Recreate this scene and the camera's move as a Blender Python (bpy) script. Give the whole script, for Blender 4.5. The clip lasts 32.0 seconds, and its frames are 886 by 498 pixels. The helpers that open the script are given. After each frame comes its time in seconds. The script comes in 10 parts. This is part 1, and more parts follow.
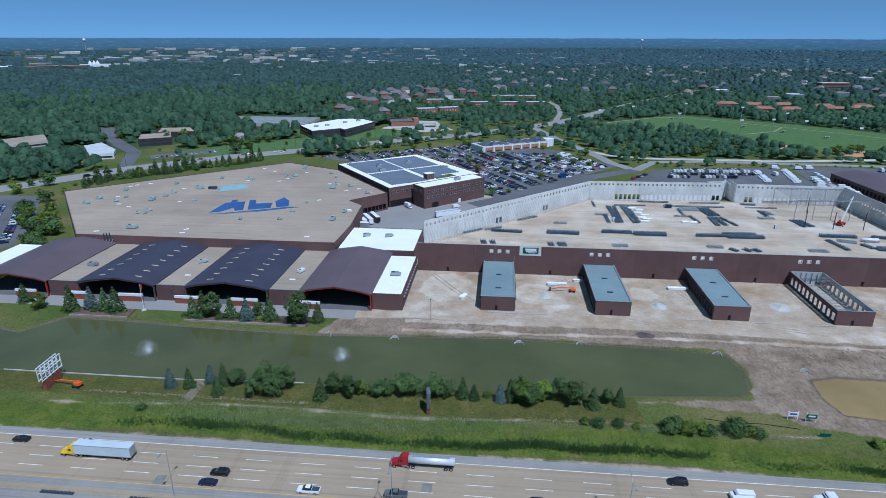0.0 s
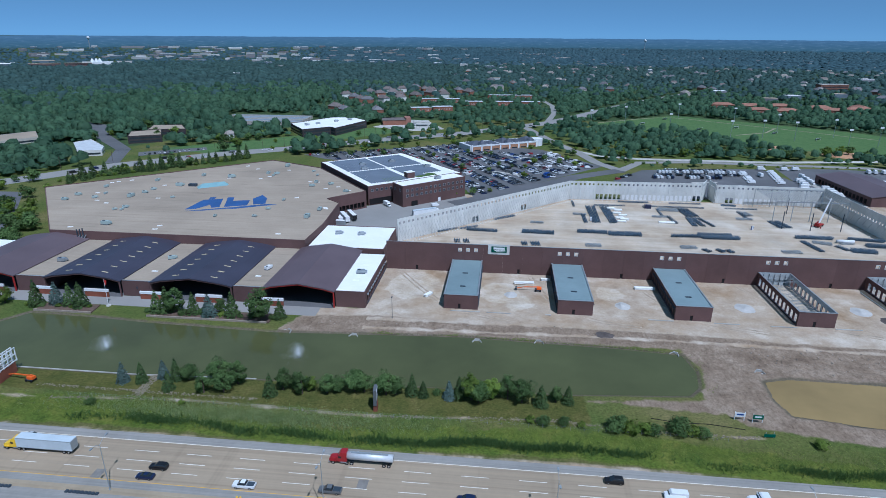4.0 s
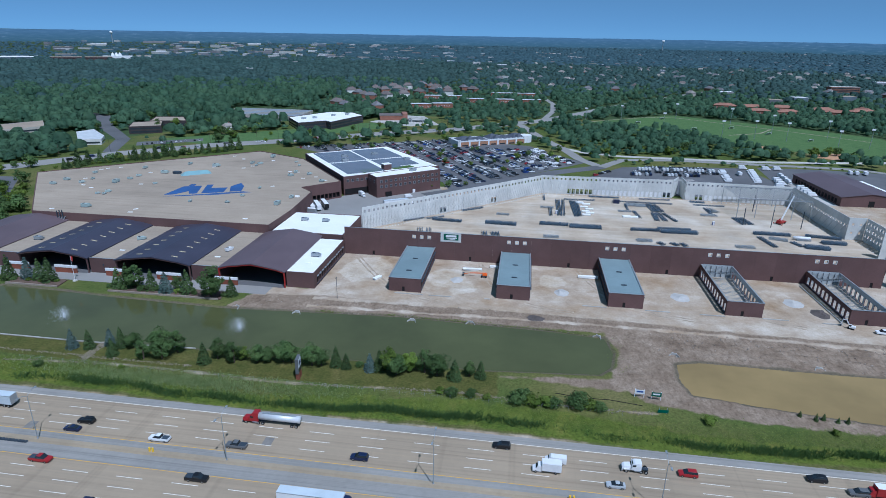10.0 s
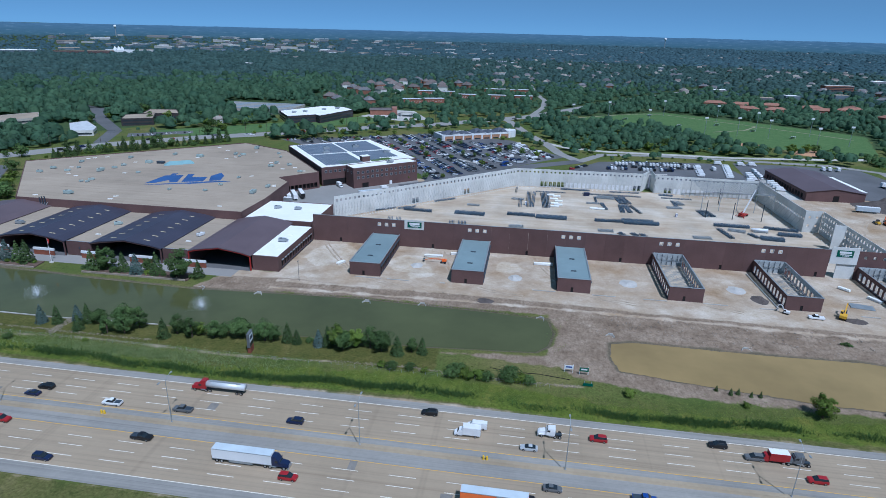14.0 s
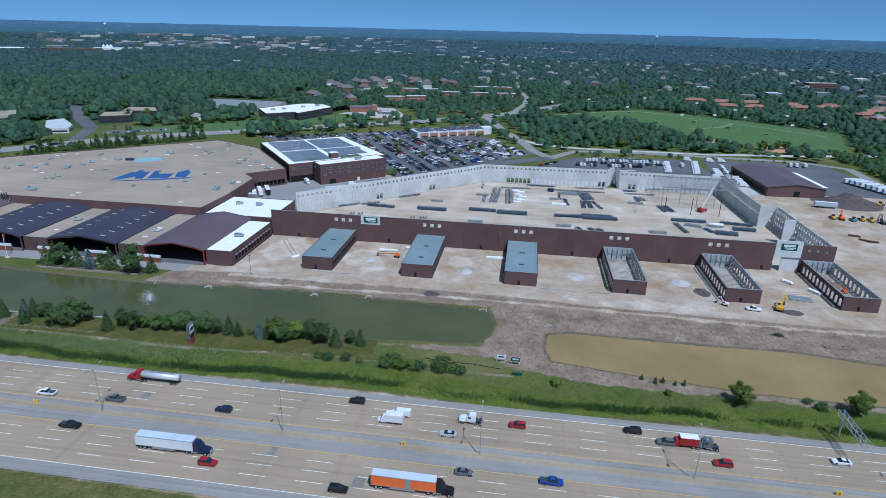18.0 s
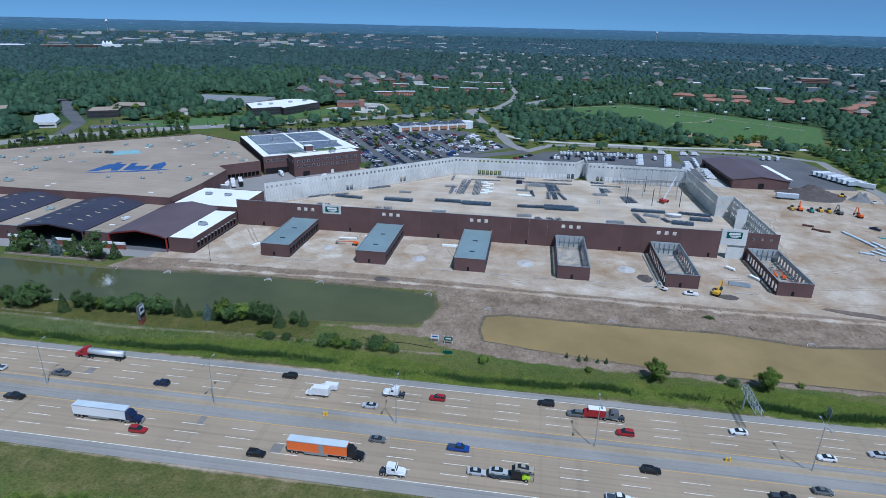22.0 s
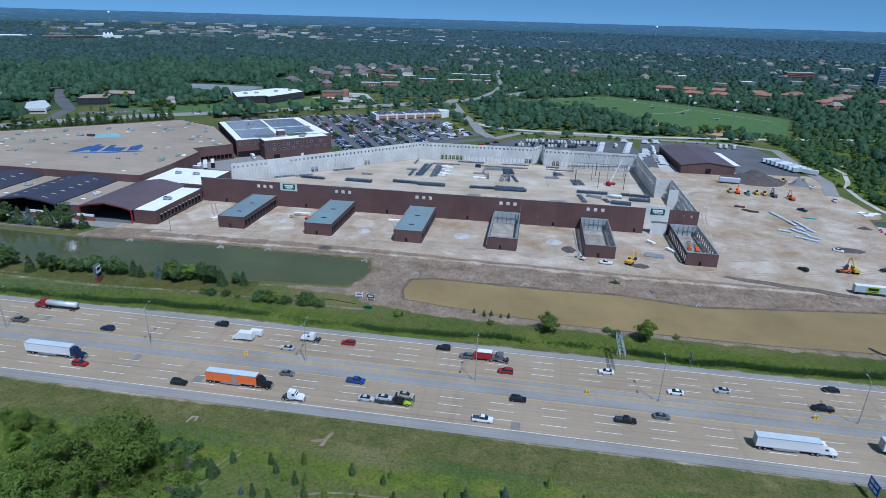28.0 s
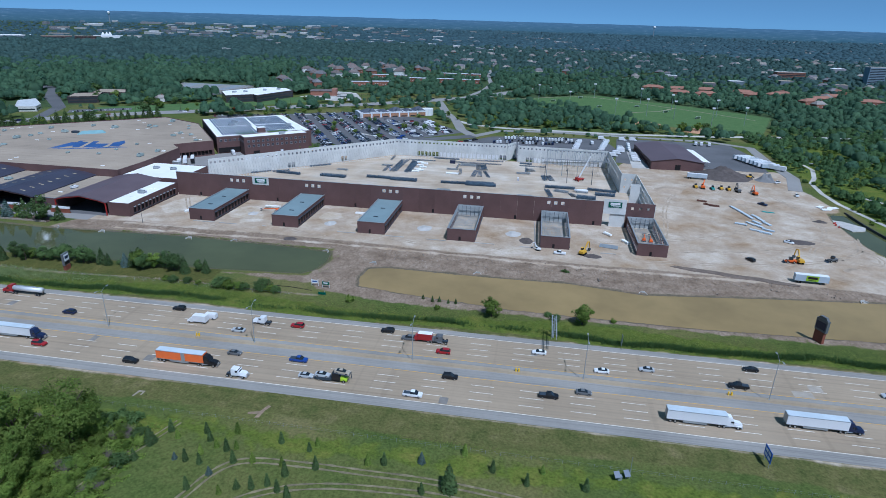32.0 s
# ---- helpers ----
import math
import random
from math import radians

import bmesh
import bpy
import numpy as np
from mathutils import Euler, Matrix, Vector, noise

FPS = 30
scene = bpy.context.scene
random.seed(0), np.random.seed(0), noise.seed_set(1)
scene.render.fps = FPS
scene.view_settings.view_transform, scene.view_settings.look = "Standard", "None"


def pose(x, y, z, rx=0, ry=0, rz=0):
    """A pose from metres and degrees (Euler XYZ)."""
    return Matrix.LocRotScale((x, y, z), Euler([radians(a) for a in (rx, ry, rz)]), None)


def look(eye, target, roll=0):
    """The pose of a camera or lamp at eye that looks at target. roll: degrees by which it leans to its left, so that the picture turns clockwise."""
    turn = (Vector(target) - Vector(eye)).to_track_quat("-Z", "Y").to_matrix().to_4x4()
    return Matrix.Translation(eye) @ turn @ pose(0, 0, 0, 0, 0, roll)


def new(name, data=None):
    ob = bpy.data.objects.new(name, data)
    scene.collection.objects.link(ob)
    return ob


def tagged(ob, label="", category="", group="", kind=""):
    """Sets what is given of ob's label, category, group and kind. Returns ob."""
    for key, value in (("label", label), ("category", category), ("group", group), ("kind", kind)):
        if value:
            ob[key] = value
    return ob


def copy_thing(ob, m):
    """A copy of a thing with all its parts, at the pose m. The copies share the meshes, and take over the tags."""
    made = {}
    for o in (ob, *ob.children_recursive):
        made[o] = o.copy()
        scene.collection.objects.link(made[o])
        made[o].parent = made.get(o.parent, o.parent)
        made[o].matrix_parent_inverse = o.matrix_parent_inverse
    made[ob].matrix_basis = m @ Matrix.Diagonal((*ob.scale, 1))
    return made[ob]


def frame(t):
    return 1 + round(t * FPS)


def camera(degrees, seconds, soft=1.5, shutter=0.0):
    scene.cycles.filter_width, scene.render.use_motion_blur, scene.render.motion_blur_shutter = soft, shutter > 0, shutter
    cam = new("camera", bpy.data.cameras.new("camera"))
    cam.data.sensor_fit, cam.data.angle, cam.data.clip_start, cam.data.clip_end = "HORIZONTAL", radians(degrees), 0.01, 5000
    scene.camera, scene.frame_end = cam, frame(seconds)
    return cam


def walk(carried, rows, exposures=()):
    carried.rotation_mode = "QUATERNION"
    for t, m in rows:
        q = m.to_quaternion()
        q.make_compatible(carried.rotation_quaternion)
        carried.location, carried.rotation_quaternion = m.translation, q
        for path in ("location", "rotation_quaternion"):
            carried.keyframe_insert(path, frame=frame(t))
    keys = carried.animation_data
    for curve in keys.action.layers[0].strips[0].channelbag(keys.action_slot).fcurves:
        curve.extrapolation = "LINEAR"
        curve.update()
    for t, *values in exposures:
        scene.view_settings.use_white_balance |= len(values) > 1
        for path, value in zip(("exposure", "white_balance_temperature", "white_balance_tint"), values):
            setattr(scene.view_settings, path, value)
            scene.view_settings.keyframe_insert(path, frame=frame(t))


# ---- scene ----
cam = camera(73.7, 32.0, 0.6)
PATH = [
    (0, (-3.239, -1.176, 107.951), (-3.419, 0.696, 107.271), 0.1),
    (0.5, (-1.433, -0.999, 107.928), (-1.616, 0.872, 107.247), 0.1),
    (1, (0.426, -0.849, 107.879), (0.24, 1.022, 107.197), 0.1),
    (1.5, (2.367, -0.695, 107.805), (2.182, 1.176, 107.123), 0.2),
    (2, (4.418, -0.537, 107.729), (4.232, 1.334, 107.049), 0.2),
    (2.5, (6.615, -0.34, 107.664), (6.427, 1.531, 106.984), 0.3),
    (3, (8.914, -0.155, 107.599), (8.725, 1.716, 106.918), 0.3),
    (3.5, (11.269, 0.026, 107.534), (11.077, 1.897, 106.853), 0.3),
    (4, (13.68, 0.143, 107.488), (13.486, 2.013, 106.807), 0.4),
    (4.5, (16.223, 0.112, 107.431), (16.024, 1.982, 106.75), 0.4),
    (6.5, (26.949, -1.076, 106.804), (26.727, 0.792, 106.123), 0.6),
    (7, (29.642, -1.649, 106.728), (29.417, 0.218, 106.046), 0.7),
    (7.5, (32.309, -2.448, 106.66), (32.078, -0.582, 105.978), 0.7),
    (8, (35.008, -3.417, 106.584), (34.772, -1.552, 105.901), 0.8),
    (8.5, (37.754, -4.528, 106.513), (37.513, -2.664, 105.828), 0.8),
    (9, (40.546, -5.766, 106.43), (40.3, -3.903, 105.746), 0.9),
    (9.5, (43.327, -7.147, 106.344), (43.078, -5.285, 105.658), 0.9),
    (10, (46.111, -8.542, 106.276), (45.858, -6.68, 105.59), 1.0),
    (10.5, (48.949, -9.954, 106.223), (48.692, -8.093, 105.536), 1.1),
    (11, (51.806, -11.326, 106.169), (51.546, -9.466, 105.481), 1.1),
    (11.5, (54.6, -12.628, 106.133), (54.336, -10.769, 105.444), 1.1),
    (12, (57.367, -13.883, 106.113), (57.099, -12.025, 105.422), 1.2),
    (12.5, (60.129, -15.099, 106.102), (59.862, -13.242, 105.41), 1.2),
    (13, (62.904, -16.239, 106.102), (62.635, -14.382, 105.409), 1.3),
    (13.5, (65.664, -17.238, 106.097), (65.393, -15.383, 105.402), 1.4),
    (14, (68.282, -18.025, 106.104), (68.017, -16.169, 105.408), 1.4),
    (14.5, (70.852, -18.555, 106.123), (70.591, -16.699, 105.425), 1.4),
    (16.5, (81.159, -19.628, 106.354), (80.902, -17.772, 105.653), 1.4),
    (17, (83.819, -19.766, 106.382), (83.566, -17.91, 105.681), 1.4),
    (17.5, (86.628, -19.72, 106.403), (86.377, -17.865, 105.7), 1.5),
    (18, (89.554, -19.601, 106.417), (89.303, -17.745, 105.715), 1.4),
    (18.5, (92.591, -19.56, 106.415), (92.335, -17.706, 105.711), 1.4),
    (19, (95.67, -19.716, 106.41), (95.412, -17.863, 105.704), 1.4),
    (19.5, (98.812, -20.147, 106.388), (98.553, -18.293, 105.681), 1.4),
    (20, (102.016, -20.902, 106.342), (101.755, -19.049, 105.635), 1.4),
    (20.5, (105.261, -21.963, 106.28), (105.0, -20.111, 105.572), 1.3),
    (21, (108.478, -23.215, 106.204), (108.216, -21.363, 105.494), 1.3),
    (21.5, (111.67, -24.624, 106.113), (111.407, -22.773, 105.402), 1.3),
    (22, (114.811, -26.163, 106.015), (114.547, -24.313, 105.303), 1.3),
    (22.5, (117.9, -27.799, 105.91), (117.634, -25.95, 105.196), 1.3),
    (23, (120.969, -29.582, 105.798), (120.701, -27.733, 105.082), 1.3),
    (23.5, (124.058, -31.474, 105.699), (123.789, -29.626, 104.982), 1.4),
    (24, (127.184, -33.377, 105.606), (126.915, -31.53, 104.888), 1.4),
    (24.5, (130.297, -35.252, 105.514), (130.027, -33.406, 104.794), 1.4),
    (25, (133.305, -37.058, 105.45), (133.034, -35.212, 104.728), 1.4),
    (25.5, (136.205, -38.791, 105.4), (135.932, -36.947, 104.676), 1.5),
    (27.5, (147.376, -45.393, 105.047), (147.099, -43.552, 104.316), 1.5),
    (28, (150.074, -46.724, 104.991), (149.798, -44.883, 104.261), 1.6),
    (28.5, (152.729, -47.77, 104.935), (152.453, -45.928, 104.204), 1.5),
    (29, (155.399, -48.69, 104.877), (155.123, -46.848, 104.147), 1.5),
    (29.5, (158.11, -49.564, 104.828), (157.835, -47.723, 104.097), 1.6),
    (30, (160.86, -50.445, 104.8), (160.585, -48.603, 104.069), 1.6),
    (30.5, (163.607, -51.267, 104.788), (163.332, -49.425, 104.057), 1.5),
    (31, (166.363, -52.146, 104.783), (166.086, -50.305, 104.052), 1.6),
    (31.5, (169.153, -53.124, 104.789), (168.875, -51.283, 104.059), 1.6),
    (32, (171.991, -54.235, 104.805), (171.709, -52.395, 104.076), 1.6),
]
walk(cam, [(t, look(eye, target, roll)) for t, eye, target, roll in PATH], [(0.0, 0.32, 4840, 10), (32.0, 0.32, 4840, 10)])

# ---- world, sun, exposure ----
SUN = Vector((0.34, -0.48, 0.95)).normalized()
world = bpy.data.worlds.new("sky")
scene.world = world
world.use_nodes = True
wn = world.node_tree.nodes
sky = wn.new("ShaderNodeTexSky")
sky.sky_type = "NISHITA"
sky.sun_disc = False
sky.sun_elevation = math.asin(SUN.z)
sky.sun_rotation = math.atan2(SUN.x, SUN.y)
sky.altitude = 12000.0
sky.air_density, sky.dust_density, sky.ozone_density = 1.0, 0.0, 6.0
wn["Background"].inputs["Strength"].default_value = 0.11
soft_sky = wn.new("ShaderNodeHueSaturation")  # a summer sky paled by humid air
soft_sky.inputs["Hue"].default_value, soft_sky.inputs["Saturation"].default_value, soft_sky.inputs["Value"].default_value = 0.474, 0.80, 0.50
world.node_tree.links.new(sky.outputs[0], soft_sky.inputs["Color"])
veil = wn.new("ShaderNodeMix")  # humid air evens the sky out
veil.data_type = "RGBA"
veil.inputs[0].default_value = 0.5
veil.inputs[7].default_value = (1.22, 2.14, 2.86, 1)
world.node_tree.links.new(soft_sky.outputs[0], veil.inputs[6])
world.node_tree.links.new(veil.outputs[2], wn["Background"].inputs["Color"])
lamp = bpy.data.lights.new("sun", "SUN")
lamp.energy, lamp.angle, lamp.color = 3.15, radians(0.6), (1.0, 0.925, 0.85)
sun = new("sun", lamp)
sun.matrix_world = look((0, 0, 300), Vector((0, 0, 300)) - SUN)

# ---- materials ----
def nodes_of(name):
    m = bpy.data.materials.new(name)
    m.use_nodes = True
    return m, m.node_tree.nodes, m.node_tree.links, m.node_tree.nodes["Principled BSDF"]


def noise_node(n, l, coord, scale, detail=4.0, rough=0.6):
    t = n.new("ShaderNodeTexNoise")
    t.inputs["Scale"].default_value, t.inputs["Detail"].default_value, t.inputs["Roughness"].default_value = scale, detail, rough
    l.new(coord, t.inputs["Vector"])
    return t


def ramp(n, l, fac, stops):
    r = n.new("ShaderNodeValToRGB")
    e = r.color_ramp.elements
    while len(e) < len(stops):
        e.new(0.5)
    for el, (p, c) in zip(e, stops):
        el.position, el.color = p, (*c, 1)
    l.new(fac, r.inputs[0])
    return r


def mix(n, l, fac, a, b, mode="MIX"):
    m = n.new("ShaderNodeMix")
    m.data_type, m.blend_type = "RGBA", mode
    for sock, v in ((m.inputs[0], fac), (m.inputs[6], a), (m.inputs[7], b)):
        if isinstance(v, (int, float)):
            sock.default_value = v
        elif isinstance(v, tuple):
            sock.default_value = (*v, 1)
        else:
            l.new(v, sock)
    return m.outputs[2]


def math_node(n, l, op, a, b=0.0):
    m = n.new("ShaderNodeMath")
    m.operation = op
    for sock, v in ((m.inputs[0], a), (m.inputs[1], b)):
        if isinstance(v, (int, float)):
            sock.default_value = v
        else:
            l.new(v, sock)
    return m.outputs[0]


def paint(name, col, rough=0.7, big=0.05, fine=2.0, vary=0.25, bump=0.0, metal=0.0, tint=None, per=0.0, world_space=True, spec=0.3):
    """A surface with broad stains and fine grain; per: how far it varies from piece to piece."""
    m, n, l, b = nodes_of(name)
    if world_space:
        c = n.new("ShaderNodeNewGeometry").outputs["Position"]
    else:
        c = n.new("ShaderNodeTexCoord").outputs["Object"]
    t1, t2 = noise_node(n, l, c, big, 5.0), noise_node(n, l, c, fine, 3.0)
    dark = tuple(v * (1 - vary) for v in col)
    lite = tint or tuple(min(1.0, v * (1 + vary)) for v in col)
    r = ramp(n, l, t1.outputs["Fac"], [(0.3, dark), (0.5, col), (0.7, lite)])
    g = ramp(n, l, t2.outputs["Fac"], [(0.25, (1 - vary * 0.6,) * 3), (0.75, (1.0,) * 3)])
    out = mix(n, l, 1.0, r.outputs[0], g.outputs[0], "MULTIPLY")
    if per:
        o = n.new("ShaderNodeObjectInfo")
        k = n.new("ShaderNodeMapRange")
        k.inputs[3].default_value, k.inputs[4].default_value = 1 - per, 1 + per
        l.new(o.outputs["Random"], k.inputs[0])
        comb = n.new("ShaderNodeCombineColor")
        for s in comb.inputs[:3]:
            l.new(k.outputs[0], s)
        out = mix(n, l, 1.0, out, comb.outputs[0], "MULTIPLY")
    l.new(out, b.inputs["Base Color"])
    b.inputs["Roughness"].default_value, b.inputs["Metallic"].default_value = rough, metal
    b.inputs["Specular IOR Level"].default_value = spec
    if bump:
        bp = n.new("ShaderNodeBump")
        bp.inputs["Strength"].default_value, bp.inputs["Distance"].default_value = bump, 0.05
        l.new(t2.outputs["Fac"], bp.inputs["Height"])
        l.new(bp.outputs[0], b.inputs["Normal"])
    return m


# ---- mesh helpers ----
class Shape:
    """Gathers boxes, prisms and tubes into one mesh."""

    def __init__(self):
        self.v, self.f = [], []

    def add(self, verts, faces):
        k = len(self.v)
        self.v += [tuple(p) for p in verts]
        self.f += [tuple(i + k for i in f) for f in faces]
        return self

    def box(self, x0, y0, z0, x1, y1, z1):
        return self.add([(x0, y0, z0), (x1, y0, z0), (x1, y1, z0), (x0, y1, z0), (x0, y0, z1), (x1, y0, z1), (x1, y1, z1), (x0, y1, z1)],
                        [(3, 2, 1, 0), (4, 5, 6, 7), (0, 1, 5, 4), (1, 2, 6, 5), (2, 3, 7, 6), (3, 0, 4, 7)])

    def prism(self, poly, z0, z1):
        if sum(a[0] * b[1] - b[0] * a[1] for a, b in zip(poly, poly[1:] + poly[:1])) < 0:
            poly = poly[::-1]
        n = len(poly)
        return self.add([(x, y, z0) for x, y in poly] + [(x, y, z1) for x, y in poly],
                        [tuple(range(n))[::-1], tuple(range(n, 2 * n))] + [(i, (i + 1) % n, n + (i + 1) % n, n + i) for i in range(n)])

    def profile(self, pts, axis, a, b):
        """A closed outline in the upright plane across the axis (x or y), pushed along it from a to b."""
        n = len(pts)
        def at(u, z, w):
            return (w, u, z) if axis == "x" else (u, w, z)
        return self.add([at(u, z, a) for u, z in pts] + [at(u, z, b) for u, z in pts],
                        [tuple(range(n)), tuple(range(n, 2 * n))[::-1]] + [(i, n + i, n + (i + 1) % n, (i + 1) % n) for i in range(n)])

    def bar(self, p, q, w, h=None):
        """A square bar from p to q."""
        p, q = Vector(p), Vector(q)
        d = (q - p).normalized()
        side = d.cross(Vector((0, 0, 1)))
        side = Vector((1, 0, 0)) if side.length < 0.01 else side.normalized()
        up = side.cross(d)
        a, b = side * w / 2, up * (h or w) / 2
        return self.add([p - a - b, p + a - b, p + a + b, p - a + b, q - a - b, q + a - b, q + a + b, q - a + b],
                        [(0, 1, 2, 3), (7, 6, 5, 4), (4, 5, 1, 0), (5, 6, 2, 1), (6, 7, 3, 2), (7, 4, 0, 3)])

    def tube(self, p, q, r0, r1=None, n=8):
        p, q = Vector(p), Vector(q)
        r1 = r0 if r1 is None else r1
        d = (q - p).normalized()
        a = d.cross(Vector((0, 0, 1)))
        a = Vector((1, 0, 0)) if a.length < 0.01 else a.normalized()
        b = d.cross(a)
        ring = [a * math.cos(i * math.tau / n) + b * math.sin(i * math.tau / n) for i in range(n)]
        return self.add([p + c * r0 for c in ring] + [q + c * r1 for c in ring],
                        [tuple(range(n))[::-1], tuple(range(n, 2 * n))] + [(i, (i + 1) % n, n + (i + 1) % n, n + i) for i in range(n)])

    def mesh(self, name, material, smooth=False):
        me = bpy.data.meshes.new(name)
        me.from_pydata(self.v, [], self.f)
        bm = bmesh.new()
        bm.from_mesh(me)
        bmesh.ops.recalc_face_normals(bm, faces=bm.faces)
        bm.to_mesh(me)
        bm.free()
        me.materials.append(material)
        if smooth:
            me.polygons.foreach_set("use_smooth", [True] * len(me.polygons))
        return me


def part(name, shape, material, parent=None, label="", smooth=False):
    ob = new(name, shape.mesh(name, material, smooth) if isinstance(shape, Shape) else shape)
    ob.parent = parent
    if label:
        ob["label"] = label
    return ob


def piece(name, me, parent, m=None):
    ob = new(name, me)
    ob.parent = parent
    if m is not None:
        ob.matrix_basis = m
    return ob


def thing(name, label, category, group="", at=None, kind=""):
    ob = new(name)
    if at is not None:
        ob.matrix_basis = at
    return tagged(ob, label, category, group, kind)


def solid(name, shape, material, label, category, group="", kind="", smooth=False):
    return tagged(new(name, shape.mesh(name, material, smooth)), label, category, group, kind)


def big_mesh(name, v, f, material):
    """A mesh straight from arrays of vertices and faces of one size."""
    v, f = np.asarray(v, np.float32), np.asarray(f, np.int32)
    me = bpy.data.meshes.new(name)
    me.vertices.add(len(v))
    me.vertices.foreach_set("co", v.ravel())
    k = f.shape[1]
    me.loops.add(f.size)
    me.loops.foreach_set("vertex_index", f.ravel())
    me.polygons.add(len(f))
    me.polygons.foreach_set("loop_start", np.arange(len(f), dtype=np.int32) * k)
    me.materials.append(material)
    me.update(calc_edges=True)
    me.validate()
    return me


def inside(poly, X, Y):
    """How far the points X, Y lie inside a polygon, in metres; negative outside."""
    best, odd = np.full(X.shape, 1e9), np.zeros(X.shape, bool)
    for (x0, y0), (x1, y1) in zip(poly, poly[1:] + poly[:1]):
        ex, ey = x1 - x0, y1 - y0
        t = np.clip(((X - x0) * ex + (Y - y0) * ey) / (ex * ex + ey * ey), 0, 1)
        best = np.minimum(best, np.hypot(X - x0 - t * ex, Y - y0 - t * ey))
        if y0 != y1:
            odd ^= ((y0 > Y) != (y1 > Y)) & (X < x0 + (Y - y0) * ex / ey)
    return np.where(odd, best, -best)

# ---- surfaces ----
BRICK = paint("brown_precast", (0.124, 0.072, 0.066), 0.8, 0.08, 1.5, 0.16, per=0.07)
BROWNTOP = paint("brown_roof_metal", (0.122, 0.09, 0.098), 0.48, 0.05, 3.0, 0.12)
DARKROOF = paint("dark_blue_roof", (0.053, 0.050, 0.072), 0.42, 0.05, 3.0, 0.15)
def seamed_roof():
    """Ballasted roofing with the dirt that gathers along its seams."""
    m = paint("gravel_roof", (0.362, 0.298, 0.226), 0.95, 0.022, 0.9, 0.18)
    n, l = m.node_tree.nodes, m.node_tree.links
    b = n["Principled BSDF"]
    old = b.inputs["Base Color"].links[0].from_socket
    mp = n.new("ShaderNodeMapping")
    mp.inputs["Scale"].default_value = (0.018, 0.42, 1.0)
    mp.inputs["Rotation"].default_value = (0, 0, radians(4))
    l.new(n.new("ShaderNodeNewGeometry").outputs["Position"], mp.inputs["Vector"])
    t = noise_node(n, l, mp.outputs[0], 1.0, 6.0, 0.7)
    r = ramp(n, l, t.outputs["Fac"], [(0.3, (0.66, 0.64, 0.62)), (0.42, (0.95, 0.94, 0.93)), (0.6, (1.0, 1.0, 1.0)), (0.75, (1.12, 1.12, 1.12))])
    l.new(mix(n, l, 1.0, old, r.outputs[0], "MULTIPLY"), b.inputs["Base Color"])
    return m


TANROOF = seamed_roof()
WHITEROOF = paint("white_membrane", (0.84, 0.84, 0.81), 0.6, 0.06, 0.6, 0.06)
GREYROOF = paint("blue_grey_membrane", (0.20, 0.262, 0.275), 0.6, 0.06, 0.6, 0.1)
CONC = paint("tilt_up_concrete", (0.60, 0.605, 0.58), 0.85, 0.12, 1.2, 0.12, per=0.06)
INNER = paint("bare_inner_concrete", (0.40, 0.43, 0.44), 0.85, 0.2, 1.5, 0.14)
def site_floor():
    """A floor under tracked-in earth: tan dust, pale scraped patches and darker damp ones."""
    m = paint("dusty_slab", (0.47, 0.385, 0.285), 0.95, 0.05, 0.6, 0.14)
    n, l = m.node_tree.nodes, m.node_tree.links
    b = n["Principled BSDF"]
    old = b.inputs["Base Color"].links[0].from_socket
    pos = n.new("ShaderNodeNewGeometry").outputs["Position"]
    t = noise_node(n, l, pos, 0.035, 6.0, 0.6)
    r = ramp(n, l, t.outputs["Fac"], [(0.34, (0.84, 0.80, 0.76)), (0.46, (1.0, 1.0, 1.0)), (0.56, (1.04, 1.07, 1.12)), (0.66, (1.16, 1.25, 1.38))])
    mp = n.new("ShaderNodeMapping")
    mp.inputs["Scale"].default_value = (0.02, 0.16, 1.0)
    l.new(pos, mp.inputs["Vector"])
    t2 = noise_node(n, l, mp.outputs[0], 1.0, 5.0, 0.6)
    r2 = ramp(n, l, t2.outputs["Fac"], [(0.36, (0.9, 0.88, 0.86)), (0.5, (1.0, 1.0, 1.0)), (0.66, (1.1, 1.12, 1.14))])
    l.new(mix(n, l, 1.0, mix(n, l, 1.0, old, r.outputs[0], "MULTIPLY"), r2.outputs[0], "MULTIPLY"), b.inputs["Base Color"])
    return m


SLAB = site_floor()
STEEL = paint("primed_dark_steel", (0.045, 0.06, 0.078), 0.6, 0.2, 2.0, 0.2)
GALV = paint("galvanised_steel", (0.38, 0.41, 0.43), 0.45, 0.2, 2.0, 0.12, metal=0.5)
WHITE = paint("white_paint", (0.72, 0.73, 0.74), 0.5, 0.1, 2.0, 0.06)
BLACK = paint("dark_opening", (0.012, 0.011, 0.012), 0.7, 0.1, 2.0, 0.1)
RED = paint("red_paint", (0.34, 0.03, 0.025), 0.5)
ORANGE = paint("orange_paint", (0.75, 0.14, 0.02), 0.5)
YELLOWP = paint("yellow_machine_paint", (0.62, 0.36, 0.03), 0.5)
BLUE = paint("blue_roof_paint", (0.042, 0.098, 0.25), 0.8, 0.08, 1.5, 0.2)
GREENS = paint("dark_green_sign", (0.008, 0.10, 0.065), 0.5)
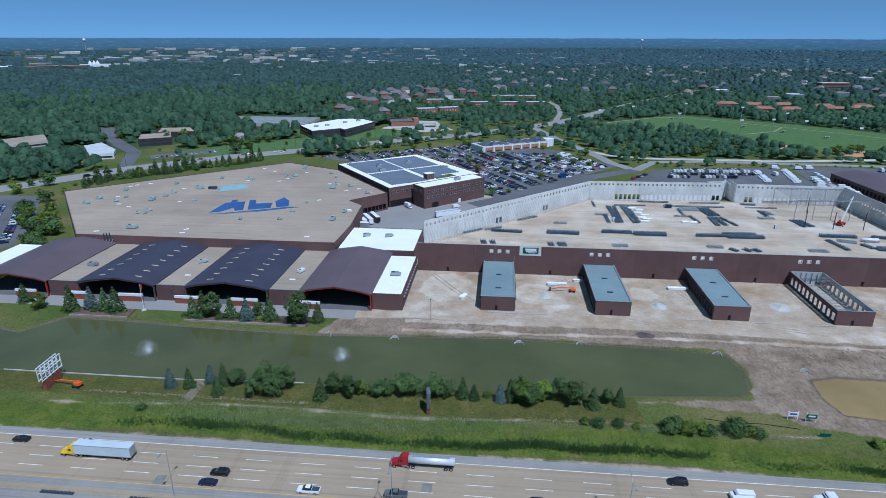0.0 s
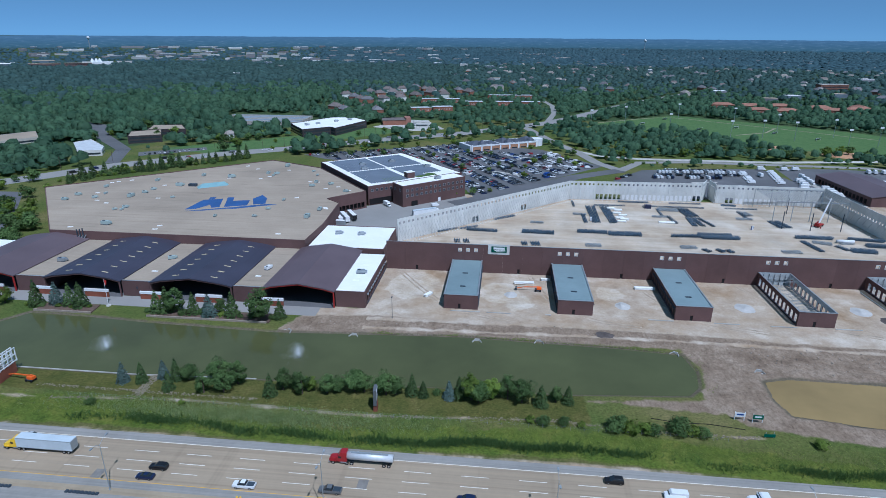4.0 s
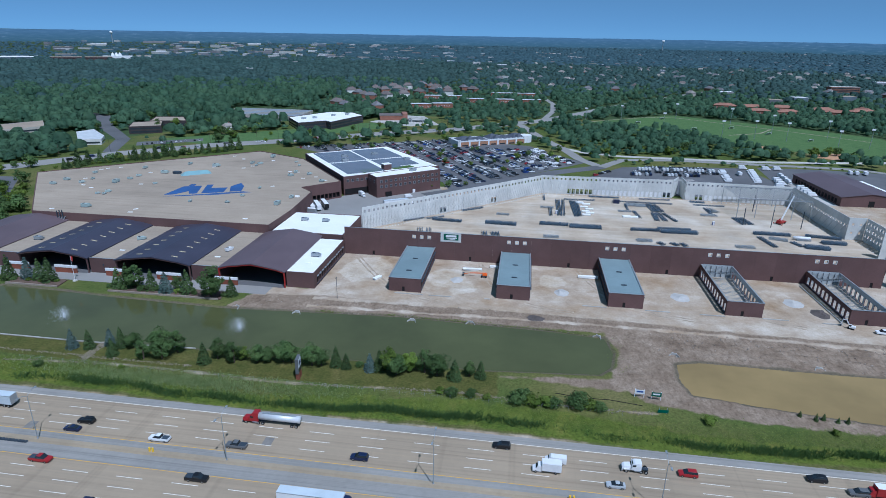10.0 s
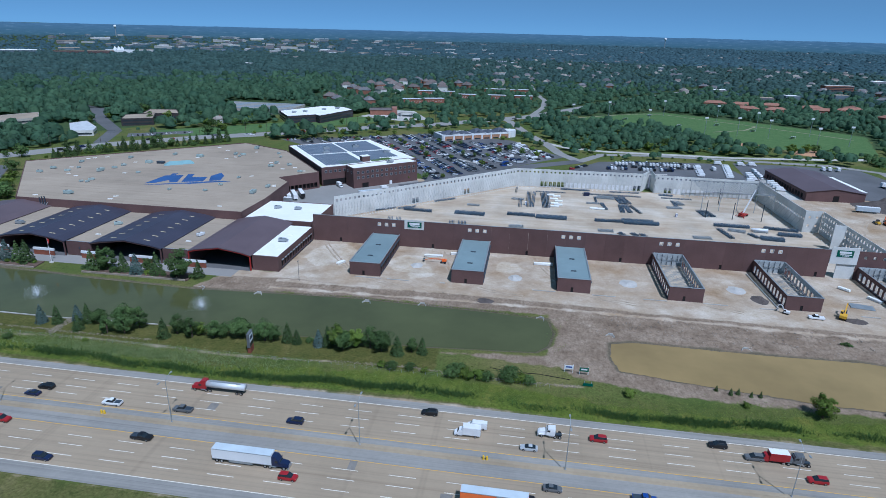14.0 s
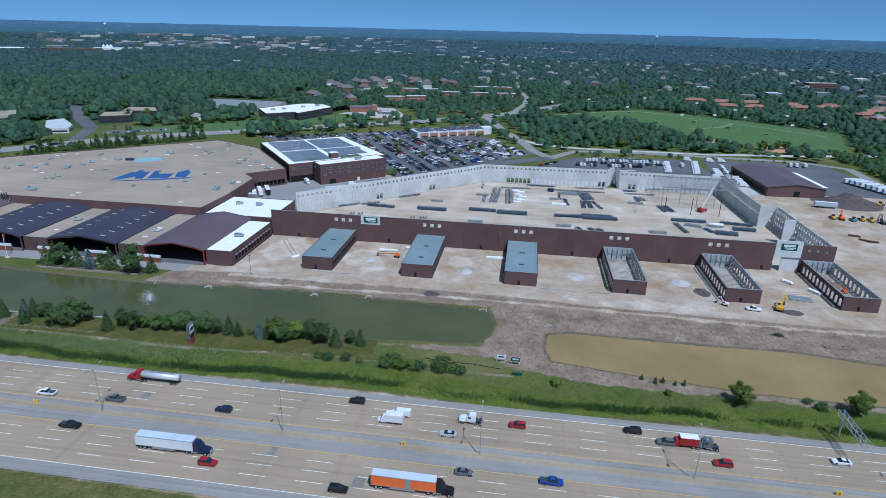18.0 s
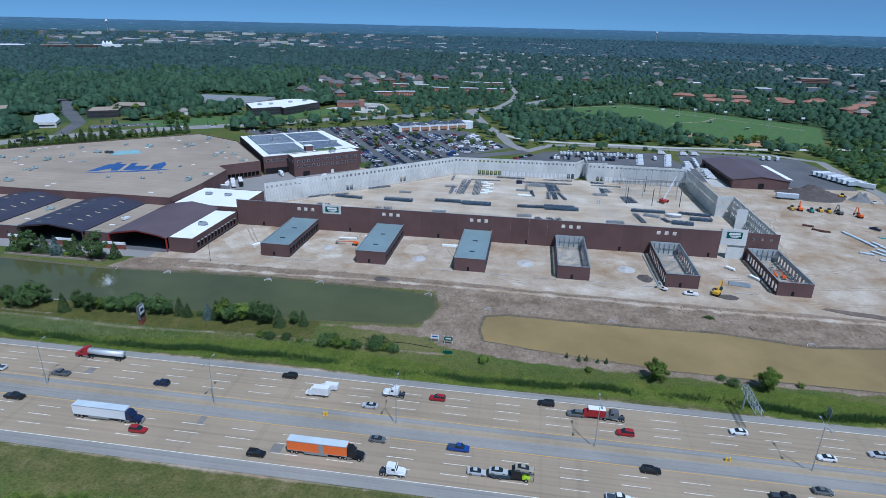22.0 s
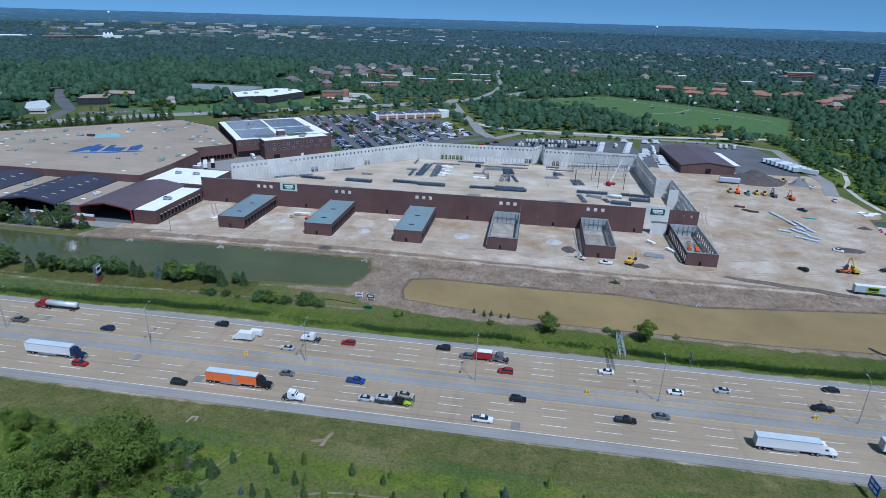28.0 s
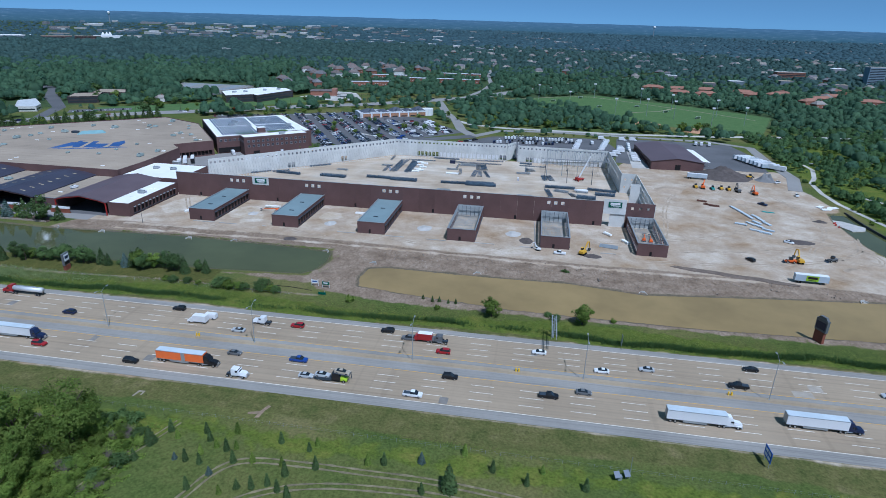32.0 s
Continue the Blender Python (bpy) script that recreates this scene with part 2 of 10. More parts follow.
def lane_concrete():
    """Worn lane concrete: broad stains, and wheel paths that run along the road."""
    m = paint("tan_concrete_lane", (0.338, 0.270, 0.188), 0.9, 0.03, 0.6, 0.11)
    n, l = m.node_tree.nodes, m.node_tree.links
    b = n["Principled BSDF"]
    old = b.inputs["Base Color"].links[0].from_socket
    mp = n.new("ShaderNodeMapping")
    mp.inputs["Scale"].default_value = (0.006, 0.9, 1.0)
    l.new(n.new("ShaderNodeNewGeometry").outputs["Position"], mp.inputs["Vector"])
    t = noise_node(n, l, mp.outputs[0], 1.0, 5.0, 0.6)
    r = ramp(n, l, t.outputs["Fac"], [(0.3, (0.84, 0.82, 0.80)), (0.5, (1.0, 1.0, 1.0)), (0.72, (1.1, 1.08, 1.05))])
    jm = n.new("ShaderNodeMapping")
    jm.inputs["Scale"].default_value = (0.22, 0.0, 0.0)
    l.new(n.new("ShaderNodeNewGeometry").outputs["Position"], jm.inputs["Vector"])
    j = noise_node(n, l, jm.outputs[0], 1.0, 2.0)
    jr = ramp(n, l, j.outputs["Fac"], [(0.36, (0.9, 0.9, 0.9)), (0.42, (1.0, 1.0, 1.0))])
    l.new(mix(n, l, 1.0, mix(n, l, 1.0, old, r.outputs[0], "MULTIPLY"), jr.outputs[0], "MULTIPLY"), b.inputs["Base Color"])
    return m


LANE = lane_concrete()
def shoulder_asphalt():
    """Weathered grey asphalt with long streaks."""
    m = paint("grey_shoulder", (0.282, 0.268, 0.244), 0.9, 0.05, 0.8, 0.13)
    n, l = m.node_tree.nodes, m.node_tree.links
    b = n["Principled BSDF"]
    old = b.inputs["Base Color"].links[0].from_socket
    pos = n.new("ShaderNodeNewGeometry").outputs["Position"]
    mp = n.new("ShaderNodeMapping")
    mp.inputs["Scale"].default_value = (0.01, 1.4, 1.0)
    l.new(pos, mp.inputs["Vector"])
    t = noise_node(n, l, mp.outputs[0], 1.0, 5.0, 0.65)
    r = ramp(n, l, t.outputs["Fac"], [(0.32, (0.80, 0.80, 0.80)), (0.5, (1.0, 1.0, 1.0)), (0.7, (1.12, 1.11, 1.10))])
    l.new(mix(n, l, 1.0, old, r.outputs[0], "MULTIPLY"), b.inputs["Base Color"])
    return m


SHOULDER = shoulder_asphalt()
ASPH = paint("worn_asphalt", (0.125, 0.125, 0.13), 0.92, 0.03, 0.6, 0.2)
ROADGREY = paint("grey_road", (0.27, 0.26, 0.245), 0.9, 0.03, 0.6, 0.1)
LINEW = paint("white_road_paint", (0.74, 0.71, 0.63), 0.7, 0.3, 3.0, 0.16)
LINEY = paint("yellow_road_paint", (0.62, 0.38, 0.07), 0.7, 0.3, 3.0, 0.12)
# Lighter than bare cells: the sky's reflection is put into the base colour.
PANEL = paint("solar_panel", (0.17, 0.19, 0.23), 0.22, 0.1, 1.0, 0.12, spec=0.6)
KERB = paint("pale_kerb", (0.48, 0.46, 0.42), 0.9)


def water(name, col, rough):
    m, n, l, b = nodes_of(name)
    c = n.new("ShaderNodeNewGeometry").outputs["Position"]
    t = noise_node(n, l, c, 0.03, 4.0)
    r = ramp(n, l, t.outputs["Fac"], [(0.3, tuple(v * 0.8 for v in col)), (0.7, tuple(v * 1.15 for v in col))])
    l.new(r.outputs[0], b.inputs["Base Color"])
    b.inputs["Roughness"].default_value = rough
    b.inputs["IOR"].default_value = 1.33
    w = noise_node(n, l, c, 1.6, 3.0)
    bp = n.new("ShaderNodeBump")
    bp.inputs["Strength"].default_value, bp.inputs["Distance"].default_value = 0.06, 0.05
    l.new(w.outputs["Fac"], bp.inputs["Height"])
    l.new(bp.outputs[0], b.inputs["Normal"])
    return m


WATER_GREEN = water("green_pond_water", (0.083, 0.089, 0.035), 0.05)
WATER_TAN = water("muddy_pond_water", (0.275, 0.196, 0.080), 0.14)


def ground_material():
    """Grass, bare construction dirt, grey mud and trodden ruts, told apart by how far inside each area a point lies."""
    m, n, l, b = nodes_of("ground_cover")
    c = n.new("ShaderNodeNewGeometry").outputs["Position"]
    broad, mid, fine = noise_node(n, l, c, 0.02, 5.0), noise_node(n, l, c, 0.12, 5.0), noise_node(n, l, c, 1.3, 4.0)
    grass = ramp(n, l, broad.outputs["Fac"], [(0.3, (0.072, 0.108, 0.024)), (0.46, (0.102, 0.126, 0.032)), (0.58, (0.140, 0.140, 0.044)), (0.72, (0.190, 0.166, 0.072))])
    grass2 = ramp(n, l, fine.outputs["Fac"], [(0.25, (0.55,) * 3), (0.7, (1.15,) * 3)])
    fleck = noise_node(n, l, c, 0.38, 7.0, 0.78)
    fleckc = ramp(n, l, fleck.outputs["Fac"], [(0.32, (0.58, 0.64, 0.55)), (0.48, (0.98, 1.0, 0.95)), (0.62, (1.08, 1.05, 1.05)), (0.74, (1.5, 1.36, 1.4))])
    g0 = mix(n, l, 1.0, grass.outputs[0], grass2.outputs[0], "MULTIPLY")
    g = mix(n, l, 1.0, g0, fleckc.outputs[0], "MULTIPLY")
    grey = ramp(n, l, mid.outputs["Fac"], [(0.3, (0.350, 0.275, 0.200)), (0.5, (0.420, 0.338, 0.250)), (0.72, (0.485, 0.405, 0.315))])
    grain = ramp(n, l, fine.outputs["Fac"], [(0.2, (0.82,) * 3), (0.75, (1.06,) * 3)])
    streak = n.new("ShaderNodeMapping")
    streak.inputs["Scale"].default_value = (0.13, 0.20, 1.0)
    l.new(c, streak.inputs["Vector"])
    worn = noise_node(n, l, streak.outputs[0], 1.0, 6.0, 0.65)
    wornc = ramp(n, l, worn.outputs["Fac"], [(0.30, (0.84, 0.80, 0.76)), (0.42, (0.97, 0.96, 0.94)), (0.52, (1.0, 1.0, 1.0)), (0.62, (1.03, 1.04, 1.06)), (0.72, (1.08, 1.10, 1.13))])
    broad2 = noise_node(n, l, c, 0.045, 4.0, 0.55)
    damp = ramp(n, l, broad2.outputs["Fac"], [(0.34, (0.80, 0.72, 0.62)), (0.44, (0.97, 0.95, 0.92)), (0.54, (1.02, 1.03, 1.05)), (0.60, (1.16, 1.21, 1.28)), (0.68, (1.24, 1.32, 1.42))])
    scuff = noise_node(n, l, c, 0.6, 9.0, 0.82)
    scuffc = ramp(n, l, scuff.outputs["Fac"], [(0.28, (0.62, 0.58, 0.54)), (0.42, (0.96, 0.95, 0.93)), (0.56, (1.03, 1.03, 1.03)), (0.72, (1.26, 1.28, 1.30))])
    d0 = mix(n, l, 1.0, mix(n, l, 1.0, grey.outputs[0], grain.outputs[0], "MULTIPLY"), scuffc.outputs[0], "MULTIPLY")
    d = mix(n, l, 1.0, mix(n, l, 1.0, d0, wornc.outputs[0], "MULTIPLY"), damp.outputs[0], "MULTIPLY")
    mud0 = ramp(n, l, mid.outputs["Fac"], [(0.3, (0.178, 0.130, 0.090)), (0.5, (0.250, 0.190, 0.136)), (0.75, (0.330, 0.262, 0.194))])
    clod = noise_node(n, l, c, 0.9, 8.0, 0.8)
    clodc = ramp(n, l, clod.outputs["Fac"], [(0.3, (0.62, 0.6, 0.58)), (0.5, (1.0, 1.0, 1.0)), (0.72, (1.25, 1.24, 1.22))])
    gully = n.new("ShaderNodeMapping")
    gully.inputs["Scale"].default_value = (0.8, 0.32, 1.0)
    gully.inputs["Rotation"].default_value = (0, 0, radians(-14))
    l.new(c, gully.inputs["Vector"])
    gul = noise_node(n, l, gully.outputs[0], 1.0, 6.0, 0.7)
    gulc = ramp(n, l, gul.outputs["Fac"], [(0.32, (0.70, 0.68, 0.66)), (0.48, (1.0, 1.0, 1.0)), (0.66, (1.14, 1.15, 1.16))])
    mud = mix(n, l, 1.0, mix(n, l, 1.0, mix(n, l, 1.0, mud0.outputs[0], clodc.outputs[0], "MULTIPLY"), gulc.outputs[0], "MULTIPLY"), grain.outputs[0], "MULTIPLY")
    lush0 = ramp(n, l, mid.outputs["Fac"], [(0.3, (0.080, 0.118, 0.018)), (0.55, (0.124, 0.154, 0.024)), (0.75, (0.190, 0.178, 0.042))])
    lush = mix(n, l, 1.0, mix(n, l, 1.0, lush0.outputs[0], grass2.outputs[0], "MULTIPLY"), fleckc.outputs[0], "MULTIPLY")
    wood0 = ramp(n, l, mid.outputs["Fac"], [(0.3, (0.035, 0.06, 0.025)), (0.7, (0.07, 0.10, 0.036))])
    dry0 = ramp(n, l, mid.outputs["Fac"], [(0.3, (0.088, 0.102, 0.028)), (0.55, (0.130, 0.126, 0.042)), (0.78, (0.215, 0.182, 0.086))])
    dry = mix(n, l, 1.0, mix(n, l, 1.0, dry0.outputs[0], grass2.outputs[0], "MULTIPLY"), fleckc.outputs[0], "MULTIPLY")
    turf0 = ramp(n, l, mid.outputs["Fac"], [(0.3, (0.072, 0.132, 0.046)), (0.6, (0.098, 0.158, 0.056)), (0.8, (0.14, 0.175, 0.075))])
    turf = mix(n, l, 1.0, turf0.outputs[0], fleckc.outputs[0], "MULTIPLY")
    mown0 = ramp(n, l, mid.outputs["Fac"], [(0.3, (0.076, 0.086, 0.021)), (0.55, (0.104, 0.102, 0.027)), (0.75, (0.155, 0.134, 0.046))])
    mown = mix(n, l, 1.0, mix(n, l, 1.0, mown0.outputs[0], grass2.outputs[0], "MULTIPLY"), fleckc.outputs[0], "MULTIPLY")
    pale = mix(n, l, 1.0, d, (1.2, 1.27, 1.34), "MULTIPLY")
    rim = ramp(n, l, fine.outputs["Fac"], [(0.3, (0.085, 0.072, 0.048)), (0.7, (0.15, 0.125, 0.085))])
    out = g
    for name, col, ragged in (("lush", lush, 5.0), ("turf", turf, 1.2), ("wood", wood0.outputs[0], 10.0), ("dirt", d, 3.0), ("mud", mud, 3.5), ("dry", dry, 2.5), ("track", d, 1.6), ("mown", mown, 2.0), ("pale", pale, 4.0), ("swale", d, 1.4), ("shore", rim.outputs[0], 1.2)):
        a = n.new("ShaderNodeAttribute")
        a.attribute_name = name
        wob = math_node(n, l, "MULTIPLY", math_node(n, l, "SUBTRACT", mid.outputs["Fac"] if ragged > 1 else fine.outputs["Fac"], 0.5), ragged * 2)
        fac = math_node(n, l, "ADD", a.outputs["Fac"], wob)
        k = n.new("ShaderNodeMapRange")
        k.interpolation_type = "SMOOTHSTEP"
        k.inputs[1].default_value, k.inputs[2].default_value = -0.7, 0.7
        l.new(fac, k.inputs[0])
        out = mix(n, l, k.outputs[0], out, col)
    l.new(out, b.inputs["Base Color"])
    b.inputs["Roughness"].default_value = 0.95
    b.inputs["Specular IOR Level"].default_value = 0.15
    bp = n.new("ShaderNodeBump")
    bp.inputs["Strength"].default_value, bp.inputs["Distance"].default_value = 0.5, 0.12
    l.new(fine.outputs["Fac"], bp.inputs["Height"])
    l.new(bp.outputs[0], b.inputs["Normal"])
    return m


# ---- the ground, one sheet to the horizon ----
POND = [(-330, 168), (-230, 164), (-164, 160.7), (-104, 160.7), (-65, 162.7), (-12, 164.4), (37, 165.3), (75.7, 168.8), (80, 174), (82, 184), (80, 195), (59, 197.3), (0, 199.5), (-34, 197.5), (-72, 195),
        (-124, 197), (-150, 199), (-176, 200), (-186, 186), (-230, 196), (-330, 200)]
BASIN = [(103.5, 161.6), (128, 157.6), (168, 153), (240, 152.4), (300, 155.5), (335, 158), (345, 172), (338, 190), (319, 191), (276, 186), (221, 178), (190, 183), (158, 182), (111, 182.6), (103, 180), (101.5, 171)]
RIVER = [(350.5, 321), (347, 306), (346, 286), (345.4, 262), (348.3, 250), (366, 228), (420, 190), (520, 170), (520, 196), (430, 214), (378, 246), (362.6, 279), (361.2, 299), (361, 320)]
SITE = [(-70, 197), (-30, 201), (40, 201), (82, 199), (96, 187), (150, 187), (225, 186), (285, 192), (340, 195), (352, 212), (346, 250), (344.6, 262), (345.4, 286), (346, 306), (350, 323), (361, 323), (358, 341), (357, 368), (353, 385), (359, 400), (362, 432), (350, 428),
        (325, 430), (301, 424), (262, 426), (244, 440), (236, 412), (-44, 412), (-44, 219), (-62, 219)]
BANK = [(-70, 196), (30, 197.5), (80, 199), (84, 183), (80, 168), (88, 154), (118, 149), (190, 148.5), (330, 150), (350, 175), (346, 196), (300, 203), (240, 206), (200, 206), (120, 208), (84, 211), (40, 212), (-5, 212.5), (-40, 213), (-66, 209)]


def axis(near, far, step, ends):
    """Steps along one axis: fine between near and far, then wider and wider out to the ends."""
    mid = np.arange(near, far + step / 2, step)
    up, down, w = [], [], step
    x = mid[-1]
    while x < ends[1]:
        w *= 1.09
        x += w
        up.append(x)
    x, w = mid[0], step
    while x > ends[0]:
        w *= 1.09
        x -= w
        down.append(x)
    return np.array(down[::-1] + list(mid) + up)


def rise(X, Y):
    """The far country lifts a little towards the horizon."""
    r = np.hypot(X - 80, Y)
    return np.clip((r - 2600) / 2100, 0, 1) ** 1.6 * 84


def build_ground():
    xs, ys = axis(-250, 372, 1.2, (-4600, 4600)), axis(36, 232, 0.8, (-1500, 4600))
    X, Y = np.meshgrid(xs, ys)
    pond, basin, river = inside(POND, X, Y), inside(BASIN, X, Y), inside(RIVER, X, Y)
    wet = np.maximum(np.maximum(pond, basin), river)
    Z = -1.6 * np.clip((wet + 1.2) / 5.0, 0, 1) + rise(X, Y)
    rough = np.sin(X * 0.31 + 1.7 * np.sin(Y * 0.17)) * np.sin(Y * 0.43 + X * 0.05)
    bank = inside(BANK, X, Y)
    rng2 = np.random.default_rng(8)
    lumps = rng2.normal(size=X.shape)
    lumps = (lumps + np.roll(lumps, 1, 0) + np.roll(lumps, 1, 1) + np.roll(lumps, -1, 0) + np.roll(lumps, -1, 1)) / 5
    wave = np.sin(X * 0.9 + 0.5 * np.sin(Y * 0.31)) + 0.8 * np.sin(X * 1.73 + 1.1 + 0.4 * np.sin(Y * 0.23)) + 0.6 * np.sin(X * 0.37 + 2.0)
    runnel = -0.22 * np.abs(wave) * np.clip((Y - 178) / 8, 0, 1) * np.clip((207 - Y) / 8, 0, 1) * np.clip((X - 96) / 8, 0, 1)
    Z += (0.14 * rough + 0.30 * lumps + runnel) * np.clip(bank / 4, 0, 1) * (wet < 0)
    ditch = np.exp(-((Y - 140 - 2 * np.sin(X * 0.02)) / 4.5) ** 2) * (X < 330)
    Z -= 0.55 * ditch
    Z += 0.5 * np.clip((78 - Y) / 40, 0, 1) * np.sin(X * 0.05) * np.sin(Y * 0.07)
    n, k = len(xs), len(ys)
    idx = np.arange(n * k).reshape(k, n)
    f = np.stack([idx[:-1, :-1], idx[:-1, 1:], idx[1:, 1:], idx[1:, :-1]], -1).reshape(-1, 4)
    me = big_mesh("ground", np.stack([X, Y, Z], -1).reshape(-1, 3), f, ground_material())
    me.polygons.foreach_set("use_smooth", [True] * len(me.polygons))
    site = inside(SITE, X, Y)
    lush = np.maximum(np.minimum(Y - 131.5, 143.5 + 3 * np.sin(X * 0.04) - Y), np.minimum(Y - 60, 68.5 - Y) * 0.4 - 0.6)
    lush = np.maximum(lush, np.minimum(79 - X + 0.5 * (Y - 60), 66 - Y))
    field = inside([(98, 782), (251, 897), (353, 828), (456, 740), (403, 605), (349, 600), (262, 674), (212, 726)], X, Y)
    lawn = np.maximum(inside([(-330, 548), (-225, 640), (-150, 720), (-100, 700), (-215, 575), (-262, 533)], X, Y), inside([(-210, 600), (-200, 590), (-150, 690), (-160, 700)], X, Y))
    park = inside([(366, 262), (430, 262), (560, 300), (760, 430), (760, 610), (480, 592), (374, 556)], X, Y)
    lush = np.maximum(lush, park)
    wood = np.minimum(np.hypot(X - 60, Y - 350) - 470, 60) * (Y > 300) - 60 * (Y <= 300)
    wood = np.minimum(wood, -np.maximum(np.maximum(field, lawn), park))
    track = np.maximum(1.6 - np.abs(Y - 211.5 - 1.2 * np.sin(X * 0.03)), 1.0 - np.abs(Y - 203.5 - 1.5 * np.sin(X * 0.021))) + np.where((X > -40) & (X < 330), 0, -20)
    swale = 0.05 + 0.5 * np.sin(X * 0.31) * np.sin(X * 0.083) - np.abs(Y - 147.6 - 0.018 * (X + 40) - 1.2 * np.sin(X * 0.06)) + np.where((X > -150) & (X < 92), 0, -20)
    verge = np.maximum(-0.1 - np.abs(Y - 83.2), 0.05 - np.abs(Y - 131.5)) + 0.6 * np.sin(X * 0.043) * np.sin(X * 0.011 + 1)
    spur = 1.2 - np.abs(Y - 155 - (X + 97.5) * 0.9) + np.where(np.abs(X + 97.5) < 5, 0, -20)
    track = np.maximum(track, np.maximum(verge, spur))
    dryness = np.maximum(np.minimum(Y - 73, 85 - Y), 0.9 - np.abs(Y - 131.6)) + 1.5 * np.sin(X * 0.05)
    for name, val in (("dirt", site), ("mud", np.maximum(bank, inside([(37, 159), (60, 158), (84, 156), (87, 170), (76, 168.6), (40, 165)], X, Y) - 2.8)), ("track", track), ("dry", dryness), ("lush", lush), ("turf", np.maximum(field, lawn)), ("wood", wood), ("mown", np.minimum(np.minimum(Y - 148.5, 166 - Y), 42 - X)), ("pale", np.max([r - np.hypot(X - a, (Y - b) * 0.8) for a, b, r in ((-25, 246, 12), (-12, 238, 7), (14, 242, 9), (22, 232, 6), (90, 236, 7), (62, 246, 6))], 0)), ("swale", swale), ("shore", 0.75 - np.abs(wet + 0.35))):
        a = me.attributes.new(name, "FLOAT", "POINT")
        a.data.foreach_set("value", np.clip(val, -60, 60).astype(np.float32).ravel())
    return tagged(new("ground", me), "grass, bare construction dirt and muddy banks", "ground", kind="structure")


def field_level(x, y):
    return 0.5 * min(1, max(0, (78 - y) / 40)) * math.sin(x * 0.05) * math.sin(y * 0.07)


def rounded(line, times=3):
    """Cuts the corners off a line again and again."""
    for _ in range(times):
        line = [line[0]] + [(p[0] + (q[0] - p[0]) * k, p[1] + (q[1] - p[1]) * k) for p, q in zip(line, line[1:]) for k in (0.25, 0.75)] + [line[-1]]
    return line


build_ground()
RUT = paint("trodden_earth", (0.215, 0.185, 0.11), 0.95, 0.35, 1.6, 0.42)
wheel_ruts = thing("dirt_track", "pale wheel ruts worn into the rough field", "track", kind="structure")
for line in ([(92, 30), (97.9, 41.3), (100, 49), (103.9, 54.3), (110, 56.1), (118, 56.5), (127, 57), (135, 56.9), (156, 57.6), (185, 54), (230, 46)], [(100, 30), (108, 41), (116, 47), (128, 51), (142, 52.5), (157, 53.1), (180, 50), (230, 40)],
             [(116, 34), (124, 42), (136, 46), (156, 47), (190, 42)], [(72, 36), (76, 50), (80, 60), (82, 66)]):
    pts = rounded(line)
    for side in (-0.85, 0.85):
        s = Shape()
        rows = []
        for i, p in enumerate(pts):
            q, r = pts[max(0, i - 1)], pts[min(len(pts) - 1, i + 1)]
            dx, dy = r[0] - q[0], r[1] - q[1]
            k = math.hypot(dx, dy)
            w = (0.2 if line[0][0] == 72 else 0.27) * (1 + 0.5 * math.sin(i * 1.7) * math.sin(i * 0.61 + side))
            rows.append([(p[0] - dy / k * (side + e), p[1] + dx / k * (side + e)) for e in (-w, w)])
        v = [(x, y, field_level(x, y) + z) for row in rows for x, y in row for z in (-0.2, 0.06)]
        f = [(4 * i + a, 4 * i + b, 4 * i + 4 + b, 4 * i + 4 + a) for i in range(len(rows) - 1) for a, b in ((1, 3), (2, 0), (0, 1), (3, 2))]
        part("wheel_rut", s.add(v, f), RUT, wheel_ruts)
PATCHSOIL = paint("pale_broken_slab", (0.29, 0.255, 0.195), 0.95, 0.4, 2.0, 0.2)
HAULED = paint("bare_tan_soil", (0.27, 0.20, 0.135), 0.95, 0.35, 1.6, 0.3)
for name, pts in (("bare_spot", [(101.0, 71.6), (102.2, 71.9), (102.6, 75.2), (103.4, 77.4), (102.4, 77.6), (101.3, 74.6), (98.2, 73.6), (98.4, 72.9), (101.2, 73.2)]), ("broken_slab", [(62.0, 74.2), (62.5, 74.1), (63.0, 76.4), (63.9, 76.5), (64.0, 75.0), (64.5, 75.0), (64.4, 77.1), (62.4, 77.0)])):
    tagged(new(name, Shape().prism(pts, -0.3, 0.1).mesh(name, HAULED if name == "bare_spot" else PATCHSOIL)), "pale bare patch worn into the verge grass", "bare ground", kind="structure")
HAUL = paint("packed_haul_dirt", (0.40, 0.325, 0.24), 0.95, 0.25, 1.4, 0.3)
haul_ruts = thing("haul_track", "wheel tracks of machines across the bare site", "track", kind="structure")
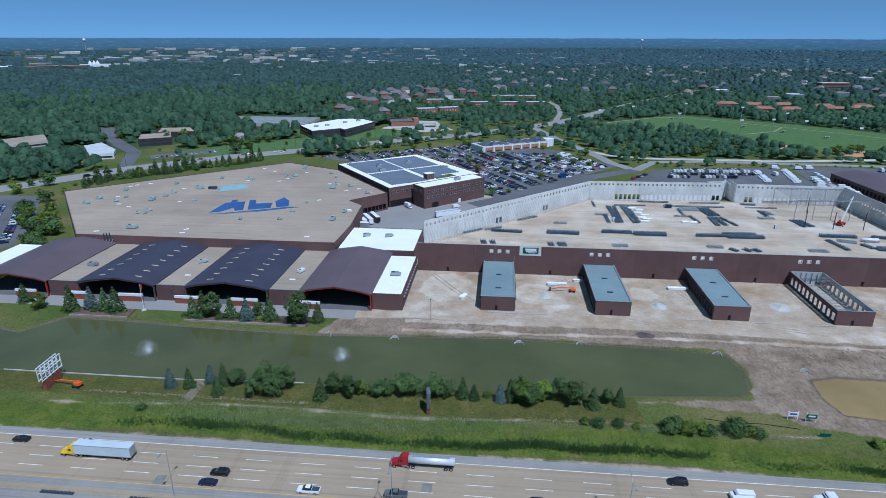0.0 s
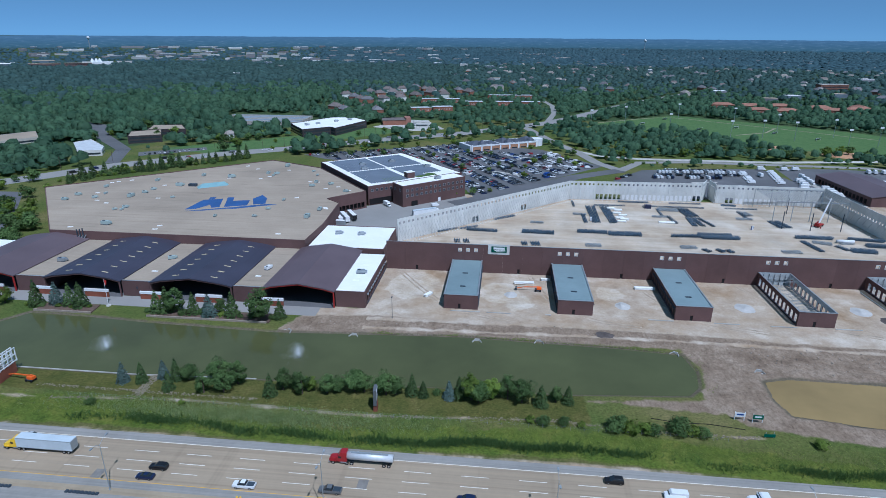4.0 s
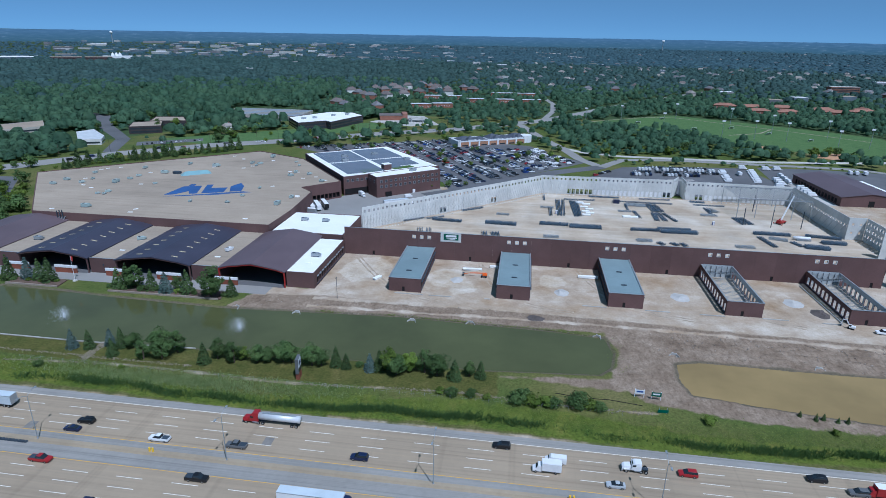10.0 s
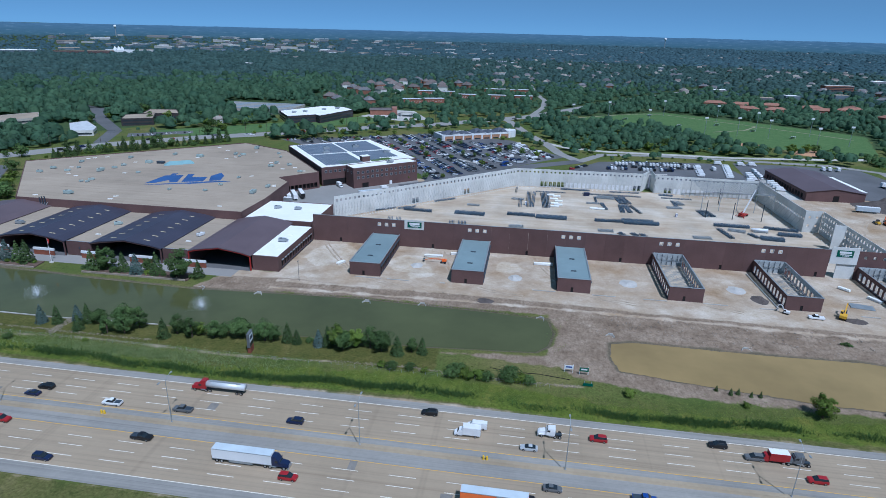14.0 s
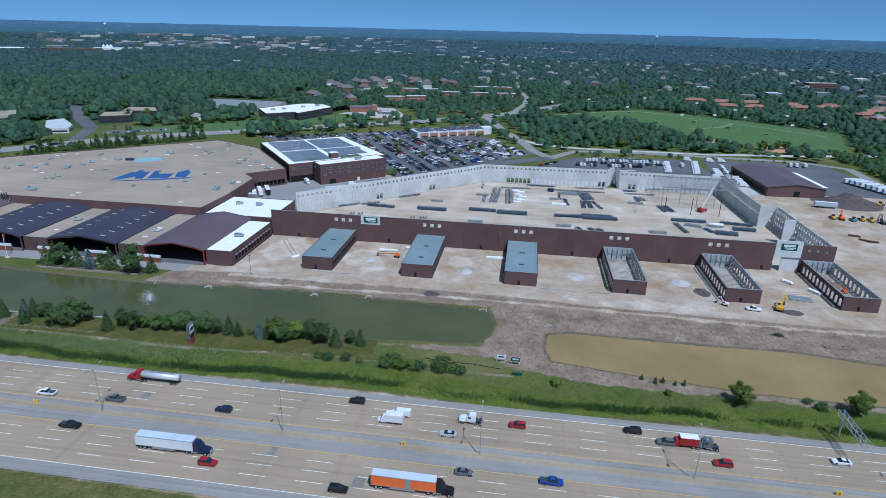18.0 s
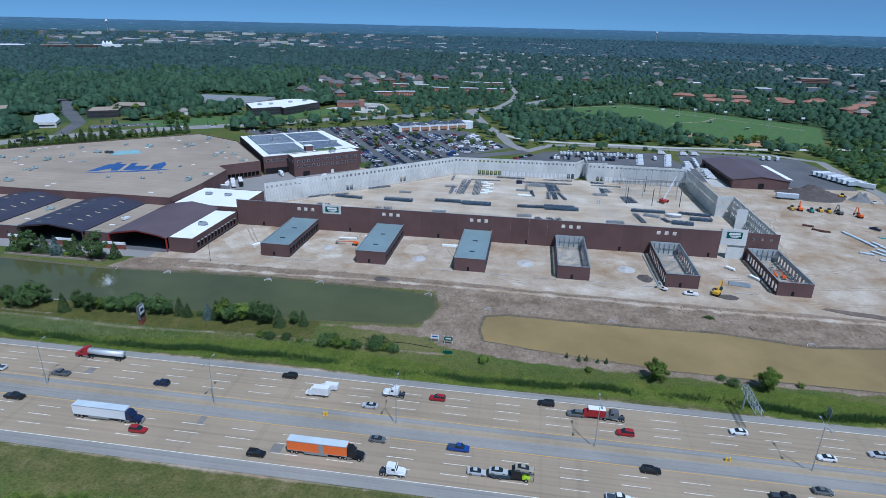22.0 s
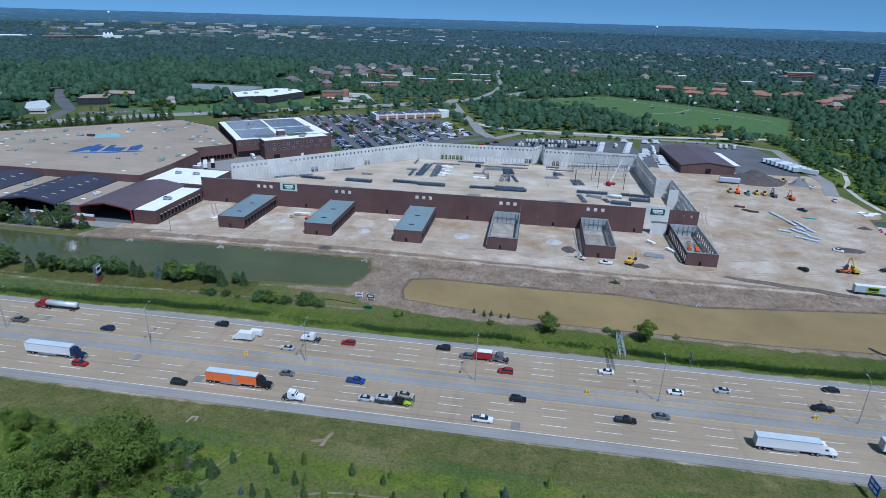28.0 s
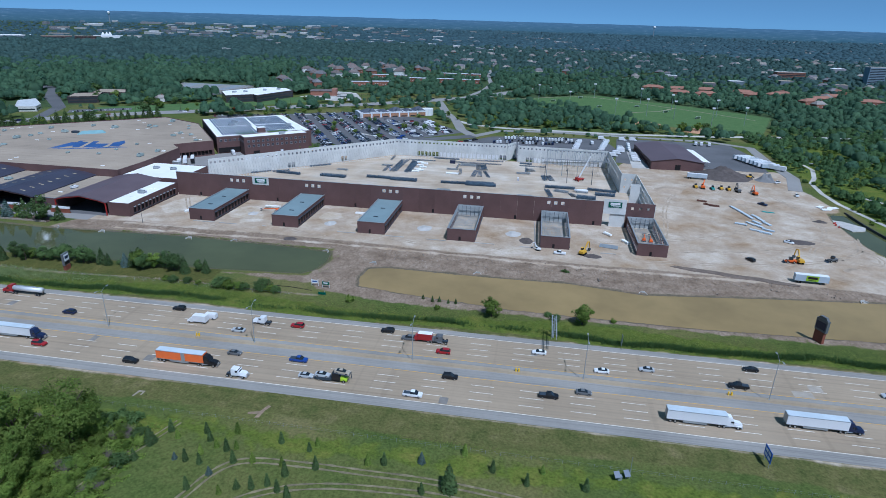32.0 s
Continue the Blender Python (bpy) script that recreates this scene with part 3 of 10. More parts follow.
for line in ([(205, 236), (240, 246), (275, 262), (300, 290), (305, 330), (290, 372)], [(212, 228), (262, 236), (300, 246), (330, 270), (338, 305), (330, 350), (318, 385)], [(228, 216), (270, 220), (310, 232), (338, 250), (345, 275)],
             [(232, 224), (246, 262), (250, 300), (262, 340), (280, 370)], [(320, 240), (336, 232), (345, 245), (334, 262), (318, 258), (312, 246)], [(-34, 262), (-20, 240), (-5, 222), (20, 213)], [(28, 262), (34, 238), (46, 220), (70, 214)], [(74, 262), (84, 236), (96, 220), (120, 215)], [(122, 262), (130, 240), (142, 222), (160, 216)]):
    pts = rounded(line)
    for side in (-1.0, 1.0):
        v = []
        for i, p in enumerate(pts):
            q, r = pts[max(0, i - 1)], pts[min(len(pts) - 1, i + 1)]
            dx, dy = r[0] - q[0], r[1] - q[1]
            k = math.hypot(dx, dy)
            w = 0.42 * (1 + 0.6 * math.sin(i * 2.1 + side) * math.sin(i * 0.7))
            v += [(p[0] - dy / k * (side + e), p[1] + dx / k * (side + e), z) for e in (-w, w) for z in (-0.2, 0.025)]
        f = [(4 * i + a, 4 * i + b, 4 * i + 4 + b, 4 * i + 4 + a) for i in range(len(pts) - 1) for a, b in ((1, 3), (2, 0), (0, 1), (3, 2))]
        part("wheel_rut", Shape().add(v, f), HAUL, haul_ruts)
tagged(new("water_1", Shape().prism(POND, -0.62, -0.42).mesh("pond", WATER_GREEN)), "green still retention pond", "pond", kind="structure")
tagged(new("water_2", Shape().prism(BASIN, -0.62, -0.40).mesh("basin", WATER_TAN)), "muddy brown water of a new basin", "pond", kind="structure")
tagged(new("water_3", Shape().prism(RIVER, -0.62, -0.40).mesh("channel", WATER_GREEN)), "green channel beside the site", "pond", kind="structure")

# ---- the highway ----
X0, X1 = -900.0, 1100.0
for name, y0, y1, z, material, label in (
        ("road_1", 112.6, 128.2, 0.06, LANE, "tan concrete lanes of the far carriageway"), ("road_2", 87.6, 103.1, 0.06, LANE, "tan concrete lanes of the near carriageway"),
        ("road_3", 128.2, 131.2, 0.055, SHOULDER, "grey outer shoulder"), ("road_4", 83.6, 87.6, 0.055, SHOULDER, "grey outer shoulder"), ("road_5", 103.1, 112.6, 0.055, SHOULDER, "grey inner shoulders and median")):
    tagged(new(name, Shape().box(X0, y0, -0.4, X1, y1, z).mesh(name, material)), label, "road", kind="structure")
lines = thing("road_markings", "white and yellow highway lane markings", "markings", kind="structure")
for y, w, material in ((128.0, 0.2, LINEW), (87.75, 0.2, LINEW), (112.5, 0.2, LINEY), (103.0, 0.2, LINEY)):
    part("edge_line", Shape().box(X0, y - w / 2, 0.06, X1, y + w / 2, 0.068), material, lines)
dash = Shape().box(0, -0.095, 0.06, 7.1, 0.095, 0.069).mesh("lane_dash", LINEW)
for y, x0 in ((99.3, 24.0), (95.7, 24.0), (91.8, 23.9), (124.0, 6.0), (120.2, 6.0), (116.5, 5.7)):
    for i in range(-17, 22):
        piece("lane_dash", dash, lines, pose(x0 + 14.93 * i, y, 0))
barrier = Shape().profile([(107.7, 0.05), (107.85, 0.3), (108.05, 0.75), (109.25, 0.75), (109.45, 0.3), (109.6, 0.05)], "x", X0, X1)
solid("median_barrier", barrier, paint("barrier_concrete", (0.35, 0.285, 0.195), 0.9, 0.05, 0.8, 0.14), "low filled concrete barrier along the highway median", "barrier", kind="structure")

# repaired slabs and worn spots in the concrete
PATCHD, PATCHL = paint("dark_repair", (0.215, 0.2, 0.18), 0.9, 0.4, 2.0, 0.2), paint("pale_repair", (0.375, 0.33, 0.27), 0.9, 0.4, 2.0, 0.15)
for x, y, w, d, material in ((53.0, 93.7, 3.0, 3.3, PATCHD), (87.5, 89.7, 1.4, 3.6, PATCHL), (236.5, 114.4, 2.4, 3.4, PATCHD), (256.0, 114.4, 6.0, 3.2, PATCHL), (262.0, 118.3, 4.0, 3.2, PATCHL), (-89.0, 114.4, 2.6, 3.2, PATCHD), (28.0, 101.2, 2.0, 3.4, PATCHD), (-20.0, 118.2, 2.6, 3.2, PATCHD),
                         (62.0, 97.6, 2.2, 3.2, PATCHL), (176.0, 121.9, 2.2, 3.3, PATCHD), (150.0, 89.8, 2.6, 3.2, PATCHD)):
    part("slab_repair", Shape().box(x, y - d / 2, 0.05, x + w, y + d / 2, 0.0645), material, lines)


def lamp_mast():
    t = thing("street_lamp", "tall galvanised twin-arm highway lamp on the median", "lamp", "median lamps")
    part("mast", Shape().tube((0, 0, 0.75), (0, 0, 14.2), 0.13, 0.07), GALV, t)
    for s in (-1, 1):
        part("arm", Shape().tube((0, 0, 14.1), (0, s * 1.6, 15.0), 0.06, 0.05, 6).tube((0, s * 1.6, 15.0), (0, s * 2.6, 15.1), 0.05, 0.05, 6), GALV, t)
        part("lamp_head", Shape().box(-0.22, s * 2.9 - 0.45, 15.0, 0.22, s * 2.9 + 0.45, 15.18), GALV, t)
    part("base", Shape().tube((0, 0, 0.75), (0, 0, 1.0), 0.28, 0.2), GALV, t)
    return t


first = lamp_mast()
first.matrix_basis = pose(-135.0, 108.6, 0)
for i in range(1, 9):
    copy_thing(first, pose(-135.0 + 54.6 * i, 108.6, 0))

# ---- the new warehouse ----
FINGERS = [-9.0, 37.9, 84.5, 131.3, 178.0, 224.2]
FW, FY0, FY1, FZ = 14.2, 223.2, 264.3, 6.3


def wall_shape(length, z0, z1, thick, holes):
    """An upright slab along x with rectangular openings right through it, as one joined skin. holes: (from, to, sill, head)."""
    us = sorted({0.0, length, *[round(h[k], 3) for h in holes for k in (0, 1)]})
    zs = sorted({z0, z1, *[round(h[k], 3) for h in holes for k in (2, 3)]})
    nu, nz = len(us) - 1, len(zs) - 1
    full = [[not any(h[0] < (us[i] + us[i + 1]) / 2 < h[1] and h[2] < (zs[k] + zs[k + 1]) / 2 < h[3] for h in holes) for k in range(nz)] for i in range(nu)]
    s, seen = Shape(), {}

    def v(i, side, k):
        if (i, side, k) not in seen:
            seen[i, side, k] = len(s.v)
            s.v.append((us[i], (-0.5 + side) * thick, zs[k]))
        return seen[i, side, k]

    def is_full(i, k):
        return 0 <= i < nu and 0 <= k < nz and full[i][k]
    for i in range(nu):
        for k in range(nz):
            if not full[i][k]:
                continue
            for side in (0, 1):
                s.f.append((v(i, side, k), v(i + 1, side, k), v(i + 1, side, k + 1), v(i, side, k + 1)))
            if not is_full(i - 1, k):
                s.f.append((v(i, 0, k), v(i, 1, k), v(i, 1, k + 1), v(i, 0, k + 1)))
            if not is_full(i + 1, k):
                s.f.append((v(i + 1, 0, k), v(i + 1, 1, k), v(i + 1, 1, k + 1), v(i + 1, 0, k + 1)))
            if not is_full(i, k - 1):
                s.f.append((v(i, 0, k), v(i + 1, 0, k), v(i + 1, 1, k), v(i, 1, k)))
            if not is_full(i, k + 1):
                s.f.append((v(i, 0, k + 1), v(i + 1, 0, k + 1), v(i + 1, 1, k + 1), v(i, 1, k + 1)))
    return s


def along(p, q, at=0.0):
    """The pose at a distance along the line from p to q, x pointing down the line."""
    a = math.atan2(q[1] - p[1], q[0] - p[0])
    return pose(p[0] + at * math.cos(a), p[1] + at * math.sin(a), 0, 0, 0, math.degrees(a))


def wall_run(name, p, q, z0, z1, thick, holes, material, parent):
    return piece(name, wall_shape(math.dist(p, q), z0, z1, thick, holes).mesh(name, material), parent, along(p, q))


DOOR_PITCH = (FY1 - FY0 - 2.0) / 11
DOORS = [(1.2 + i * DOOR_PITCH, 1.2 + i * DOOR_PITCH + 2.5, 1.0, 4.4) for i in range(11)]
SIDE = wall_shape(FY1 - FY0, 0, FZ, 0.3, DOORS).mesh("side_wall", BRICK)
END = wall_shape(FW - 0.6, 0, FZ, 0.3, [(5.6, 6.7, 0.0, 2.3)]).mesh("end_wall", BRICK)
DOORLEAF = Shape().box(-1.25, -0.04, 1.0, 1.25, 0.04, 4.4).mesh("dock_door", BLACK)
BUMPER = Shape().box(-1.5, 0, 0.75, 1.5, 0.28, 1.05).mesh("dock_bumper", STEEL)
CANOPY = Shape().profile([(0.0, 4.75), (0.55, 4.6), (0.55, 4.5), (0.0, 4.55)], "x", -1.45, 1.45).mesh("dock_hood", STEEL)
PARAPET_SIDE = Shape().box(0, -0.27, FZ, FY1 - FY0, 0.27, FZ + 0.16).mesh("coping", GALV)
PARAPET_END = Shape().box(0.06, -0.27, FZ, FW - 0.80, 0.27, FZ + 0.16).mesh("coping", GALV)
joist = Shape().bar((0, 0, 0), (FW - 0.6, 0, 0), 0.14, 0.1).bar((0, 0, -0.65), (FW - 0.6, 0, -0.65), 0.14, 0.1)
for i in range(12):
    w = (FW - 0.6) / 12
    joist.bar((i * w, 0, 0 if i % 2 else -0.65), (i * w + w, 0, -0.65 if i % 2 else 0), 0.07)
JOIST = joist.mesh("joist", GALV)
LINING = wall_shape(FY1 - FY0 - 0.5, 0.5, FZ - 0.05, 0.06, [(a - 0.32, b - 0.32, max(0.5, c), d) for a, b, c, d in DOORS]).mesh("inner_panel", INNER)
rng_dock = random.Random(17)


def finger(x, roofed):
    t = thing("loading_dock_building", "brown precast dock building with a blue-grey flat roof" if roofed else "unroofed brown precast dock building with bare steel joists", "building", "dock buildings beside the warehouse")
    for xx in (x + 0.15, x + FW - 0.15):
        m = pose(xx, FY0, 0, 0, 0, 90)
        piece("side_wall", SIDE, t, m)
        piece("coping", PARAPET_SIDE, t, m)
        turn = 90 if xx > x + 1 else -90
        for a, b, _, _ in DOORS:
            y = FY0 + (a + b) / 2
            s = 1 if turn == 90 else -1
            if roofed:
                piece("dock_door", DOORLEAF, t, pose(xx - 0.08 * s, y, 0, 0, 0, 90))
            piece("dock_bumper", BUMPER, t, pose(xx + 0.15 * s, y, 0, 0, 0, -turn))
            if roofed:
                piece("dock_hood", CANOPY, t, pose(xx + 0.15 * s, y, 0, 0, 0, -turn))
    piece("end_wall", END, t, pose(x + 0.3, FY0 + 0.15, 0))
    piece("coping", PARAPET_END, t, pose(x + 0.37, FY0 + 0.15, 0))
    part("end_door", Shape().box(x + 5.9, FY0 + 0.12, 0, x + 7.0, FY0 + 0.2, 2.3), BLACK, t)
    part("floor", Shape().box(x + 0.3, FY0 + 0.3, 0.02, x + FW - 0.3, FY1, 0.95 if roofed else 0.5), SLAB, t)
    if roofed:
        part("roof", Shape().box(x + 0.3, FY0 + 0.3, FZ - 0.5, x + FW - 0.3, FY1, FZ - 0.12), GREYROOF, t)
        for yy in (FY0 + 9, FY0 + 24):
            part("roof_hatch", Shape().box(x + 6.0, yy, FZ - 0.12, x + 8.4, yy + 0.9, FZ + 0.12), STEEL, t)
    else:
        for xx in (x + 0.34, x + FW - 0.34):
            piece("inner_panel", LINING, t, pose(xx, FY0 + 0.32, 0, 0, 0, 90))
        part("inner_panel", wall_shape(FW - 0.9, 0.5, FZ - 0.05, 0.06, [(5.45, 6.55, 0.5, 2.3)]), INNER, t).matrix_basis = pose(x + 0.45, FY0 + 0.34, 0)
        part("back_panel", Shape().box(x + 0.4, FY1 - 0.12, 0.5, x + FW - 0.4, FY1 - 0.04, FZ + 0.3), INNER, t)
        for i in range(26):
            if rng_dock.random() < 0.93:
                piece("joist", JOIST, t, pose(x + 0.3 + rng_dock.uniform(0, 0.1), FY0 + 2.0 + i * 1.5 + rng_dock.uniform(-0.15, 0.15), 1.2))
        for yy in (FY1 - 1.6, FY1 - 4.6, FY1 - 8.4):
            piece("joist", JOIST, t, pose(x + 0.3, yy, FZ - 0.3))
        for i in range(5):
            part("steel_post", Shape().box(x + 2.2 + i * 2.4, FY1 - 0.5, 0.5, x + 2.4 + i * 2.4, FY1 - 0.3, FZ - 0.2), STEEL, t)
    return t


for i, x in enumerate(FINGERS):
    finger(x, i < 3)

hall = thing("new_warehouse", "half-built warehouse of brown precast and pale tilt-up concrete", "building")
BX0, BX1, BY, BZ = -41.2, 211.0, 264.6, 14.1
opens = [(FINGERS[i] + off, FINGERS[i] + off + 1.3, 10.6, 11.9) for i in range(5) for off in (2.8, 6.6, 10.4)] + [(dx, dx + 1.2, 0, 2.4) for dx in (-27, 22, 70, 116, 163, 206)]
n = 27
for i in range(n):
    a, b = BX0 + (BX1 - BX0) * i / n, BX0 + (BX1 - BX0) * (i + 1) / n - 0.03
    hs = [(max(h0, a) - a, min(h1, b) - a, s, e) for h0, h1, s, e in opens if h1 > a + 0.05 and h0 < b - 0.05]
    wall_run("front_panel", (a, BY + 0.2), (b, BY + 0.2), 0, BZ, 0.4, hs, BRICK, hall)
    part("coping", Shape().box(a, BY - 0.04, BZ, b + 0.03, BY + 0.44, BZ + 0.1), GALV, hall)
for h0, h1, s, e in opens:
    if e < 3:
        part("door", Shape().box(h0 + 0.02, BY + 0.2, 0.1, h1 - 0.02, BY + 0.26, e - 0.02), BLACK, hall)
    else:
        fr = wall_shape(h1 - h0 + 0.5, s - 0.25, e + 0.25, 0.06, [(0.25, h1 - h0 + 0.25, s, e)])
        piece("opening_frame", fr.mesh("opening_frame", CONC), hall, pose(h0 - 0.25, BY - 0.04, 0))
wall_run("front_panel", (223.0, BY + 0.2), (238.0, BY + 0.2), 0, BZ, 0.4, [(2.6, 4.0, 10.4, 11.8), (6.6, 8.0, 10.4, 11.8), (10.8, 12.2, 10.4, 11.8)], BRICK, hall)
wall_run("sign_panel", (211.05, BY - 0.1), (222.95, BY - 0.1), 7.4, 15.6, 0.4, [], CONC, hall)
wall_run("corner_panel", (214.8, BY + 0.5), (222.9, BY + 0.5), 0, 7.4, 0.4, [], CONC, hall)
wall_run("shaft_panel", (230.4, 306.0), (236.0, 306.0), 0, 14.2, 0.4, [], CONC, hall)


def board(x0, x1, z0, z1, y, parent):
    """The contractor's dark green board on the wall; its lettering stands as plain pale bars."""
    b = part("sign_board", Shape().box(x0, y - 0.12, z0, x1, y, z1), GREENS, parent, "dark green contractor sign")
    w, h = x1 - x0, z1 - z0
    for a, c, lo, hi in ((0.14, 0.86, 0.52, 0.86), (0.2, 0.9, 0.28, 0.42), (0.32, 0.76, 0.12, 0.2)):
        part("text_bar", Shape().box(x0 + a * w, y - 0.15, z0 + lo * h, x0 + c * w, y - 0.12, z0 + hi * h), WHITE, b)


wall_run("sign_panel", (7.7, BY - 0.06), (17.9, BY - 0.06), 9.6, 14.6, 0.12, [], CONC, hall)
board(9.3, 16.6, 10.6, 13.6, BY - 0.12, hall)
board(213.4, 220.6, 11.0, 14.2, BY - 0.3, hall)

PANEL_W = 6.1


def tilt_wall(p, q, z1, rows, inward, low=(), braces=2, shut=()):
    """A run of cast concrete panels with window openings, propped from inside by long braces."""
    length = math.dist(p, q)
    n = max(1, round(length / PANEL_W))
    w = length / n
    lights = [(w * k - 0.62, w * k + 0.62, z, z + h) for z, h in rows for k in (0.27, 0.73)]
    plain = wall_shape(w - 0.05, 0, z1, 0.3, lights).mesh("concrete_panel", CONC)
    dock = wall_shape(w - 0.05, 0, z1, 0.3, lights + [(0.5, 2.6, 0.4, 4.0), (3.4, 5.5, 0.4, 4.0)]).mesh("concrete_panel", CONC)
    sign = 1 if inward else -1
    prop = Shape().tube((0, sign * 0.2, 8.2), (0, sign * 4.6, 0.1), 0.085, 0.085, 5).tube((0, sign * 0.2, 3.0), (0, sign * 3.4, 1.6), 0.05, 0.05, 5).mesh("brace", BRACE)
    foot = Shape().box(-0.35, -0.3, 0.0, 0.35, 0.3, 0.22).mesh("brace_footing", CONC)
    for i in range(n):
        m = along(p, q, i * w)
        piece("concrete_panel", dock if i in low else plain, hall, m)
        if i in shut:
            for a in (1.55, 4.45):
                piece("dock_door", PALEDOOR, hall, m @ pose(a, 0, 0))
        for k in range(braces):
            mm = m @ pose(w * (k + 0.5) / braces, 0, 0)
            piece("brace", prop, hall, mm)
            piece("brace_footing", foot, hall, mm @ pose(0, sign * 4.7, 0.09))


PALEDOOR = Shape().box(-1.0, -0.05, 0.42, 1.0, 0.05, 3.95).mesh("dock_door", WHITE)
BRACE = paint("grey_brace_paint", (0.45, 0.46, 0.45), 0.6, 0.3, 2.0, 0.15)
tilt_wall((-43.0, 304.0), (59.5, 408.5), 13.0, [(9.6, 1.6)], False, (9, 16), 3)
tilt_wall((59.5, 408.7), (149.5, 412.5), 13.0, [(10.2, 1.3)], False, tuple(range(3, 15)), 2, tuple(range(6, 14)))
tilt_wall((149.7, 412.7), (156.0, 424.5), 13.0, [(10.2, 1.3)], False, (), 0)
tilt_wall((157.6, 424.5), (158.0, 410.5), 13.0, [(10.2, 1.3)], False, (), 0)
tilt_wall((158.3, 410.3), (226.5, 408.5), 13.0, [(10.2, 1.3)], False, tuple(range(1, 11)), 2, tuple(range(2, 11)))
tilt_wall((226.9, 408.2), (228.8, 337.0), 13.0, [(7.2, 1.4)], False, (), 1)
tilt_wall((228.9, 337.6), (238.0, 337.6), 13.0, [(3.4, 1.4), (8.4, 1.4)], False, (), 0)
tilt_wall((238.2, 337.2), (238.2, 265.0), 13.0, [(2.6, 1.6), (6.2, 1.6), (9.8, 1.6)], False, (), 1)
part("floor_slab", Shape().prism([(-41, 268), (-40, 303), (60, 405.5), (155, 409), (226, 406), (228, 337), (237, 337), (237.5, 265.2), (-41, 265.2)], -0.2, 0.09), SLAB, hall)

# the first bay of roof steel at the back
frame_steel = thing("roof_steelwork", "bare grey columns and roof joists of one bay", "steel frame")
for y in (372.0, 404.0):
    for i in range(5):
        x = 181.0 + i * 10.8
        part("column", Shape().box(x - 0.18, y - 0.18, 0.09, x + 0.18, y + 0.18, 12.2), GALV, frame_steel)
    part("girder", Shape().bar((181, y, 12.3), (224.4, y, 12.3), 0.3, 0.6), GALV, frame_steel)
for x, y in ((179.5, 355.0), (194.8, 353.0), (211.6, 352.8), (196.0, 388.0)):
    part("column", Shape().box(x - 0.18, y - 0.18, 0.09, x + 0.18, y + 0.18, 11.0), STEEL, frame_steel)
tr = Shape().bar((0, 0, 0), (0, 31.6, 0), 0.12, 0.1).bar((0, 0, -0.9), (0, 31.6, -0.9), 0.12, 0.1)
for i in range(16):
    tr.bar((0, i * 1.975, -0.9 if i % 2 else 0), (0, i * 1.975 + 1.975, 0 if i % 2 else -0.9), 0.07)
TRUSS = tr.mesh("joist", GALV)
for i in range(25):
    piece("joist", TRUSS, frame_steel, pose(181.2 + i * 1.79, 372.2, 12.75))

# ---- the existing store ----
store = thing("appliance_store", "large brown brick store with a tan gravel roof", "building")
ROOF = [(-219, 268.2), (-83, 268.2), (-82, 296), (-85, 338), (-95, 347.5), (-75.5, 368.5), (-126, 434), (-172, 457), (-287, 351)]
for p, q in zip(ROOF, ROOF[1:] + ROOF[:1]):
    if p == (-95, 347.5):
        L = math.dist(p, q)
        wall_run("outer_wall", p, q, 0, 11.5, 0.4, [(1.5 + 2.9 * i, 4.0 + 2.9 * i, 1.0, 4.3) for i in range(9)], BRICK, store)
        # Black sheet behind the dock openings: the unlit inside put into its colour.
        part("dark_dock_sheet", Shape().prism([(p[0] - 0.8, p[1] + 0.9), (q[0] - 0.8, q[1] + 0.9), (q[0] - 1.0, q[1] + 1.1), (p[0] - 1.0, p[1] + 1.1)], 0.8, 4.6), BLACK, store)
    else:
        wall_run("outer_wall", p, q, 0, 11.5, 0.4, [], BRICK, store)
part("roof", Shape().prism(ROOF, 10.7, 11.05), TANROOF, store)


def roof_unit(x, y, z, s=1.0, turn=0.0, material=None):
    t = thing("roof_air_unit", "pale green metal air handling unit on a flat roof", "air unit", "roof air units", at=pose(x, y, z, 0, 0, turn))
    m = material or UNIT
    part("housing", Shape().box(-1.6 * s, -0.9 * s, 0.25, 1.6 * s, 0.9 * s, 1.5 * s), m, t)
    part("hood", Shape().profile([(-0.7 * s, 0.5), (-0.7 * s, 1.3 * s), (0.7 * s, 1.1 * s), (0.7 * s, 0.5)], "x", 1.6 * s, 2.5 * s), m, t)
    part("fan", Shape().tube((-0.6 * s, 0, 1.5 * s), (-0.6 * s, 0, 1.62 * s), 0.6 * s, 0.6 * s, 10), STEEL, t)
    part("curb", Shape().box(-1.7 * s, -1.0 * s, 0.0, 1.7 * s, 1.0 * s, 0.25), STEEL, t)
    return t


UNIT = paint("pale_green_unit", (0.35, 0.42, 0.40), 0.55, 0.2, 2.0, 0.1)
rng = random.Random(5)
for i in range(34):
    for _ in range(40):
        x, y = rng.uniform(-270, -80), rng.uniform(278, 448)
        ok = inside(ROOF, np.array([x]), np.array([y]))[0] > 6 and not (-190 < x < -125 and 308 < y < 392)
        if ok:
            break
    if ok:
        roof_unit(x, y, 11.05, rng.choice((0.7, 0.9, 1.0, 1.3)), rng.choice((0, 90, 34)))
vent = Shape().box(-1.3, -0.5, 0, 1.3, 0.5, 0.22).mesh("skylight", WHITEROOF)
for i in range(26):
    for _ in range(40):
        x, y = rng.uniform(-270, -80), rng.uniform(274, 448)
        ok = inside(ROOF, np.array([x]), np.array([y]))[0] > 5 and not (-190 < x < -125 and 308 < y < 392)
        if ok:
            break
    piece("skylight", vent, store, pose(x, y, 11.05, 0, 0, rng.choice((0, 12, 34))))
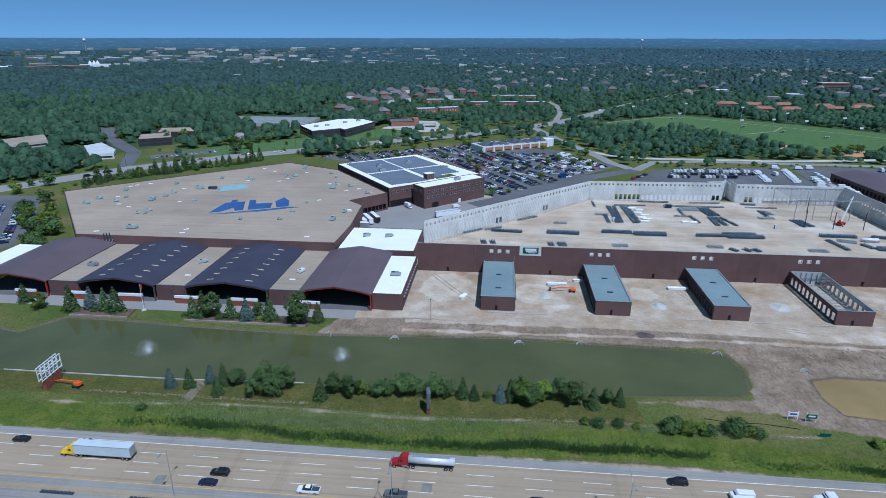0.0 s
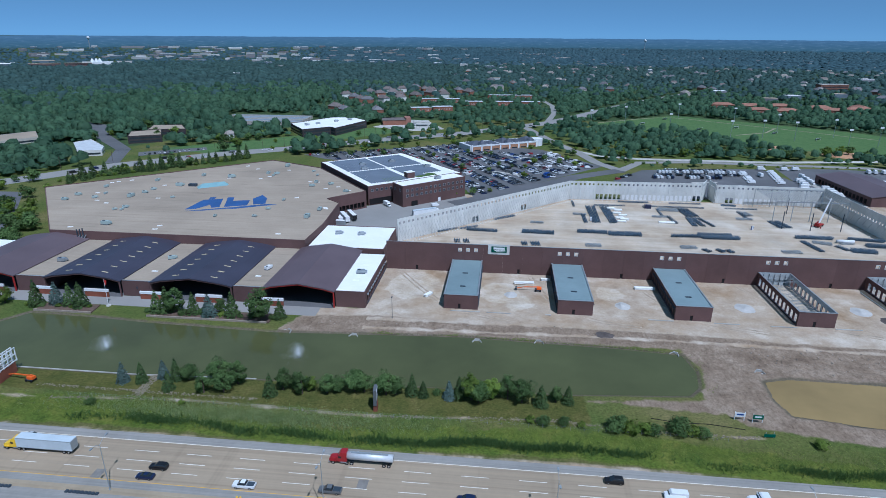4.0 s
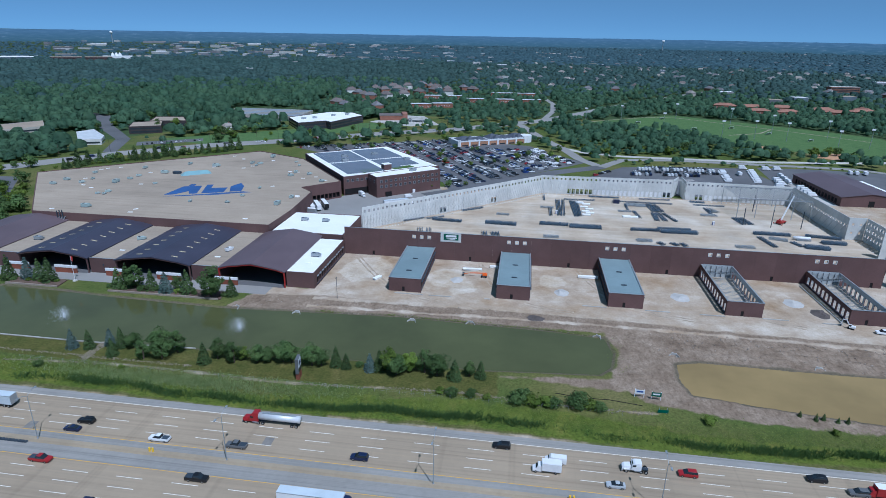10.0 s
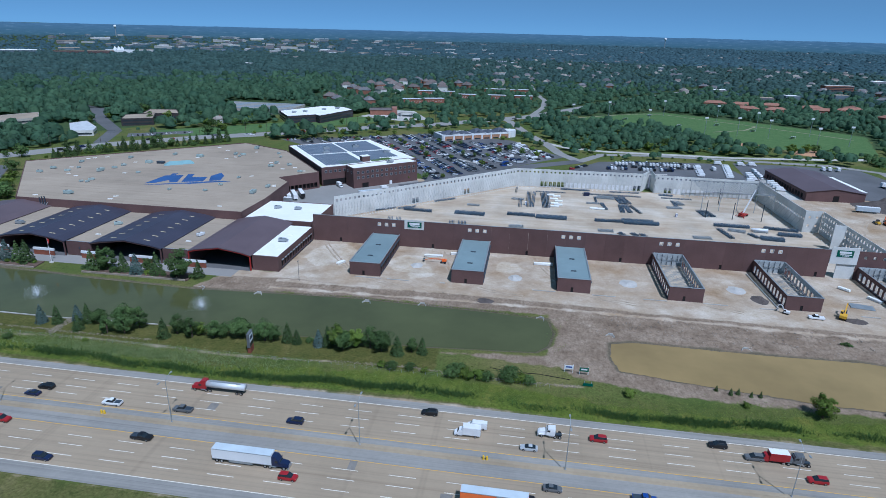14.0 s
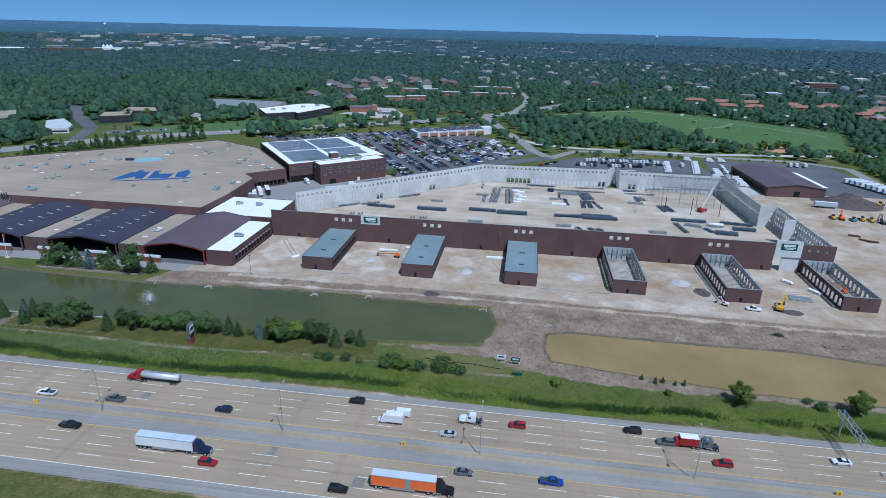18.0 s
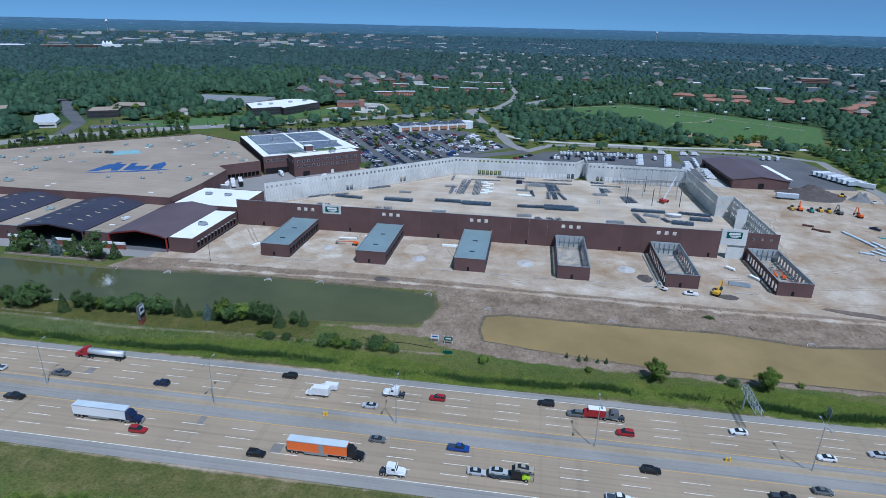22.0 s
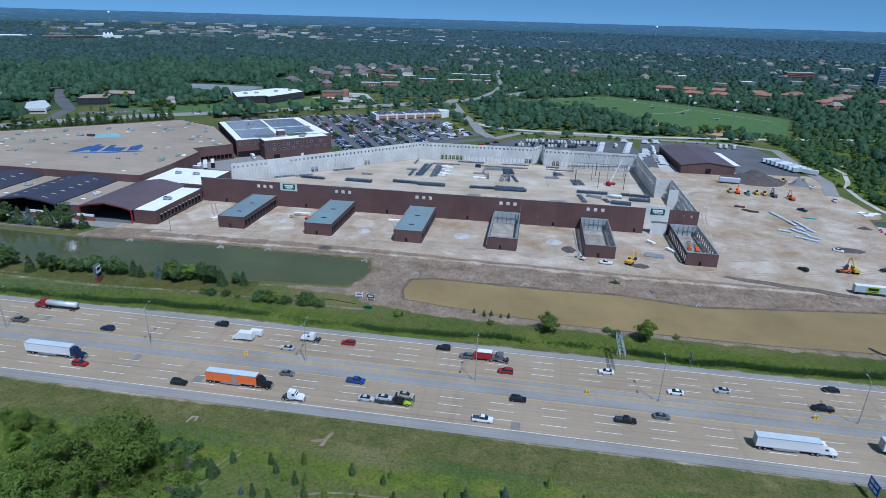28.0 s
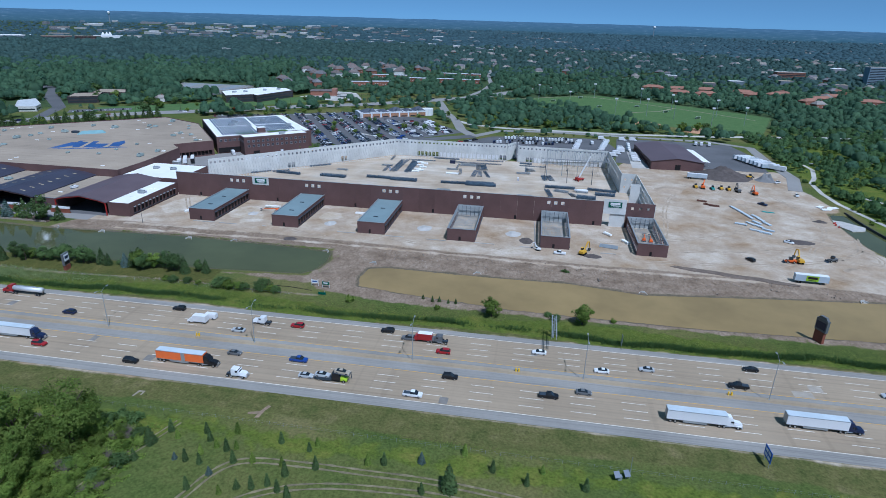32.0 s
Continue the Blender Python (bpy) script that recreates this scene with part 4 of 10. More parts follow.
part("glass_skylight", Shape().add([(-190, 366, 11.05), (-174, 378, 11.05), (-170.5, 373, 11.05), (-186.5, 361, 11.05), (-186, 366.5, 13.2), (-174.5, 374.5, 13.2)],
     [(0, 1, 5, 4), (1, 2, 5), (2, 3, 4, 5), (3, 0, 4), (3, 2, 1, 0)]), paint("teal_skylight", (0.22, 0.36, 0.38), 0.35, 0.2, 2.0, 0.1), store, "teal ridge skylight")
part("vent_stack", Shape().box(-196, 366.5, 11.05, -191, 369.5, 12.6), STEEL, store)
# the painted mark on the roof, as plain slanted shapes
mark = thing("roof_marking", "blue painted slanted shapes and swoosh on the gravel roof", "roof marking")
UX, UY = Vector((0.925, 0.38)), Vector((-0.42, 0.9))
def slant(pts, name="painted_shape"):
    poly = [tuple(Vector((-169.6, 312.5)) + UX * a + UY * b + UX * (0.10 * b)) for a, b in pts]
    part(name, Shape().prism(poly, 11.05, 11.09), BLUE, mark)
slant([(0, 1), (7.4, 21), (19.0, 21), (19.0, 1), (14.5, 1), (13.0, 8), (6.0, 1)])
slant([(10.5, 21.5), (14.0, 21.5), (14.5, 26.5), (11.0, 26.5)])
slant([(21.5, 1), (34.5, 1), (35.5, 13), (25.5, 14), (25.5, 23), (21.5, 23)])
slant([(38.0, 2), (45.0, 2), (45.5, 15), (42.4, 24), (37.0, 16)])
slant([(0, -2.2), (24, -1.0), (46, 1.0), (52, -2.0), (40, -3.0), (27, -5.0), (24, -3.6), (10, -4.0)], "painted_swoosh")

link = thing("link_building", "low brown link with a bright white roof", "building")
for p, q in (((-81.5, 268.8), (-43.7, 268.8)), ((-43.7, 268.9), (-43.7, 303.5)), ((-43.7, 303.7), (-81.5, 303.7))):
    wall_run("outer_wall", p, q, 0, 8.3, 0.35, [], BRICK, link)
part("roof", Shape().box(-81.8, 268.98, 7.7, -43.9, 303.5, 8.05), WHITEROOF, link)
for x in (-72, -60):
    roof_unit(x, 290, 8.05, 1.0, 20, GALV)

SOLAR = [(-129, 446), (-75, 373.5), (-60, 386), (-17, 423), (-73, 493)]
solarb = thing("solar_building", "brown brick building with solar panels on a white roof", "building")
def windows_on(p, q, parent, zs, n, m0, w=1.5, h=1.5, off=-0.26, material=None):
    L = math.dist(p, q)
    me = wall_shape(w + 0.3, -0.15, h + 0.15, 0.1, [(0.15, w + 0.15, 0, h)]).mesh("window_frame", material or GALV)
    gl = Shape().box(0.15, -0.02, 0, w + 0.15, 0.03, h).mesh("pane", GLASS)
    for z in zs:
        for i in range(n):
            m = along(p, q, m0 + (L - 2 * m0 - w) * i / max(1, n - 1)) @ pose(0, off, z)
            f = piece("window", me, parent, m)
            piece("pane", gl, f)


GLASS = paint("dark_window_glass", (0.035, 0.045, 0.055), 0.08, 0.2, 1.0, 0.2, spec=0.6)
for p, q in zip(SOLAR, SOLAR[1:] + SOLAR[:1]):
    wall_run("outer_wall", p, q, 0, 13.3, 0.4, [], BRICK, solarb)
windows_on((-75, 373.5), (-60, 386), solarb, (9.4,), 5, 2.0)
# Black sheet on the wall face, painting the shade of a dock opening.
part("dark_dock_sheet", Shape().prism([(-74.4, 373.6), (-61.0, 384.8), (-60.9, 384.4), (-74.2, 373.2)], 0.9, 4.6), BLACK, solarb)
part("roof", Shape().prism(SOLAR, 12.6, 13.0), WHITEROOF, solarb)
# rows of panels, laid parallel to the long side
A0, U, V = Vector((-75.5, 377.5)), Vector((-54, 72.5)).normalized(), Vector((72.5, 54)).normalized()
row_mesh = Shape()
row_mesh.profile([(0, 0.1), (0, 0.2), (1.35, 0.5), (1.35, 0.4)], "x", 0, 1.0)
ROWM = row_mesh.mesh("solar_strip", PANEL)
for block_u, block_v, lu, nv in ((3, 3.5, 38, 14), (44, 3.5, 40, 15), (8, 36, 33, 14), (44, 36, 40, 14)):
    for k in range(nv):
        s = A0 + U * block_u + V * (block_v + k * 2.05)
        if inside(SOLAR, np.array([s.x, (s + U * lu).x]), np.array([s.y, (s + U * lu).y])).min() < 1.5:
            continue
        if block_u == 8 and 5 < k and block_v > 30:
            s, lu2 = s + U * 6, lu - 6
        else:
            lu2 = lu
        m = pose(s.x, s.y, 13.0, 0, 0, math.degrees(math.atan2(U.y, U.x))) @ Matrix.Diagonal((lu2, -1, 1, 1))
        piece("solar_strip", ROWM, solarb, m)
LAWNROOF = paint("green_roof_planting", (0.075, 0.13, 0.03), 0.95, 0.3, 2.0, 0.35)
part("green_roof", Shape().prism([(-65, 389), (-54, 398.5), (-60, 406), (-71, 396.5)], 13.0, 13.25), LAWNROOF, solarb, "planted green roof bed")
part("green_roof", Shape().prism([(-46.5, 404.5), (-34, 415.5), (-38.5, 420.5), (-51, 410)], 13.0, 13.25), LAWNROOF, solarb, "planted green roof bed")
part("stair_tower", Shape().prism([(-53, 400), (-48.5, 404), (-51.5, 407.5), (-56, 403.5)], 13.0, 17.0), BRICK, solarb)
part("stair_tower_roof", Shape().prism([(-53, 399.8), (-48.2, 404), (-51.5, 407.8), (-56.3, 403.5)], 17.0, 17.3), WHITEROOF, solarb)
for x, y in ((-95, 440), (-75, 455), (-90, 425), (-45, 440)):
    roof_unit(x, y, 13.0, 1.3, 37, GALV)

office = thing("office_building", "three-storey brown brick office building with small windows", "building")
OFF = [(-51.6, 372.3), (-13.4, 407.0), (-22, 417), (-60, 382)]
for p, q in zip(OFF, OFF[1:] + OFF[:1]):
    wall_run("outer_wall", p, q, 0, 14.4, 0.4, [], BRICK, office)
windows_on(OFF[0], OFF[1], office, (6.6, 10.2), 13, 2.5)
windows_on(OFF[3], OFF[0], office, (10.2,), 2, 2.5)
part("entrance", Shape().prism([(-46.6, 376.3), (-43.0, 379.6), (-42.9, 379.3), (-46.4, 376.0)], 0, 3.4), BLACK, office)
part("entrance", Shape().prism([(-30.6, 390.9), (-29.0, 392.3), (-28.9, 392.1), (-30.4, 390.6)], 0, 2.6), WHITE, office)
part("roof", Shape().prism(OFF, 13.7, 14.1), WHITEROOF, office)
roof_unit(-32, 398, 14.1, 1.2, 42, GALV)

# ---- the front hall with its canopies ----
front = thing("store_front_hall", "low brown hall with gabled canopy roofs over dark open bays", "building")
BAYS = [(-232.5, -197.8, BROWNTOP, RED), (-183.6, -148.4, DARKROOF, BRICK), (-134.8, -98.4, DARKROOF, BRICK), (-84.8, -54.2, BROWNTOP, RED)]
for a, b in ((-197.8, -183.6), (-148.4, -134.8), (-98.4, -84.8)):
    wall_run("front_wall", (a, 219.4), (b, 219.4), 0, 7.2, 0.4, [], BRICK, front)
    part("flat_roof", Shape().box(a, 219.6, 6.6, b, 267.9, 6.95), TANROOF, front)
    part("coping", Shape().box(a, 219.15, 7.2, b, 219.65, 7.28), GALV, front)
    for x in (a + 0.2, b - 0.2):
        wall_run("side_wall", (x, 219.7), (x, 267.9), 0, 6.6, 0.4, [], BRICK, front)
    part("wall_lamp", Shape().box((a + b) / 2 - 0.2, 218.9, 3.6, (a + b) / 2 + 0.2, 219.2, 4.6), STEEL, front)
wall_run("front_wall", (-54.0, 219.4), (-41.4, 219.4), 0, 7.3, 0.4, [], BRICK, front)
wall_run("side_wall", (-41.6, 219.6), (-41.6, 264.2), 0, 7.3, 0.4, [(3.0 + 3.35 * i, 5.4 + 3.35 * i, 1.0, 4.2) for i in range(12)], BRICK, front)
HOOD = Shape().profile([(-0.02, 4.3), (-0.02, 4.75), (0.45, 4.5), (0.45, 4.3)], "y", -0.9, 0.9).mesh("door_hood", GALV)
for i in range(12):
    piece("dock_door", DOORLEAF, front, pose(-41.85, 223.8 + 3.35 * i, 0, 0, 0, 90))
    piece("dock_bumper", BUMPER, front, pose(-41.4, 223.8 + 3.35 * i, 0, 0, 0, -90))
    piece("door_hood", HOOD, front, pose(-41.38, 223.8 + 3.35 * i, 0))
part("flat_roof", Shape().box(-54.0, 219.6, 6.7, -41.8, 264.4, 7.1), WHITEROOF, front, "white membrane roof")
part("flat_roof", Shape().box(-246.0, 219.6, 6.7, -233.6, 262.0, 7.1), WHITEROOF, front, "white membrane roof")
wall_run("front_wall", (-246.0, 219.4), (-233.6, 219.4), 0, 7.3, 0.4, [], BRICK, front)
roof_unit(-48, 240, 7.1, 1.1, 5, GALV)
roof_unit(-190, 238, 6.95, 1.1, 0, GALV)
roof_unit(-141, 247, 6.95, 1.0, 30)
roof_unit(-91, 240, 6.95, 1.0, 70, WHITE)
for x, y in ((-140, 231), (-92, 231), (-48, 232), (-48, 250)):
    piece("skylight", vent, front, pose(x, y, 6.95 if x != -48 else 7.1))
SKYL = paint("yellowed_skylight", (0.50, 0.42, 0.26), 0.5, 0.3, 2.0, 0.1)
for x0, x1, top, trimm in BAYS:
    c = (x0 + x1) / 2
    for a, b, za, zb in ((x0 - 0.3, c, 7.1, 10.0), (x1 + 0.3, c, 7.1, 10.0)):
        knee = a + (b - a) * 0.28
        zk = za + (zb - za) * 0.42
        s = Shape().profile([(a, za), (knee, zk), (b, zb), (b, zb + 0.35), (knee, zk + 0.35), (a, za + 0.35)], "y", 217.6, 268.0)
        slope = part("roof_slope", s, top, front)
        if top is DARKROOF:
            mid = knee + (b - knee) * 0.35
            zm = zk + (zb - zk) * 0.35 + 0.36
            tilt = math.degrees(math.atan2(zb - zk, b - knee))
            sm = Shape().box(-1.5, -0.35, 0, 1.5, 0.35, 0.05).mesh("roof_light", SKYL)
            for i in range(7):
                piece("roof_light", sm, slope, pose(mid, 222.5 + i * 6.5, zm, 0, -tilt, 0))
    trimshape = Shape()
    for sgn, a in ((1, x0), (-1, x1)):
        trimshape.bar((a + sgn * 0.2, 218.0, 0), (a + sgn * 0.2, 218.0, 7.0), 0.5).bar((a, 217.9, 6.9), (a + sgn * (x1 - x0) * 0.14, 217.9, 8.1), 0.35, 0.4).bar((a + sgn * (x1 - x0) * 0.14, 217.9, 8.1), (c, 217.9, 9.75), 0.35, 0.4)
    part("front_frame", trimshape, trimm, front)
    wall_run("back_wall", (x0 + 0.4, 266.0), (x1 - 0.4, 266.0), 0, 6.9, 0.4, [], BRICK, front)
    part("bay_floor", Shape().box(x0 + 0.4, 217.5, -0.1, x1 - 0.4, 265.8, 0.08), ASPH, front)
SCREENB = paint("red_brick", (0.22, 0.075, 0.045), 0.85, 0.2, 2.0, 0.2)
for xa, xb in ((-212.0, -202.6), (-188.6, -178.0), (-164.4, -153.6), (-139.0, -128.6), (-114.0, -102.6), (-87.4, -75.8)):
    t = thing("screen_wall", "low red brick screen wall with a broad white cap", "wall", "screen walls before the bays")
    part("brickwork", Shape().box(xa, 216.6, 0, xb, 217.1, 2.5), SCREENB, t)
    part("cap", Shape().box(xa - 0.1, 216.45, 2.5, xb + 0.1, 217.25, 3.6), WHITE, t)

# ---- the brown warehouse and its yard ----
ware = thing("brown_warehouse", "brown metal warehouse with a shallow gable roof", "building", at=pose(260.5, 413.5, 0, 0, 0, 3))
W, L, EAVE, APEX = 39.0, 70.0, 6.2, 8.8
for p, q, hs in (((0, 0), (W, 0), [(18, 22, 0, 4.2)]), ((W, 0.2), (W, L), []), ((W, L), (0, L), []), ((0, L - 0.2), (0, 0.2), [(5 + 4.4 * i, 8.2 + 4.4 * i, 1.0, 4.2) for i in range(14)])):
    wall_run("outer_wall", p, q, 0, EAVE, 0.3, hs, BRICK, ware)
for y in (0.0, L):
    part("gable", Shape().profile([(0, EAVE), (W, EAVE), (W / 2, APEX)], "y", y - 0.15, y + 0.15), BRICK, ware)
for edge in (-0.6, W + 0.6):
    part("roof_slope", Shape().profile([(edge, EAVE), (W / 2, APEX + 0.1), (W / 2, APEX + 0.4), (edge, EAVE + 0.35)], "y", -0.6, L + 0.6), BROWNTOP, ware)
part("roller_door", Shape().box(18, 0.0, 0, 22, 0.08, 4.2), BLACK, ware)
# Added black sheet that paints the unlit inside behind the dock openings.
part("dark_inside_sheet", Shape().box(1.2, 1, 0, 1.4, L - 1, EAVE - 0.4), BLACK, ware)
part("lean_to_canopy", Shape().profile([(W + 0.3, 4.9), (W + 0.3, 5.1), (W + 9.0, 4.4), (W + 9.0, 4.2)], "y", 14, 62), WHITEROOF, ware, "white lean-to canopy")
for y in (16, 30, 46, 60):
    part("canopy_post", Shape().box(W + 8.6, y - 0.1, 0, W + 8.8, y + 0.1, 4.3), GALV, ware)

# ---- roads, lots and drives north of the site ----
def ribbon(pts, width, z0, z1):
    """A strip of even width along a line of points."""
    left, right = [], []
    for i, p in enumerate(pts):
        a, b = Vector(pts[max(0, i - 1)]), Vector(pts[min(len(pts) - 1, i + 1)])
        d = (b - a).normalized()
        nrm = Vector((-d.y, d.x)) * width / 2
        left.append(tuple(Vector(p) + nrm))
        right.append(tuple(Vector(p) - nrm))
    s = Shape()
    for i in range(len(pts) - 1):
        s.prism([right[i], right[i + 1], left[i + 1], left[i]], z0, z1)
    return s


ARTERIAL = [(-560, 160), (-420, 322), (-366, 402), (-318, 470), (-256, 530), (-200, 568), (-121, 633), (-38, 689), (66, 790), (100, 840), (170, 960), (230, 1060), (420, 1330)]
CROSS = [(66, 790), (84, 900), (87, 1000), (72, 1110), (60, 1300)]
LOOP = [(112, 508), (96, 540), (84, 590), (66, 640), (40, 740), (30, 755)]
DRIVE = [(112, 508), (135, 545), (180, 553), (258, 550), (334, 546), (366, 525), (362, 470), (362, 410), (350, 372)]
PARKROAD = [(84, 592), (105, 572), (138, 562), (201, 562), (258, 562), (353, 578), (480, 610), (620, 640)]
SIDEDRIVE = [(-20, 385), (20.5, 421), (72, 479), (112, 508)]
LOT = [(-150, 523), (-176, 540), (-98, 581), (-36, 618), (50, 598), (70, 562), (100, 524), (20, 430), (-6, 402), (-14, 426), (-73, 497)]
VANLOT = [(100, 470), (130, 512), (175, 524), (234, 530), (245, 470), (226, 420), (120, 420)]
YARD = [(236, 430), (248, 536), (300, 538), (350, 532), (357, 480), (350, 425), (304, 424), (256, 425)]
tagged(new("road_6", ribbon(ARTERIAL, 23, -0.2, 0.10).mesh("arterial", ROADGREY)), "pale grey suburban main road", "road", kind="structure")
tagged(new("road_7", ribbon(CROSS, 8, -0.2, 0.11).mesh("cross_road", ROADGREY)), "pale grey side road", "road", kind="structure")
tagged(new("road_8", ribbon(DRIVE, 9, -0.2, 0.16).mesh("drive", ROADGREY)), "grey access road round the site", "road", kind="structure")
tagged(new("road_9", ribbon(LOOP, 10, -0.2, 0.17).mesh("drive", ROADGREY)), "grey access road to the main road", "road", kind="structure")
tagged(new("road_10", ribbon(PARKROAD, 8, -0.2, 0.13).mesh("park_road", KERB)), "pale park road beside the playing field", "road", kind="structure")
tagged(new("road_11", ribbon(SIDEDRIVE, 13, -0.2, 0.18).mesh("side_drive", ASPH)), "dark asphalt drive beside the concrete wall", "road", kind="structure")
tagged(new("pavement_1", Shape().prism(LOT, -0.2, 0.08).mesh("lot", ASPH)), "dark asphalt customer parking lot", "parking lot", kind="structure")
tagged(new("pavement_2", Shape().prism(VANLOT, -0.2, 0.07).mesh("lot", ASPH)), "dark asphalt van parking lot", "parking lot", kind="structure")
tagged(new("pavement_3", Shape().prism(YARD, -0.2, 0.09).mesh("yard", ASPH)), "dark asphalt truck yard", "yard", kind="structure")
tagged(new("pavement_4", Shape().prism([(-98, 340), (-84, 304.5), (-43.5, 304.5), (10, 358), (-8, 395), (-13, 406.8), (-51.6, 372.0), (-60, 381.8), (-60, 386), (-75.3, 373.2), (-95.2, 347.2)], -0.2, 0.07).mesh("dock_yard", ROADGREY)), "worn concrete truck yard", "yard", kind="structure")
tagged(new("pavement_5", Shape().prism([(-262, 209.5), (-60, 209.5), (-60, 219), (-262, 219)], -0.2, 0.06).mesh("front_drive", ROADGREY)), "grey drive before the store", "drive", kind="structure")
tagged(new("pavement_6", Shape().prism([(-362, 376), (-327, 377), (-301, 341), (-281, 312), (-265, 278), (-272, 262), (-330, 262), (-372, 330)], -0.2, 0.07).mesh("side_lot", ASPH)), "asphalt lot beside the store", "parking lot", kind="structure")
tagged(new("pavement_7", Shape().prism([(-562, 675), (-550, 702), (-497, 684), (-476, 660), (-440, 612), (-365, 540), (-333, 476), (-322, 480), (-352, 545), (-425, 620), (-470, 690), (-540, 720)], -0.2, 0.07).mesh("office_lot", ASPH)), "asphalt office drive and lot", "parking lot", kind="structure")
tagged(new("pavement_8", Shape().prism([(-324, 512), (-276, 550), (-284, 564), (-335, 530)], -0.2, 0.07).mesh("office_lot", ASPH)), "asphalt lot of the low office", "parking lot", kind="structure")
tagged(new("pavement_9", Shape().prism([(-150, 724), (-122, 800), (-90, 790), (-60, 720), (-92, 700)], -0.2, 0.07).mesh("station_lot", KERB)), "pale concrete forecourt", "forecourt", kind="structure")
tagged(new("pavement_10", Shape().prism([(-310, 702), (-360, 800), (-250, 785), (-240, 745), (-262, 700)], -0.2, 0.07).mesh("storage_lot", ASPH)), "pale yard between storage sheds", "yard", kind="structure")
tagged(new("pavement_11", ribbon([(374, 300), (366, 345), (366, 369), (370, 398), (379, 416), (389, 445), (389, 468), (428, 483), (480, 490)], 3.2, -0.1, 0.08).mesh("footpath", KERB)), "pale winding park footpath", "path", kind="structure")
tagged(new("pavement_12", ribbon([(387, 372), (394, 356), (420, 350), (470, 360)], 3.0, -0.1, 0.08).mesh("footpath", KERB)), "pale winding park footpath", "path", kind="structure")
tagged(new("pavement_13", Shape().prism([(247, 414), (259.5, 414), (263, 482), (250.5, 482)], -0.1, 0.12).mesh("dock_apron", KERB)), "pale concrete apron before the warehouse docks", "apron", kind="structure")
for i, (a, b, w) in enumerate((((-96, 574), (-60, 596), 4), ((-10, 500), (40, 470), 3), ((20, 560), (60, 540), 3), ((160, 470), (180, 474), 3))):
    tagged(new("trim_%d" % (i + 1), ribbon([a, b], w, 0, 0.2).mesh("island", KERB)), "kerbed parking island", "island", kind="structure")
TRODDEN = paint("trodden_path", (0.30, 0.27, 0.18), 0.95, 0.1, 1.0, 0.2)
tagged(new("pavement_14", ribbon(rounded([(94, 767), (154, 822), (238, 884), (291, 837), (371, 767), (427, 708)], 2), 2.0, -0.1, 0.085).mesh("footpath", TRODDEN)), "pale path along the playing field", "path", kind="structure")
tagged(new("pavement_15", ribbon([(280, 723), (323, 748), (347, 784)], 2.4, -0.1, 0.085).mesh("footpath", TRODDEN)), "pale path across the playing field", "path", kind="structure")
FIELDLINE = paint("infield_clay", (0.48, 0.27, 0.15), 0.95, 0.1, 1.0, 0.12)
for i, (x, y, r) in enumerate(((345, 607, 18), (290, 640, 13))):
    s = Shape().prism([(x + r * 1.3 * math.cos(a), y + r * math.sin(a)) for a in [k * math.tau / 20 for k in range(20)]], -0.1, 0.09)
    tagged(new("trim_%d" % (i + 5), s.mesh("infield", FIELDLINE)), "reddish clay baseball infield", "infield", kind="structure")

# ---- plants ----
def foliage(name, dark, lite, patch=0.22):
    m, n, l, b = nodes_of(name)
    geo = n.new("ShaderNodeNewGeometry")
    t = noise_node(n, l, geo.outputs["Position"], patch, 5.0, 0.7)
    r = ramp(n, l, t.outputs["Fac"], [(0.3, dark), (0.7, lite)])
    k = n.new("ShaderNodeMapRange")
    k.inputs[3].default_value, k.inputs[4].default_value = 0.78, 1.22
    l.new(geo.outputs["Random Per Island"], k.inputs[0])
    o = n.new("ShaderNodeObjectInfo")
    k2 = n.new("ShaderNodeMapRange")
    k2.inputs[3].default_value, k2.inputs[4].default_value = 0.75, 1.25
    l.new(o.outputs["Random"], k2.inputs[0])
    f = math_node(n, l, "MULTIPLY", k.outputs[0], k2.outputs[0])
    c = n.new("ShaderNodeCombineColor")
    for s in c.inputs[:3]:
        l.new(f, s)
    l.new(mix(n, l, 1.0, r.outputs[0], c.outputs[0], "MULTIPLY"), b.inputs["Base Color"])
    b.inputs["Roughness"].default_value = 0.75
    b.inputs["Specular IOR Level"].default_value = 0.2
    tr, ms = n.new("ShaderNodeBsdfTranslucent"), n.new("ShaderNodeMixShader")
    ms.inputs[0].default_value = 0.45
    l.new(b.inputs["Base Color"].links[0].from_socket, tr.inputs["Color"])
    l.new(b.outputs[0], ms.inputs[1])
    l.new(tr.outputs[0], ms.inputs[2])
    l.new(ms.outputs[0], n["Material Output"].inputs["Surface"])
    return m


LEAF = foliage("green_leaves", (0.078, 0.136, 0.044), (0.158, 0.230, 0.072))
LEAF2 = foliage("bright_leaves", (0.112, 0.180, 0.028), (0.225, 0.290, 0.054))
LEAF3 = foliage("sunlit_leaves", (0.118, 0.192, 0.032), (0.245, 0.315, 0.060), 0.3)
NEARM = foliage("near_canopy", (0.042, 0.092, 0.056), (0.098, 0.168, 0.088), 0.03)
NEEDLE = foliage("dark_needles", (0.058, 0.098, 0.034), (0.110, 0.162, 0.052))
BLUEN = foliage("blue_spruce_needles", (0.075, 0.115, 0.10), (0.14, 0.19, 0.165))
REEDM = foliage("reed_blades", (0.070, 0.138, 0.036), (0.138, 0.218, 0.066), 0.3)
PALEREED = foliage("pale_reed_blades", (0.17, 0.235, 0.085), (0.32, 0.36, 0.165), 0.25)
WEEDM = foliage("weed_leaves", (0.096, 0.148, 0.026), (0.230, 0.258, 0.064), 0.45)
